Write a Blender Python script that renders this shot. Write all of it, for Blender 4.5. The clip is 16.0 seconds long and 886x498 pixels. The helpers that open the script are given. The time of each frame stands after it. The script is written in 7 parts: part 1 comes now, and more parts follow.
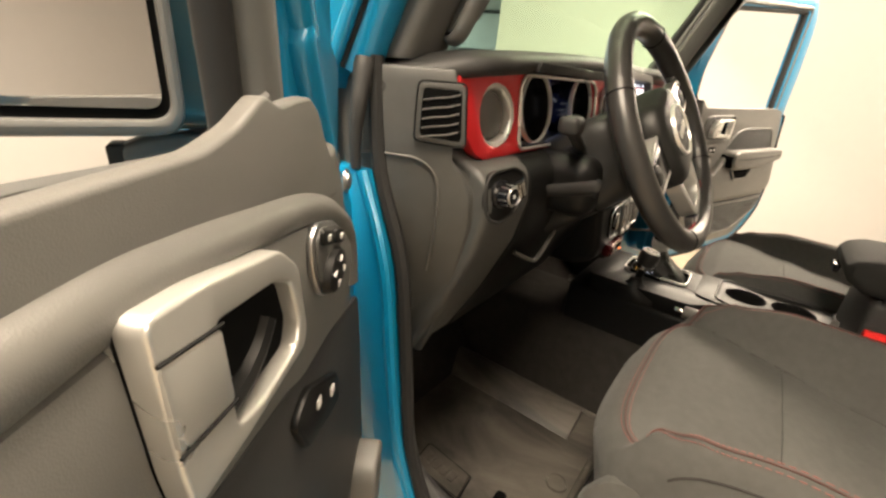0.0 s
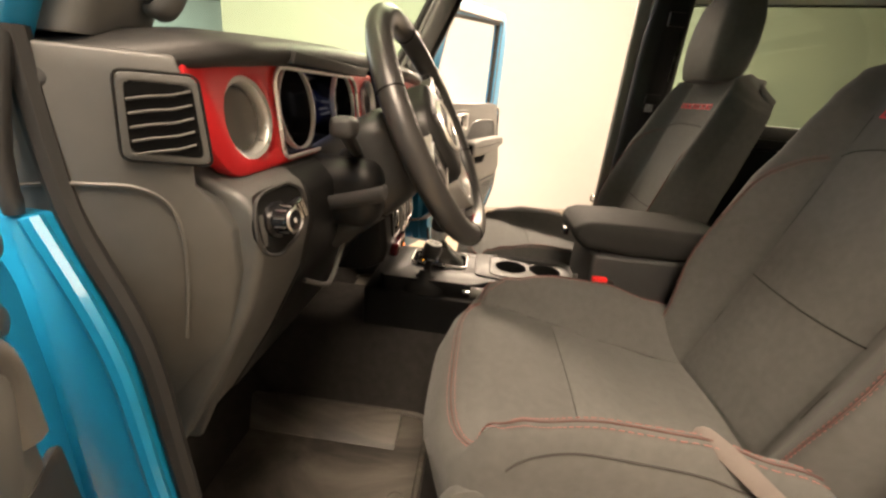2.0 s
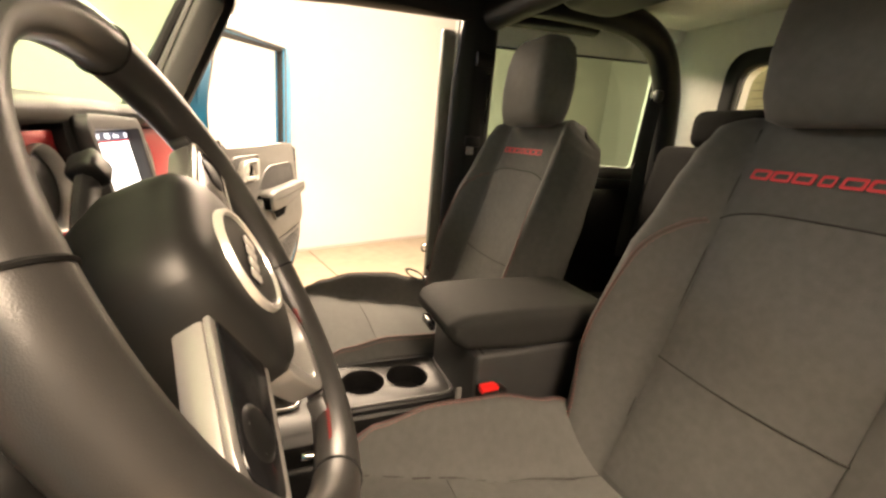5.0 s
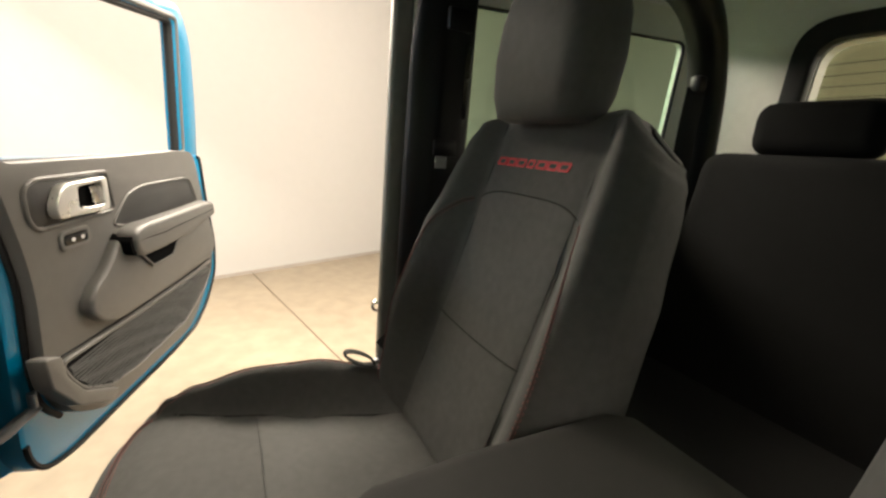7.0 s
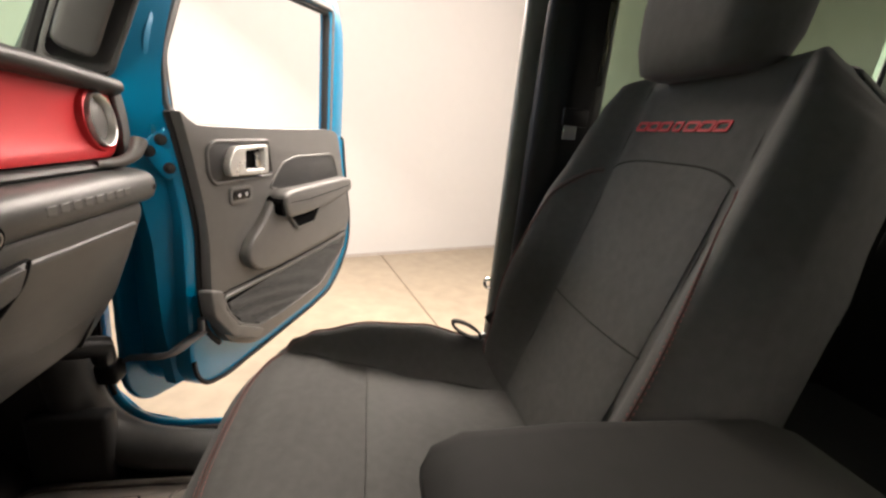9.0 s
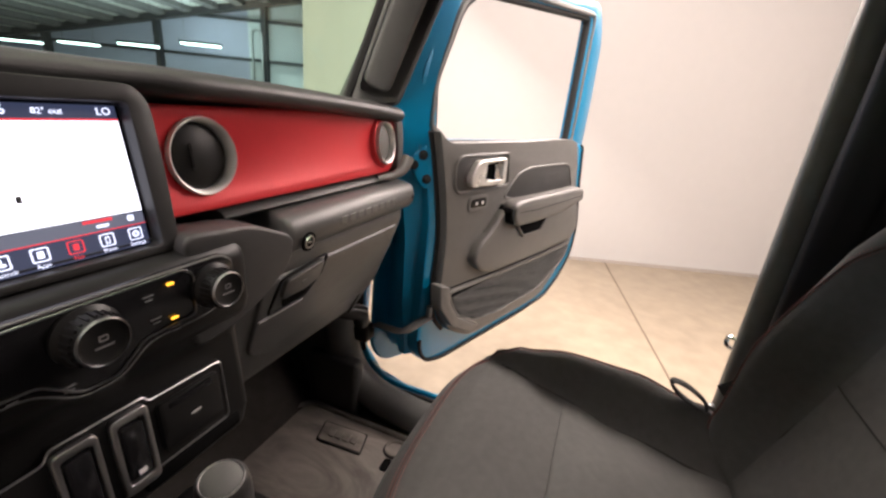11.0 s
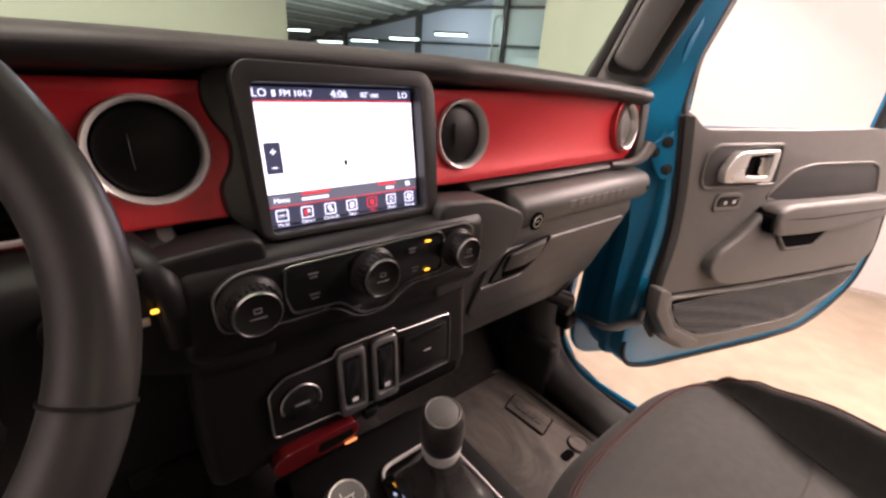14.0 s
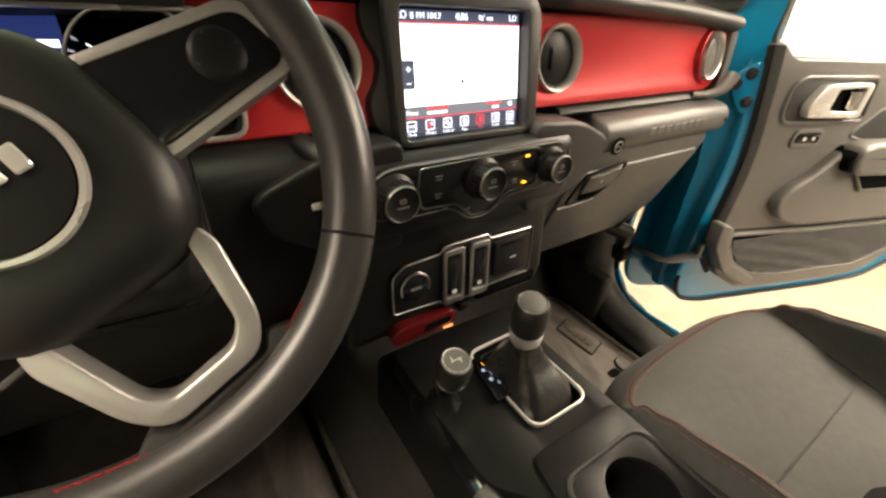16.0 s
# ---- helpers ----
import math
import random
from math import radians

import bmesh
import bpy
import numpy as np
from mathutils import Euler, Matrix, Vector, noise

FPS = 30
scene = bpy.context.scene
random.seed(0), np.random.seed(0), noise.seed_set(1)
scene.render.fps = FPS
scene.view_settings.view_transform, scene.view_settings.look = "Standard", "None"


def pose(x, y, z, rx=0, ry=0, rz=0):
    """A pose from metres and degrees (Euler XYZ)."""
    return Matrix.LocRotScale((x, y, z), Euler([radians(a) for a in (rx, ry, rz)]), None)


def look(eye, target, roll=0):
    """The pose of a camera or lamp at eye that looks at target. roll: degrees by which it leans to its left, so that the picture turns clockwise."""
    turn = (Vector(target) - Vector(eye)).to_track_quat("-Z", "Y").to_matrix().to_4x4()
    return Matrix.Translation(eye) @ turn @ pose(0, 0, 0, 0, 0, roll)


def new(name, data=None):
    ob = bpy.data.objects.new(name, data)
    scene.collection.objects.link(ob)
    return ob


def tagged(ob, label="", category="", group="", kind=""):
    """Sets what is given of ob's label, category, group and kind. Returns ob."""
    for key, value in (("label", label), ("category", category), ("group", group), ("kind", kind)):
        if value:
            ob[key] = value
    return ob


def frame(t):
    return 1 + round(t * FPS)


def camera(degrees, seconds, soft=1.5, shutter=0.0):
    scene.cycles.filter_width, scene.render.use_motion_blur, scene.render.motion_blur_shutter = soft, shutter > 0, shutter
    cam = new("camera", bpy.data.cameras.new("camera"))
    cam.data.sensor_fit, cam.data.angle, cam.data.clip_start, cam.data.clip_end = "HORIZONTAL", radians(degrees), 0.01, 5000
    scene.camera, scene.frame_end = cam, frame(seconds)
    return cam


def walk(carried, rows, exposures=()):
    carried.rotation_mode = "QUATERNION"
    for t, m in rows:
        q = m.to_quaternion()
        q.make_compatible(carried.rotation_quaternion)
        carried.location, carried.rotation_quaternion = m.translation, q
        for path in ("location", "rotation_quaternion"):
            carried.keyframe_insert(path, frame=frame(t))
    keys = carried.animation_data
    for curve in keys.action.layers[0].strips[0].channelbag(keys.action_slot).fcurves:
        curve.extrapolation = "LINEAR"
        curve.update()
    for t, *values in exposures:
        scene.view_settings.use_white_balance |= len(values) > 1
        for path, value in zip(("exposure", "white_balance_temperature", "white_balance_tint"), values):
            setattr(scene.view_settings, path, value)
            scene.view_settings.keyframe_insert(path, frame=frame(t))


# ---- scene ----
cam = camera(93.7, 16.0, soft=2.6)
PATH = [
    (0, (-1.136, -0.297, 1.387), (0.354, 0.787, 0.61), 5.0),
    (0.5, (-1.095, -0.296, 1.393), (0.56, 0.535, 0.639), 5.4),
    (1, (-1.086, -0.288, 1.391), (0.679, 0.303, 0.657), 5.6),
    (1.5, (-1.082, -0.271, 1.387), (0.752, 0.084, 0.673), 5.6),
    (2, (-1.057, -0.24, 1.383), (0.813, -0.115, 0.686), 5.7),
    (2.5, (-1.026, -0.206, 1.371), (0.853, -0.285, 0.692), 5.3),
    (3, (-1.003, -0.173, 1.371), (0.868, -0.449, 0.72), 5.3),
    (3.5, (-0.96, -0.154, 1.381), (0.889, -0.604, 0.765), 5.4),
    (4, (-0.895, -0.156, 1.397), (0.931, -0.745, 0.833), 5.3),
    (4.5, (-0.802, -0.191, 1.418), (0.999, -0.878, 0.884), 5.0),
    (4.8, (-0.729, -0.198, 1.423), (1.055, -0.937, 0.903), 5.1),
    (5, (-0.692, -0.198, 1.429), (1.088, -0.959, 0.927), 5.0),
    (5.2, (-0.626, -0.2, 1.437), (1.136, -1.008, 0.944), 5.1),
    (7.3, (-0.173, -0.43, 1.43), (1.546, -1.339, 0.965), 4.7),
    (7.5, (-0.163, -0.432, 1.421), (1.565, -1.323, 0.955), 4.9),
    (8, (-0.165, -0.434, 1.398), (1.614, -1.209, 0.917), 5.0),
    (8.5, (-0.182, -0.432, 1.384), (1.659, -1.038, 0.89), 5.3),
    (9, (-0.195, -0.432, 1.373), (1.701, -0.798, 0.852), 5.4),
    (9.5, (-0.2, -0.434, 1.39), (1.717, -0.535, 0.829), 5.3),
    (11.8, (-0.163, -0.422, 1.437), (1.469, 0.526, 0.777), 5.3),
    (12, (-0.17, -0.415, 1.435), (1.428, 0.592, 0.778), 5.0),
    (12.5, (-0.18, -0.41, 1.436), (1.31, 0.74, 0.758), 4.8),
    (13, (-0.188, -0.41, 1.435), (1.197, 0.851, 0.734), 4.6),
    (13.5, (-0.198, -0.407, 1.431), (1.09, 0.931, 0.688), 4.5),
    (14, (-0.201, -0.411, 1.43), (0.997, 0.975, 0.628), 4.3),
    (14.5, (-0.209, -0.411, 1.427), (0.915, 0.995, 0.554), 4.4),
    (15, (-0.225, -0.413, 1.408), (0.838, 0.992, 0.462), 4.3),
    (15.5, (-0.261, -0.427, 1.403), (0.759, 0.966, 0.393), 4.3),
    (16, (-0.315, -0.434, 1.421), (0.68, 0.944, 0.367), 4.3),
]
# seconds, stops, kelvin, tint
EXPOSURES = [(0, 0.40, 6500, 10), (1.5, 0.62, 6800, 13), (2.5, 0.70, 7050, 17), (5, 1.00, 7250, 16), (7.5, 0.16, 5650, 6), (8.5, 0.20, 5450, 2), (9.5, 0.26, 6100, 28), (12, -0.07, 5550, 14), (13, 0.06, 5550, 12), (13.5, 0.12, 5850, 28), (14, 0.18, 6050, 32), (15, 0.34, 6200, 20), (16, 0.62, 6450, 10)]
walk(cam, [(t, look(eye, target, roll)) for t, eye, target, roll in PATH], EXPOSURES)

# ---- world, lamps ----
world = bpy.data.worlds.new("world")
scene.world = world
world.use_nodes = True
bg = world.node_tree.nodes["Background"]
sky = world.node_tree.nodes.new("ShaderNodeTexSky")
sky.sky_type, sky.sun_disc = "NISHITA", False
sky.sun_elevation, sky.sun_rotation = radians(40), radians(200)
world.node_tree.links.new(sky.outputs[0], bg.inputs[0])
bg.inputs[1].default_value = 0.08

# room frame: U runs back along the white side wall, V runs to the left along the front wall
CORNER = Vector((2.06, 5.62, 0))
U = Vector((0.355, -0.935, 0)).normalized()
V = Vector((-0.935, -0.355, 0)).normalized()
ROOM_Z = 4.3


def room(u, v, z=0.0):
    return CORNER + U * u + V * v + Vector((0, 0, z))


ROOM_M = Matrix(((U.x, V.x, 0, CORNER.x), (U.y, V.y, 0, CORNER.y), (0, 0, 1, 0), (0, 0, 0, 1)))


def area(name, place, target, sx, sy, power, colour):
    data = bpy.data.lights.new(name, "AREA")
    data.shape, data.size, data.size_y, data.energy, data.color = "RECTANGLE", sx, sy, power, colour
    ob = new(name, data)
    ob.matrix_world = look(place, target)
    return ob


WARM = (1.0, 0.83, 0.63)
# unseen added lamps: two long ones over the car's flanks, one crosses in front
area("unseen_lamp", (-1.95, -0.3, 4.0), (-1.75, -0.3, 0.0), 1.3, 4.5, 580, WARM)
area("unseen_lamp", (2.35, 0.0, 3.6), (1.4, 0.0, 0.0), 1.2, 4.6, 34, WARM)
# added beam through the passenger's opening to lift seat and footwell
area("unseen_lamp", (3.0, -0.8, 2.8), (0.5, -0.25, 0.7), 2.8, 0.8, 230, WARM)
area("unseen_lamp", (-0.4, 3.4, 4.1), (-1.0, 5.3, 1.2), 3.5, 0.8, 55, WARM)
# two more added behind: one brightens the rear lining, one the door trims
area("unseen_lamp", (-0.6, -4.3, 2.7), (0.0, -1.4, 1.75), 2.6, 1.0, 110, WARM)
area("unseen_lamp", (1.5, -3.6, 3.5), (0.8, 0.0, 0.9), 3.2, 1.2, 200, WARM)


# ---- materials ----
def mat(name, colour, rough=0.5, metal=0.0, grain=None, bump=0.0, vary=0.0, coat=0.0, rough_vary=0.0, big=3.0, spec=0.5, sheen=0.0, alpha=None):
    m = bpy.data.materials.new(name)
    m.use_nodes = True
    nt = m.node_tree
    b = nt.nodes["Principled BSDF"]
    b.inputs["Base Color"].default_value = (*colour, 1)
    b.inputs["Roughness"].default_value = rough
    b.inputs["Metallic"].default_value = metal
    b.inputs["Coat Weight"].default_value = coat
    b.inputs["Coat Roughness"].default_value = 0.05
    b.inputs["Specular IOR Level"].default_value = spec
    b.inputs["Sheen Weight"].default_value = sheen
    if not (grain or vary or rough_vary):
        return m
    tc = nt.nodes.new("ShaderNodeTexCoord")
    if vary:
        n1 = nt.nodes.new("ShaderNodeTexNoise")
        n1.inputs["Scale"].default_value, n1.inputs["Detail"].default_value = big, 5
        n2 = nt.nodes.new("ShaderNodeTexNoise")
        n2.inputs["Scale"].default_value, n2.inputs["Detail"].default_value = big * 14, 4
        for n in (n1, n2):
            nt.links.new(tc.outputs["Object"], n.inputs["Vector"])
        mix = nt.nodes.new("ShaderNodeMath")
        mix.operation = "ADD"
        nt.links.new(n1.outputs[0], mix.inputs[0])
        nt.links.new(n2.outputs[0], mix.inputs[1])
        ramp = nt.nodes.new("ShaderNodeValToRGB")
        ramp.color_ramp.elements[0].position, ramp.color_ramp.elements[1].position = 0.3, 0.7
        ramp.color_ramp.elements[0].color = (*[c * (1 - vary) for c in colour], 1)
        ramp.color_ramp.elements[1].color = (*[min(1, c * (1 + vary)) for c in colour], 1)
        half = nt.nodes.new("ShaderNodeMath")
        half.operation, half.inputs[1].default_value = "MULTIPLY", 0.5
        nt.links.new(mix.outputs[0], half.inputs[0])
        nt.links.new(half.outputs[0], ramp.inputs[0])
        nt.links.new(ramp.outputs[0], b.inputs["Base Color"])
    if rough_vary:
        n3 = nt.nodes.new("ShaderNodeTexNoise")
        n3.inputs["Scale"].default_value, n3.inputs["Detail"].default_value = big * 3, 6
        nt.links.new(tc.outputs["Object"], n3.inputs["Vector"])
        mr = nt.nodes.new("ShaderNodeMapRange")
        mr.inputs["To Min"].default_value, mr.inputs["To Max"].default_value = max(0.02, rough - rough_vary), rough + rough_vary
        nt.links.new(n3.outputs[0], mr.inputs[0])
        nt.links.new(mr.outputs[0], b.inputs["Roughness"])
    if grain:
        kind, scale = grain
        if kind == "cell":
            g = nt.nodes.new("ShaderNodeTexVoronoi")
            g.inputs["Scale"].default_value = scale
            out = g.outputs["Distance"]
        elif kind == "weave":
            g = nt.nodes.new("ShaderNodeTexChecker")
            g.inputs["Scale"].default_value = scale
            out = g.outputs["Fac"]
        else:
            g = nt.nodes.new("ShaderNodeTexNoise")
            g.inputs["Scale"].default_value, g.inputs["Detail"].default_value = scale, 3
            out = g.outputs[0]
        nt.links.new(tc.outputs["Object"], g.inputs["Vector"])
        bp = nt.nodes.new("ShaderNodeBump")
        bp.inputs["Strength"].default_value, bp.inputs["Distance"].default_value = bump, 0.0015
        nt.links.new(out, bp.inputs["Height"])
        nt.links.new(bp.outputs[0], b.inputs["Normal"])
    return m


def glow(name, colour, strength):
    m = bpy.data.materials.new(name)
    m.use_nodes = True
    b = m.node_tree.nodes["Principled BSDF"]
    b.inputs["Base Color"].default_value = (*[c * 0.3 for c in colour], 1)
    b.inputs["Emission Color"].default_value = (*colour, 1)
    b.inputs["Emission Strength"].default_value = strength
    return m


def glass(name, tint, rough=0.0):
    m = bpy.data.materials.new(name)
    m.use_nodes = True
    nt = m.node_tree
    nt.nodes.remove(nt.nodes["Principled BSDF"])
    out = nt.nodes["Material Output"]
    tr = nt.nodes.new("ShaderNodeBsdfTransparent")
    tr.inputs[0].default_value = (*tint, 1)
    gl = nt.nodes.new("ShaderNodeBsdfGlossy")
    gl.inputs["Roughness"].default_value = 0.02
    mx = nt.nodes.new("ShaderNodeMixShader")
    mx.inputs[0].default_value = 0.04
    nt.links.new(tr.outputs[0], mx.inputs[1])
    nt.links.new(gl.outputs[0], mx.inputs[2])
    nt.links.new(mx.outputs[0], out.inputs[0])
    return m


TEAL = mat("teal_paint", (0.001, 0.19, 0.37), 0.34, 0.15, coat=0.5, vary=0.05, big=2)
DASH = mat("grained_dark_plastic", (0.060, 0.060, 0.0575), 0.45, grain=("cell", 1500), bump=0.10, vary=0.12, rough_vary=0.08)
DASHTOP = mat("soft_black_dash_pad", (0.027, 0.027, 0.027), 0.5, grain=("cell", 1300), bump=0.12, vary=0.12, rough_vary=0.06, spec=0.35)
BLACK = mat("black_plastic", (0.007, 0.007, 0.007), 0.42, vary=0.15, rough_vary=0.08, spec=0.2)
GLOSS = mat("gloss_black", (0.008, 0.008, 0.009), 0.18, rough_vary=0.05)
# some flat sheets of it stand for the shade inside hollows
VOID = mat("matte_black", (0.006, 0.006, 0.006), 0.8, spec=0.0)
TRIM = mat("grey_door_trim", (0.098, 0.095, 0.089), 0.45, grain=("cell", 1600), bump=0.08, vary=0.1, rough_vary=0.07)
PILLAR = mat("dark_grey_pillar_trim", (0.088, 0.088, 0.085), 0.55, grain=("cell", 1500), bump=0.08, vary=0.08)
RED = mat("satin_red_panel", (0.53, 0.017, 0.022), 0.40, 0.2, vary=0.05, rough_vary=0.05)
SILVER = mat("satin_silver", (0.74, 0.73, 0.70), 0.28, 0.6, vary=0.05, rough_vary=0.06)
HANDLE = mat("satin_metal_handle", (0.62, 0.61, 0.58), 0.28, 0.7, vary=0.05, rough_vary=0.05)
CHROME = mat("bright_chrome", (0.8, 0.8, 0.79), 0.12, 1.0)
STEEL = mat("steel_bolt", (0.4, 0.4, 0.4), 0.35, 1.0, vary=0.1)
CLOTH = mat("dark_seat_cloth", (0.072, 0.072, 0.068), 0.82, grain=("weave", 520), bump=0.25, vary=0.16, sheen=0.10, big=5, spec=0.2)
CLOTH2 = mat("dark_seat_insert_cloth", (0.085, 0.085, 0.081), 0.85, grain=("noise", 700), bump=0.35, vary=0.16, sheen=0.10, big=5, spec=0.2)
BRIGHT = mat("bright_satin_metal", (0.80, 0.79, 0.77), 0.36, 0.35, vary=0.04, rough_vary=0.06)
BOOT = mat("shiny_black_leather", (0.022, 0.021, 0.020), 0.28, grain=("noise", 160), bump=0.5, vary=0.2, rough_vary=0.1)
LEATHER = mat("black_wheel_leather", (0.029, 0.028, 0.027), 0.34, grain=("cell", 1500), bump=0.06, vary=0.1, rough_vary=0.06)
SEAM = mat("dark_seam", (0.012, 0.012, 0.012), 0.8, spec=0.1)
STITCH = mat("red_stitching", (0.22, 0.075, 0.066), 0.7)
COVER = mat("smooth_black_cover", (0.013, 0.013, 0.0125), 0.42, vary=0.1, rough_vary=0.05, spec=0.4)
WHEELSILVER = mat("satin_wheel_silver", (0.50, 0.49, 0.47), 0.38, 0.7, vary=0.06, rough_vary=0.06)
DARKSTEEL = mat("dark_satin_steel", (0.20, 0.20, 0.20), 0.34, 1.0, vary=0.1)
STITCHRED = mat("bright_red_thread", (0.20, 0.020, 0.020), 0.7, spec=0.2)
PIPING = mat("dull_red_piping", (0.085, 0.050, 0.046), 0.7, vary=0.15, spec=0.1)
SEAMSOFT = mat("cloth_seam", (0.040, 0.038, 0.036), 0.85, spec=0.1)
EMBROID = mat("red_embroidery", (0.55, 0.03, 0.04), 0.65, grain=("noise", 900), bump=0.4, vary=0.1)
# bench copy of the seat cloth, blackened in place of shadow
SHADED_CLOTH = mat("shade_darkened_bench_cloth", (0.007, 0.007, 0.007), 0.9, grain=("weave", 520), bump=0.25, vary=0.15, spec=0.1)


def scuffed(name, dark, light, scale):
    """Black rubber with smeared dust and shallow creases."""
    m = mat(name, dark, 0.5, grain=("noise", 240), bump=0.3, spec=0.4)
    nt = m.node_tree
    b = nt.nodes["Principled BSDF"]
    tc = nt.nodes.new("ShaderNodeTexCoord")
    stretch = nt.nodes.new("ShaderNodeMapping")
    stretch.inputs["Scale"].default_value, stretch.inputs["Rotation"].default_value = (1.0, 0.45, 1.0), (0, 0, 0.6)
    smear = nt.nodes.new("ShaderNodeTexNoise")
    smear.inputs["Scale"].default_value, smear.inputs["Detail"].default_value = scale, 7
    smear.inputs["Distortion"].default_value, smear.inputs["Roughness"].default_value = 1.6, 0.62
    ramp = nt.nodes.new("ShaderNodeValToRGB")
    ramp.color_ramp.elements[0].position, ramp.color_ramp.elements[1].position = 0.36, 0.72
    ramp.color_ramp.elements[0].color, ramp.color_ramp.elements[1].color = (*dark, 1), (*light, 1)
    nt.links.new(tc.outputs["Object"], stretch.inputs["Vector"])
    nt.links.new(stretch.outputs[0], smear.inputs["Vector"])
    nt.links.new(smear.outputs[0], ramp.inputs[0])
    nt.links.new(ramp.outputs[0], b.inputs["Base Color"])
    gloss = nt.nodes.new("ShaderNodeMapRange")
    gloss.inputs["To Min"].default_value, gloss.inputs["To Max"].default_value = 0.34, 0.72
    nt.links.new(smear.outputs[0], gloss.inputs[0])
    nt.links.new(gloss.outputs[0], b.inputs["Roughness"])
    return m


# passenger's mat: dust smears on a paler copy of RUBBER, standing for more light
LIT_DUSTY = scuffed("lightened_dusty_mat", (0.085, 0.077, 0.068), (0.25, 0.225, 0.20), 7.0)
RUBBER = scuffed("black_rubber_mat", (0.034, 0.031, 0.028), (0.135, 0.122, 0.105), 6.0)
CARPET = mat("black_carpet", (0.030, 0.028, 0.026), 0.95, grain=("noise", 900), bump=0.8, vary=0.3, spec=0.1)
WEBBING = mat("black_webbing", (0.014, 0.014, 0.014), 0.7, grain=("weave", 700), bump=0.4, spec=0.2)
GREYWEB = mat("worn_grey_webbing", (0.105, 0.088, 0.080), 0.75, grain=("weave", 700), bump=0.4, vary=0.1)
SEAL = mat("rubber_seal", (0.02, 0.02, 0.02), 0.6, vary=0.1, spec=0.2)
HARDTOP = mat("pale_hardtop_lining", (0.74, 0.75, 0.70), 0.75, grain=("noise", 300), bump=0.15, vary=0.05)
HEADLINER = mat("dark_headliner", (0.03, 0.03, 0.03), 0.9, vary=0.1, spec=0.1)
WALL = mat("white_wall_paint", (0.46, 0.45, 0.44), 0.7, grain=("noise", 60), bump=0.05, vary=0.02, big=0.8)
CEIL = mat("white_ceiling_paint", (0.8, 0.8, 0.78), 0.8, vary=0.02)
REDBTN = mat("red_button", (0.75, 0.02, 0.02), 0.4)
MIRROR = mat("mirror_glass", (0.85, 0.85, 0.85), 0.02, 1.0)
GLASS_G = glass("green_tinted_glass", (0.74, 0.87, 0.76))
GLASS_D = glass("dark_green_glass", (0.80, 0.84, 0.68))
SCREEN = glow("lit_white_map", (1.0, 0.97, 0.95), 1.8)
SCREENBAR = glow("lit_dark_bar", (0.05, 0.06, 0.10), 0.8)
TEXTGLOW = glow("lit_white_text", (0.9, 0.92, 1.0), 1.6)
DIMTEXT = glow("dim_lit_letter", (0.65, 0.75, 1.0), 0.7)
REDGLOW = glow("lit_red_text", (0.9, 0.05, 0.06), 1.0)
AMBER = glow("amber_led", (1.0, 0.45, 0.02), 3.0)
ICON = mat("pale_printed_icon", (0.5, 0.5, 0.5), 0.6)
ICONDIM = mat("dim_printed_icon", (0.12, 0.12, 0.12), 0.6)


def concrete():
    m = mat("tan_sealed_concrete", (0.265, 0.222, 0.163), 0.34, vary=0.24, rough_vary=0.14, big=0.55, grain=("noise", 30), bump=0.04)
    return m


CONCRETE = concrete()


# ---- mesh helpers ----
def xf(bm, m):
    bmesh.ops.transform(bm, matrix=m, verts=bm.verts)
    if m.determinant() < 0:
        bmesh.ops.reverse_faces(bm, faces=bm.faces)
    return bm


def merge(*bms):
    out = bmesh.new()
    for b in bms:
        me = bpy.data.meshes.new("tmp")
        b.to_mesh(me)
        out.from_mesh(me)
        bpy.data.meshes.remove(me)
        b.free()
    return out


def bevel(bm, width, seg=2, angle=25):
    es = [e for e in bm.edges if len(e.link_faces) == 2 and e.calc_face_angle(0) > radians(angle)]
    if width > 0 and es:
        bmesh.ops.bevel(bm, geom=es, offset=width, segments=seg, affect="EDGES", profile=0.5, clamp_overlap=True)
    return bm


def box(cx, cy, cz, sx, sy, sz, bev=0.0, seg=2, m=None):
    bm = bmesh.new()
    bmesh.ops.create_cube(bm, size=1.0)
    bmesh.ops.scale(bm, vec=(sx, sy, sz), verts=bm.verts)
    bevel(bm, bev, seg)
    bmesh.ops.translate(bm, vec=(cx, cy, cz), verts=bm.verts)
    return xf(bm, m) if m is not None else bm


def span(x0, x1, y0, y1, z0, z1, bev=0.0, seg=2, m=None):
    return box((x0 + x1) / 2, (y0 + y1) / 2, (z0 + z1) / 2, abs(x1 - x0), abs(y1 - y0), abs(z1 - z0), bev, seg, m)




def circle2(cx, cy, r, n=32):
    return [(cx + r * math.cos(2 * math.pi * i / n), cy + r * math.sin(2 * math.pi * i / n)) for i in range(n)]


def rounded(poly, r, n=5):
    """A polygon with its corners rounded; r may be one radius or one for each corner."""
    out, k = [], len(poly)
    for i, p in enumerate(poly):
        rr = r[i] if isinstance(r, (list, tuple)) else r
        p0, p1, p2 = Vector(poly[i - 1]), Vector(p), Vector(poly[(i + 1) % k])
        a, b = (p0 - p1), (p2 - p1)
        d = min(rr, a.length * 0.49, b.length * 0.49)
        if d < 1e-5:
            out.append(tuple(p1))
            continue
        s, e = p1 + a.normalized() * d, p1 + b.normalized() * d
        for j in range(n + 1):
            t = j / n
            out.append(tuple(s * (1 - t) ** 2 + p1 * 2 * t * (1 - t) + e * t * t))
    return out


def rect2(x0, x1, y0, y1, r=0.0, n=5):
    return rounded([(x0, y0), (x1, y0), (x1, y1), (x0, y1)], r, n)


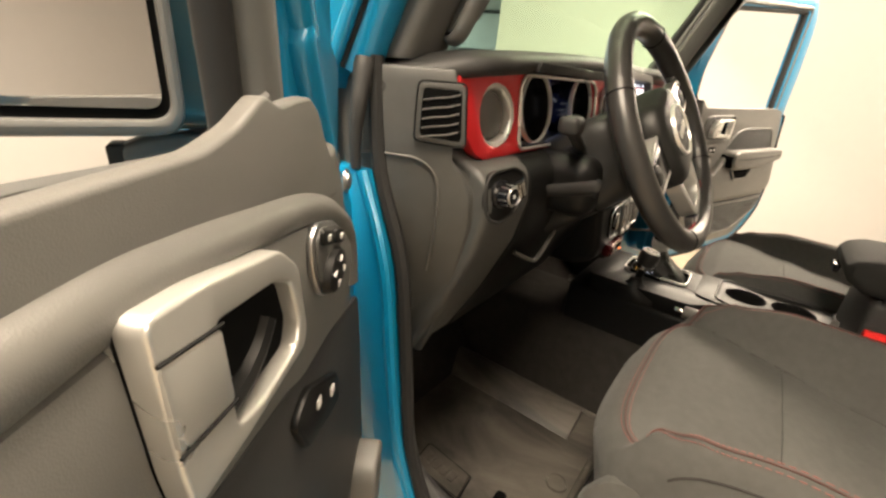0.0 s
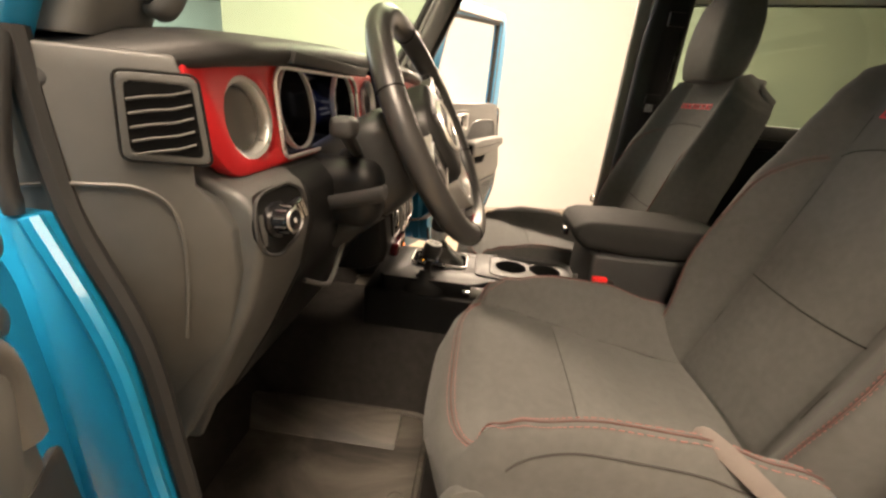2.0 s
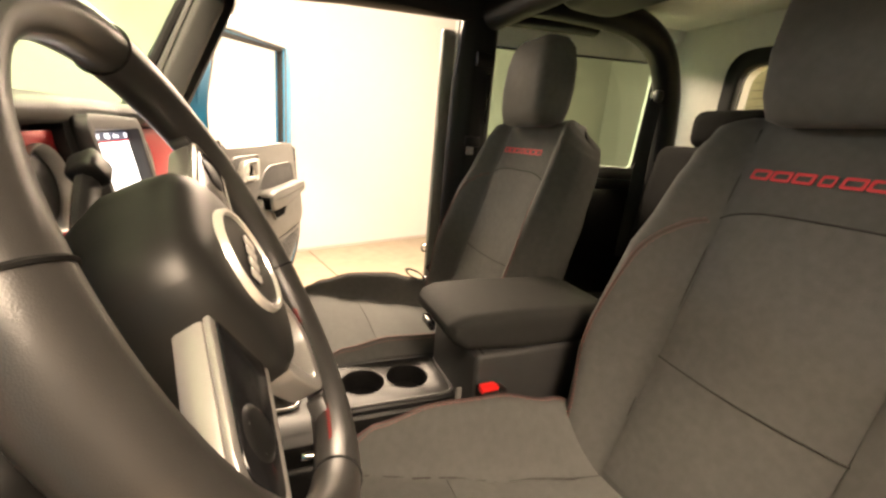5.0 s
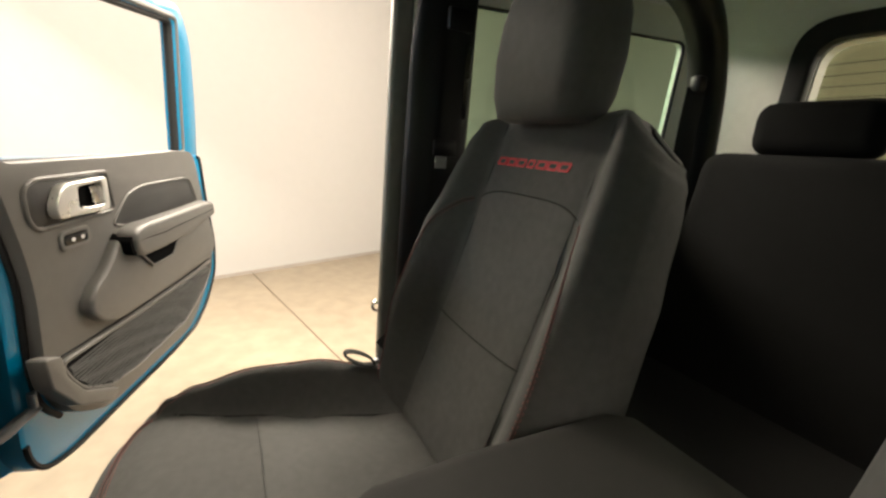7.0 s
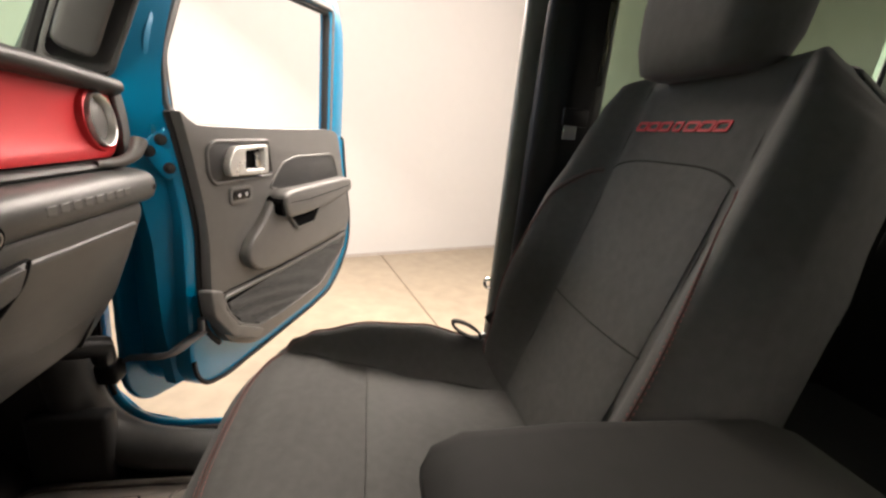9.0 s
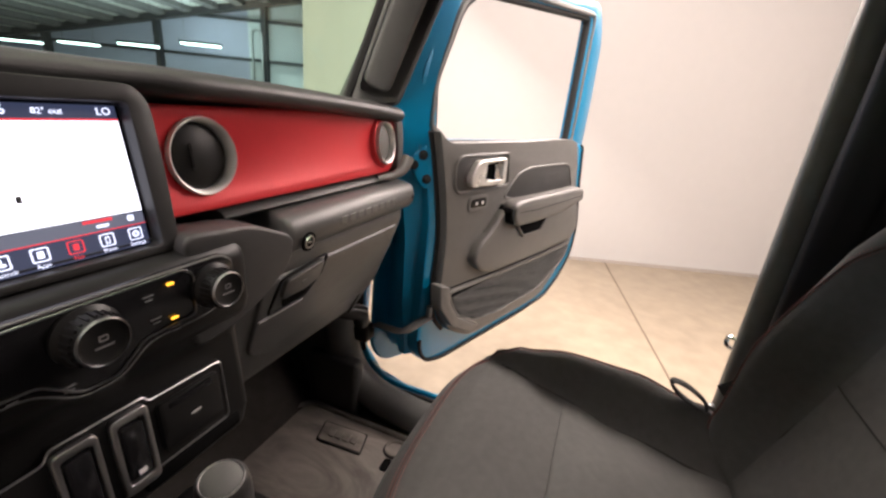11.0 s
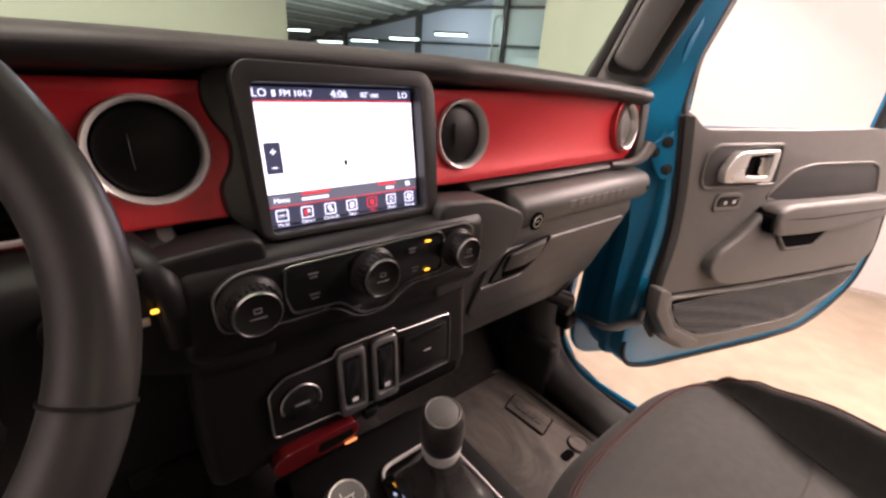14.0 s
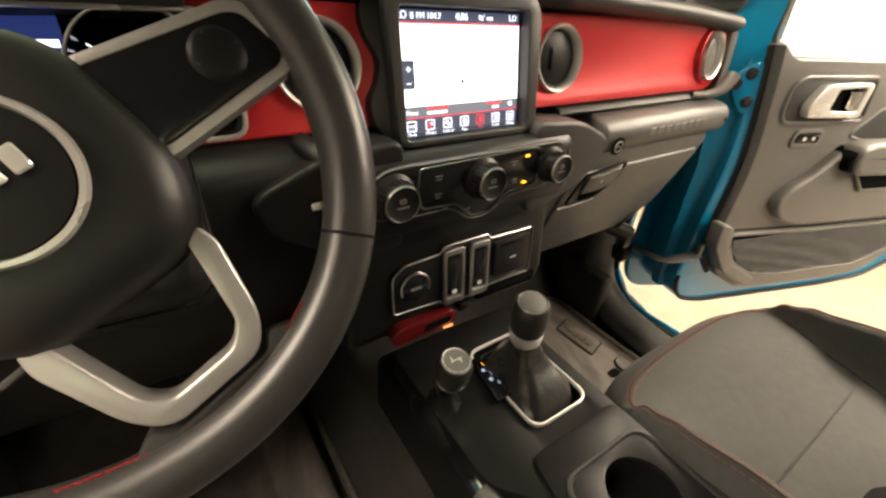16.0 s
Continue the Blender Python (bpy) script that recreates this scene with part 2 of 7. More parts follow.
def plate(outer, holes=(), depth=0.01, m=None, bev=0.0, seg=2):
    """A flat piece with holes: drawn in local x and y, from z = 0 up to depth."""
    bm = bmesh.new()
    edges = []
    for loop in (outer, *holes):
        vs = [bm.verts.new((x, y, 0)) for x, y in loop]
        edges += [bm.edges.new((vs[i - 1], vs[i])) for i in range(len(vs))]
    bmesh.ops.triangle_fill(bm, use_beauty=True, use_dissolve=False, edges=edges)
    for f in bm.faces:
        f.normal_update()
        if f.normal.z > 0:
            f.normal_flip()
    top = bmesh.ops.extrude_face_region(bm, geom=list(bm.faces))
    bmesh.ops.translate(bm, vec=(0, 0, depth), verts=[v for v in top["geom"] if isinstance(v, bmesh.types.BMVert)])
    bmesh.ops.recalc_face_normals(bm, faces=bm.faces)
    if bev:
        bmesh.ops.dissolve_limit(bm, angle_limit=radians(1), verts=bm.verts, edges=bm.edges)
        bevel(bm, bev, seg, 50)
    return xf(bm, m) if m is not None else bm


def prism_x(profile, x0, x1, bev=0.0, seg=3):
    """A profile of (y, z) drawn out from x0 to x1."""
    bm = plate(profile, (), x1 - x0)
    bm = xf(bm, Matrix(((0, 0, 1, x0), (1, 0, 0, 0), (0, 1, 0, 0), (0, 0, 0, 1))))
    bmesh.ops.dissolve_limit(bm, angle_limit=radians(1), verts=bm.verts, edges=bm.edges)
    bmesh.ops.recalc_face_normals(bm, faces=bm.faces)
    return bevel(bm, bev, seg)


def smooth_path(points, n=6, closed=False):
    """Points on a smooth curve through the given ones."""
    P = [Vector(p) for p in points]
    out, k = [], len(P)
    for i in range(k if closed else k - 1):
        p0 = P[(i - 1) % k] if closed or i > 0 else P[0]
        p1, p2 = P[i], P[(i + 1) % k]
        p3 = P[(i + 2) % k] if closed or i + 2 < k else P[-1]
        for j in range(n):
            t = j / n
            out.append(0.5 * ((2 * p1) + (p2 - p0) * t + (2 * p0 - 5 * p1 + 4 * p2 - p3) * t * t + (3 * p1 - p0 - 3 * p2 + p3) * t ** 3))
    if not closed:
        out.append(P[-1])
    return out


def tube(points, r, n=8, closed=False, flat=None, up=None):
    """A rod along points. r: one radius or one for each point; flat: the section's second half-width (a ribbon)."""
    bm = bmesh.new()
    P = [Vector(p) for p in points]
    k = len(P)
    rings, side = [], None
    for i in range(k):
        a = P[(i - 1) % k] if closed or i else P[0]
        b = P[(i + 1) % k] if closed or i < k - 1 else P[-1]
        d = (b - a).normalized()
        if up is not None:
            side = d.cross(Vector(up)).normalized()
        elif side is None:
            side = d.orthogonal().normalized()
        else:
            side = (side - d * side.dot(d)).normalized()
        w = d.cross(side)
        rr = r[i] if isinstance(r, (list, tuple)) else r
        r2 = rr if flat is None else flat
        rings.append([bm.verts.new(P[i] + side * (rr * math.cos(2 * math.pi * j / n)) + w * (r2 * math.sin(2 * math.pi * j / n))) for j in range(n)])
    for i in range(k if closed else k - 1):
        q, s = rings[i], rings[(i + 1) % k]
        for j in range(n):
            bm.faces.new((q[j], q[(j + 1) % n], s[(j + 1) % n], s[j]))
    if not closed:
        bm.faces.new(rings[0][::-1])
        bm.faces.new(rings[-1])
    bmesh.ops.recalc_face_normals(bm, faces=bm.faces)
    return bm


def loft(rings, caps=True):
    bm = bmesh.new()
    R = [[bm.verts.new(p) for p in ring] for ring in rings]
    n = len(R[0])
    for a, b in zip(R, R[1:]):
        for j in range(n):
            bm.faces.new((a[j], a[(j + 1) % n], b[(j + 1) % n], b[j]))
    if caps:
        bm.faces.new(R[0][::-1])
        bm.faces.new(R[-1])
    bmesh.ops.recalc_face_normals(bm, faces=bm.faces)
    return bm


def lathe(profile, m=None, n=32):
    """(radius, height) pairs turned about local z."""
    bm = bmesh.new()
    rings = []
    for r, h in profile:
        if r < 1e-6:
            rings.append([bm.verts.new((0, 0, h))])
        else:
            rings.append([bm.verts.new((r * math.cos(2 * math.pi * j / n), r * math.sin(2 * math.pi * j / n), h)) for j in range(n)])
    for a, b in zip(rings, rings[1:]):
        for j in range(n):
            va, vb = a[j % len(a)], a[(j + 1) % len(a)]
            vc, vd = b[(j + 1) % len(b)], b[j % len(b)]
            vs = []
            for v in (va, vb, vc, vd):
                if v not in vs:
                    vs.append(v)
            if len(vs) > 2:
                bm.faces.new(vs)
    bmesh.ops.recalc_face_normals(bm, faces=bm.faces)
    return xf(bm, m) if m is not None else bm


def lerp(table, x):
    for (a, *va), (b, *vb) in zip(table, table[1:]):
        if x <= b:
            t = max(0.0, min(1.0, (x - a) / (b - a)))
            t = t * t * (3 - 2 * t)
            return [p + (q - p) * t for p, q in zip(va, vb)]
    return list(table[-1][1:])


def facing(place, normal, up=(0, 0, 1)):
    """A pose whose local z looks along normal and whose local y points up."""
    z = Vector(normal).normalized()
    x = Vector(up).cross(z).normalized()
    y = z.cross(x)
    return Matrix(((x.x, y.x, z.x, place[0]), (x.y, y.y, z.y, place[1]), (x.z, y.z, z.z, place[2]), (0, 0, 0, 1)))


def mesh_of(name, bm, material, smooth=38):
    me = bpy.data.meshes.new(name)
    if smooth:
        for f in bm.faces:
            f.smooth = True
        for e in bm.edges:
            if len(e.link_faces) == 2 and e.calc_face_angle(0) > radians(smooth):
                e.smooth = False
    bm.to_mesh(me)
    bm.free()
    me.materials.append(material)
    return me


BASES = {}


def thing(name, label, category, base, group="", kind=""):
    ob = new(name)
    ob.empty_display_size = 0.05
    ob.location = base
    BASES[ob.name] = Vector(base)
    return tagged(ob, label, category, group, kind)


def part(name, bm, material, parent, label="", smooth=38):
    ob = new(name, mesh_of(name, bm, material, smooth))
    ob.parent = parent
    if parent.name in BASES:
        ob.matrix_parent_inverse = Matrix.Translation(-BASES[parent.name])
    if label:
        tagged(ob, label)
    return ob


def solo(name, bm, material, label, category, kind="", group="", smooth=38):
    ob = new(name, mesh_of(name, bm, material, smooth))
    return tagged(ob, label, category, group, kind)


def words(text, size, m, material, parent, name="lettering", depth=0.0003):
    """Lettering with the built-in font, centred, turned into a mesh."""
    cu = bpy.data.curves.new("text", "FONT")
    cu.body, cu.size, cu.extrude, cu.align_x, cu.align_y = text, size, depth, "CENTER", "CENTER"
    cu.resolution_u = 2
    tmp = bpy.data.objects.new("text", cu)
    scene.collection.objects.link(tmp)
    me = bpy.data.meshes.new_from_object(tmp.evaluated_get(bpy.context.evaluated_depsgraph_get()))
    bpy.data.objects.remove(tmp)
    bpy.data.curves.remove(cu)
    me.transform(m)
    me.materials.clear()
    me.materials.append(material)
    ob = new(name, me)
    ob.parent = parent
    if parent.name in BASES:
        ob.matrix_parent_inverse = Matrix.Translation(-BASES[parent.name])
    return ob


# ---- the room ----
def room_span(u0, u1, v0, v1, z0, z1):
    return span(u0, u1, v0, v1, z0, z1, 0, 2, ROOM_M)


solo("floor", span(-60, 60, -60, 60, -0.2, 0.0), CONCRETE, "tan sealed concrete floor with faint stains and joints", "floor", "structure", smooth=0)
solo("wall_side", room_span(3.42, 13.4, -0.22, 0.0, 0, ROOM_Z), WALL, "plain white painted wall beside the car", "wall", "structure", smooth=0)
solo("wall_front", room_span(-0.22, 0.0, 0.0, 10.2, 0, ROOM_Z), WALL, "plain white painted wall in front of the car", "wall", "structure", smooth=0)
solo("wall_left", room_span(-0.22, 13.4, 10.2, 10.4, 0, ROOM_Z), WALL, "plain white painted wall", "wall", "structure", smooth=0)
solo("wall_back", room_span(13.4, 13.6, -0.22, 10.4, 0, ROOM_Z), WALL, "plain white painted wall behind the car", "wall", "structure", smooth=0)
solo("wall_lintel", room_span(0.0, 3.42, -0.22, 0.0, 3.7, ROOM_Z), WALL, "white wall above the wide opening", "wall", "structure", smooth=0)
solo("ceiling", room_span(-0.22, 13.6, -0.22, 10.4, ROOM_Z, ROOM_Z + 0.15), CEIL, "plain white ceiling", "ceiling", "structure", smooth=0)
JOINT = mat("dark_joint", (0.13, 0.10, 0.07), 0.8, vary=0.3)
for u0 in (6.66, 1.75, 11.5):
    cut = plate([(u0 - 0.005, 0.0), (u0 - 1.575, 10.0), (u0 - 1.565, 10.0), (u0 + 0.005, 0.0)][::-1], (), 0.0045, ROOM_M @ Matrix.Translation((0, 0, -0.001)))
    solo("floor_joint", cut, JOINT, "thin saw-cut joint in the concrete floor", "joint", "structure", smooth=0)
solo("wall_seam", room_span(3.765, 3.769, -0.001, 0.0025, 0.0, ROOM_Z), mat("wall_seam_line", (0.42, 0.41, 0.38), 0.8, vary=0.1), "faint upright seam in the white wall", "seam", "structure", smooth=0)
solo("baseboard", room_span(3.42, 13.4, 0.0, 0.012, 0.0, 0.035), mat("grey_wall_foot", (0.33, 0.30, 0.27), 0.7, vary=0.15), "thin grey strip along the wall's foot", "baseboard", "structure", smooth=0)

# the workshop hall beyond the opening
STEELBEAM = mat("dark_steel_frame", (0.035, 0.036, 0.04), 0.5, 0.3, vary=0.2)
PANE = mat("lilac_wall_sheet", (0.40, 0.40, 0.52), 0.35, vary=0.12, big=0.5)
PALE = mat("pale_metal_sheet", (0.55, 0.57, 0.58), 0.5, vary=0.1, big=0.4)
PURLIN = mat("grey_roof_purlin", (0.16, 0.15, 0.15), 0.6, vary=0.15)
ROOF = mat("white_roof_lining", (0.62, 0.60, 0.58), 0.8, vary=0.08)
solo("hall_wall_far", room_span(-30, -4.5, -16.3, -16.1, 0, 6), PANE, "lilac-grey sheet wall of a steel-framed hall", "wall", "structure", smooth=0)
solo("hall_wall_corner", room_span(-4.5, 8, -16.3, -16.1, 0, 6), PALE, "pale ribbed metal wall of a steel-framed hall", "wall", "structure", smooth=0)
solo("hall_wall_end", room_span(-30.2, -30, -16.3, -0.3, 0, 9), PALE, "pale end wall of the hall", "wall", "structure", smooth=0)
solo("hall_wall_near", room_span(8, 8.2, -16.3, -0.3, 0, 9), PALE, "pale end wall of the hall", "wall", "structure", smooth=0)
for u in (-13.5, -8.45, -3.7, 2.2):
    solo("steel_column", room_span(u - 0.11, u + 0.11, -16.1, -15.8, 0, 5.3 + 0.19 * min(0, u + 0.6)), STEELBEAM, "dark steel column against the hall wall", "column", "structure", "hall columns", smooth=0)
for z in (2.45, 4.05):
    solo("steel_girt", room_span(-30, 8, -16.08, -15.95, z, z + 0.12), STEELBEAM, "dark horizontal steel rail on the hall wall", "girt", "structure", smooth=0)
# gabled roof: falls away to both sides of a ridge, purlins run out from the gable wall
for u0, u1, z0, z1 in ((-32.0, -0.6, -0.45, 5.52), (-0.6, 9.0, 5.52, 3.7)):
    dz = (z1 - z0) / (u1 - u0)
    slab = [(u0, z0), (u1, z1), (u1, z1 + 0.12), (u0, z0 + 0.12)]
    RM = ROOM_M @ Matrix(((1, 0, 0, 0), (0, 0, 1, -16.4), (0, 1, 0, 0), (0, 0, 0, 1)))
    solo("hall_roof", plate(slab, (), 16.1, RM), ROOF, "white lined sloping roof of the hall", "ceiling", "structure", smooth=0)
    solo("rake_beam", plate([(u0, z0 - 0.30), (u1, z1 - 0.30), (u1, z1 - 0.02), (u0, z0 - 0.02)], (), 0.35, RM @ Matrix.Translation((0, 0, 0.35))), STEELBEAM, "dark sloping steel beam along the gable", "beam", "structure", smooth=0)
    n = int((u1 - max(u0, -24)) / 1.15)
    for k in range(n):
        u = u1 - 0.5 - k * 1.15
        z = z0 + dz * (u - u0)
        solo("roof_purlin", plate([(u - 0.16, z - 0.22), (u + 0.16, z - 0.22 + dz * 0.32), (u + 0.16, z - 0.01 + dz * 0.32), (u - 0.16, z - 0.01)], (), 15.6, RM @ Matrix.Translation((0, 0, 0.75))), PURLIN, "dark steel roof purlin", "purlin", "structure", "roof purlins", smooth=0)
for u, z in ((-14.0, 2.62), (-11.8, 2.15), (-9.6, 2.27), (-7.3, 2.43), (-4.9, 2.66)):
    lt = thing("hall_light", "long bright white strip light hanging in the hall", "light", room(u, -13, z), "hall strip lights")
    part("housing", room_span(u - 0.75, u + 0.75, -13.15, -12.85, z + 0.06, z + 0.14), STEELBEAM, lt, smooth=0)
    part("tube", room_span(u - 0.72, u + 0.72, -13.12, -12.88, z, z + 0.06), glow("hall_tube", (0.95, 0.97, 1.0), 7.0), lt, "glowing white tube", smooth=0)
    for du in (-0.6, 0.6):
        zr = 5.4 + 0.19 * (u + du + 0.6)
        if zr > z + 0.2:
            part("hanger", room_span(u + du - 0.004, u + du + 0.004, -13.004, -12.996, z + 0.14, zr), STEELBEAM, lt, smooth=0)
# unseen lamp giving the output of the hall's strip tubes
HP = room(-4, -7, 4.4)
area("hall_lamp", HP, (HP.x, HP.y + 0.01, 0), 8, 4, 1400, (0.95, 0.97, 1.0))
# added fill from below, no such fitting hangs here; brightens the roof lining
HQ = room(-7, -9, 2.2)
area("hall_roof_fill", HQ, (HQ.x, HQ.y + 0.01, 9), 12, 3, 700, (0.95, 0.97, 1.0))
pipe = thing("wall_pipe", "grey pipe loop fixed to the hall wall", "pipe", room(-3.6, -15.7, 3.0))
part("pipe", tube(smooth_path([room(-4.1, -15.6, 0.0), room(-4.1, -15.6, 2.2), room(-4.1, -15.6, 3.5), room(-3.9, -15.6, 3.7), room(-3.7, -15.6, 3.5), room(-3.7, -15.6, 2.2), room(-3.7, -15.6, 0.0)], 5), 0.05), STEEL, pipe)
solo("white_cabinet", room_span(-2.7, -1.0, -15.6, -14.9, 0, 2.0), PALE, "white metal cabinet standing by the hall wall", "cabinet", smooth=0)


# ---- the car's body ----
car = thing("off_road_car", "teal two-door off-road car shell with pale hardtop lining", "car", (0, -0.6, 0.5))


def sides():
    return (-1, 1)


for s in sides():
    # rocker sill, scuff trim and door jamb
    top_z = 0.668 if s < 0 else 0.628
    part("rocker_sill", span(s * 0.735, s * 0.80, 0.16, -0.95, 0.50, top_z, 0.012), TEAL, car, "teal painted sill")
    if s < 0:
        trim_path = [(0.17, 1.00), (0.15, 0.86), (0.09, 0.72), (-0.02, 0.650), (-0.25, 0.632), (-0.6, 0.632), (-0.95, 0.64)]
        edge_path = [(0.088, 1.268), (0.045, 1.15), (0.027, 1.0), (0.010, 0.85), (-0.035, 0.725), (-0.10, 0.682), (-0.5, 0.668), (-0.95, 0.67)]
    else:
        trim_path = [(0.205, 1.00), (0.195, 0.84), (0.165, 0.70), (0.085, 0.625), (-0.04, 0.598), (-0.25, 0.596), (-0.6, 0.60), (-0.95, 0.61)]
        edge_path = [(0.10, 1.268), (0.135, 1.10), (0.150, 0.97), (0.152, 0.84), (0.138, 0.72), (0.085, 0.653), (0.005, 0.630), (-0.12, 0.632), (-0.5, 0.632), (-0.95, 0.64)]
    path = smooth_path([(s * (0.72 - 0.015 * min(1, max(0, (0.17 - y) / 0.42))), y, z) for y, z in trim_path], 8)
    # passenger's trim gets the lighter plastic to carry the stronger light there
    part("scuff_trim", tube(path, 0.042 if s < 0 else 0.050, 14), DASHTOP if s < 0 else DASH, car, "rounded black plastic sill trim")
    edge = smooth_path([(s * (0.790 - 0.015 * min(1, max(0, (1.0 - z) / 0.33))), y, z) for y, z in edge_path], 8)
    part("door_jamb_flange", tube(edge, 0.008, 8), TEAL, car, "teal painted door jamb edge")
    part("door_seal", tube([(p.x - s * 0.028, p.y, p.z + 0.004) for p in edge], 0.008, 6), SEAL, car, "black rubber door seal")
    jamb = [(0.30, 0.60), (0.30, 1.275)] + [(y + 0.002, z) for y, z in edge_path[:6 if s < 0 else 7]] + [(-0.03, 0.60)]
    part("door_jamb", prism_x(jamb, min(s * 0.768, s * 0.793), max(s * 0.768, s * 0.793), 0.004, 2), TEAL, car, "teal front door jamb")
    part("jamb_seal", tube(smooth_path([(s * 0.765, y - 0.006, z) for y, z in [(0.10, 1.40)] + edge_path[:5]], 5), 0.010 if s < 0 else 0.005, 8), SEAL, car, "black rubber door seal")
    part("wiring_boot", tube(smooth_path([(s * 0.790, 0.100, 1.270), (s * 0.792, 0.098, 1.31), (s * 0.788, 0.096, 1.35), (s * 0.775, 0.10, 1.395)], 6), [0.6 * r for r in (0.0105, 0.011, 0.0125, 0.0115, 0.0125, 0.0125, 0.0135, 0.013, 0.0145, 0.015, 0.0145, 0.016, 0.017, 0.0165, 0.018, 0.0195, 0.021, 0.022, 0.021)], 12), DASHTOP, car, "dark grey rubber wiring boot")
    part("outer_jamb", prism_x(rounded([(0.13 if s < 0 else 0.165, 0.62), (0.118 if s < 0 else 0.15, 1.20), (0.145, 1.385), (0.26, 1.36), (0.34, 1.18), (0.56, 1.12), (0.56, 0.62)], 0.012, 3), min(s * 0.795, s * 0.83), max(s * 0.795, s * 0.83), 0.006), TEAL, car, "teal cowl side")
    part("screen_frame", loft([[(s * x, y + dy, z) for x, y in ((0.775, 0.135), (0.80, 0.14), (0.80, 0.19), (0.775, 0.19))] for z, dy in ((1.36, 0.0), (1.50, -0.065), (1.66, -0.145), (1.80, -0.215))]), TEAL, car, "teal windscreen frame")
    part("frame_groove", tube([(s * 0.792, 0.121, 1.385), (s * 0.780, 0.050, 1.53), (s * 0.762, -0.034, 1.69), (s * 0.738, -0.094, 1.80)], 0.004, 8), SEAL, car, "dark groove in the screen frame")
    part("frame_bead", tube([(s * 0.802, 0.128, 1.385), (s * 0.788, 0.058, 1.53), (s * 0.770, -0.026, 1.69), (s * 0.745, -0.086, 1.80)], 0.009, 10), TEAL, car, "teal frame bead")
    part("kick_panel", span(s * 0.68, s * 0.745, 0.13 if s < 0 else 0.19, 0.62, 0.52, 1.40, 0.01), DASHTOP, car)
    # added block, no real panel: closes a bright gap so the corner stays dark
    if s > 0:
        part("kick_gap_block", span(0.655, 0.700, 0.09, 0.25, 0.50, 0.74, 0.015, 3), DASHTOP, car, "dark block added to close the gap by the kick panel")
    # windscreen pillar and roof rail
    pl = [((s * 0.705, 0.128, 1.40), 0.060, 0.045), ((s * 0.695, 0.075, 1.50), 0.055, 0.043), ((s * 0.680, -0.005, 1.65), 0.052, 0.042), ((s * 0.660, -0.085, 1.79), 0.052, 0.042)]
    rings = []
    for (x, y, z), hy, hx in pl:
        rings.append([(x + dx * hx, y + dy * hy, z) for dx, dy in rounded([(-1, -1), (1, -1), (1, 1), (-1, 1)], 0.5, 4)])
    part("windscreen_pillar", loft(rings), PILLAR, car, "dark grey windscreen pillar trim")
    part("pillar_paint", tube([(s * 0.765, 0.125, 1.385), (s * 0.755, 0.055, 1.53), (s * 0.738, -0.03, 1.69), (s * 0.715, -0.09, 1.80)], 0.027, 10), TEAL, car, "teal pillar edge")
    # grab handle: a broad paddle set in a recess of the pillar trim
    h0, h1 = Vector((s * 0.668, 0.060, 1.455)), Vector((s * 0.632, -0.075, 1.735))
    ax = (h1 - h0).normalized()
    out = Vector((-s * 0.83, -0.50, -0.12))
    out = (out - ax * out.dot(ax)).normalized()
    wide = ax.cross(out).normalized()
    hm = Matrix(((wide.x, ax.x, out.x, h0.x), (wide.y, ax.y, out.y, h0.y), (wide.z, ax.z, out.z, h0.z), (0, 0, 0, 1)))
    if hm.determinant() < 0:
        hm = hm @ Matrix.Diagonal((-1, 1, 1, 1))
    ln = (h1 - h0).length
    k_ = 1 if (hm @ Vector((1, 0, 0)) - h0).y < 0 else -1
    part("handle_frame", plate(rect2(-0.050, 0.050, -0.030, ln + 0.03, 0.03), (rect2(-0.038, 0.038, -0.014, ln + 0.014, 0.022),), 0.020, hm @ Matrix.Translation((0, 0, -0.008)), 0.007, 3), PILLAR, car, "raised frame round the grab handle")
    # recess floor is plain black, its shade put into the colour
    part("handle_recess", plate(rect2(-0.040, 0.040, -0.018, ln + 0.018, 0.02), (), 0.004, hm @ Matrix.Translation((0, 0, -0.006))), VOID, car, "black sheet carrying the shade inside the grab handle recess")
    part("grab_handle", plate(rect2(-0.030 - 0.010 * k_, 0.030 - 0.010 * k_, 0.0, ln, 0.022, 6), (), 0.028, hm @ Matrix.Translation((0, 0, 0.002)), 0.010, 4), PILLAR, car, "broad dark grey moulded grab handle")
    part("windscreen_gasket", tube([(s * 0.662, 0.150, 1.40), (s * 0.655, 0.105, 1.50), (s * 0.635, 0.030, 1.65), (s * 0.618, -0.045, 1.79)], 0.011, 8), SEAL, car, "black windscreen gasket")
    part("door_striker", tube(smooth_path([(s * 0.775, -0.762, 1.028), (s * 0.786, -0.744, 1.028), (s * 0.795, -0.742, 1.018), (s * 0.786, -0.744, 1.006), (s * 0.775, -0.762, 1.006)], 4), 0.0045, 8), CHROME, car, "bright steel door striker")
    part("striker_plate", box(s * 0.776, -0.776, 1.018, 0.018, 0.01, 0.06, 0.003, 2), PILLAR, car)
    part("roof_rail", tube([(s * 0.68, -0.08, 1.80), (s * 0.69, -0.4, 1.835), (s * 0.69, -0.9, 1.865), (s * 0.66, -1.3, 1.885)], 0.045, 10), BLACK, car, "black padded roof rail")
    part("centre_pillar", loft([[(s * (x + 0), y, z) for x, y in rounded([(0.665, -0.92), (0.76, -0.92), (0.775, -0.80 - (0.02 if z > 1.5 else 0)), (0.70, -0.765 - (0.03 if z > 1.7 else 0)), (0.665, -0.82)], 0.03, 3)] for z in (0.55, 1.0, 1.4, 1.65, 1.86)]), BLACK, car, "black centre pillar trim")
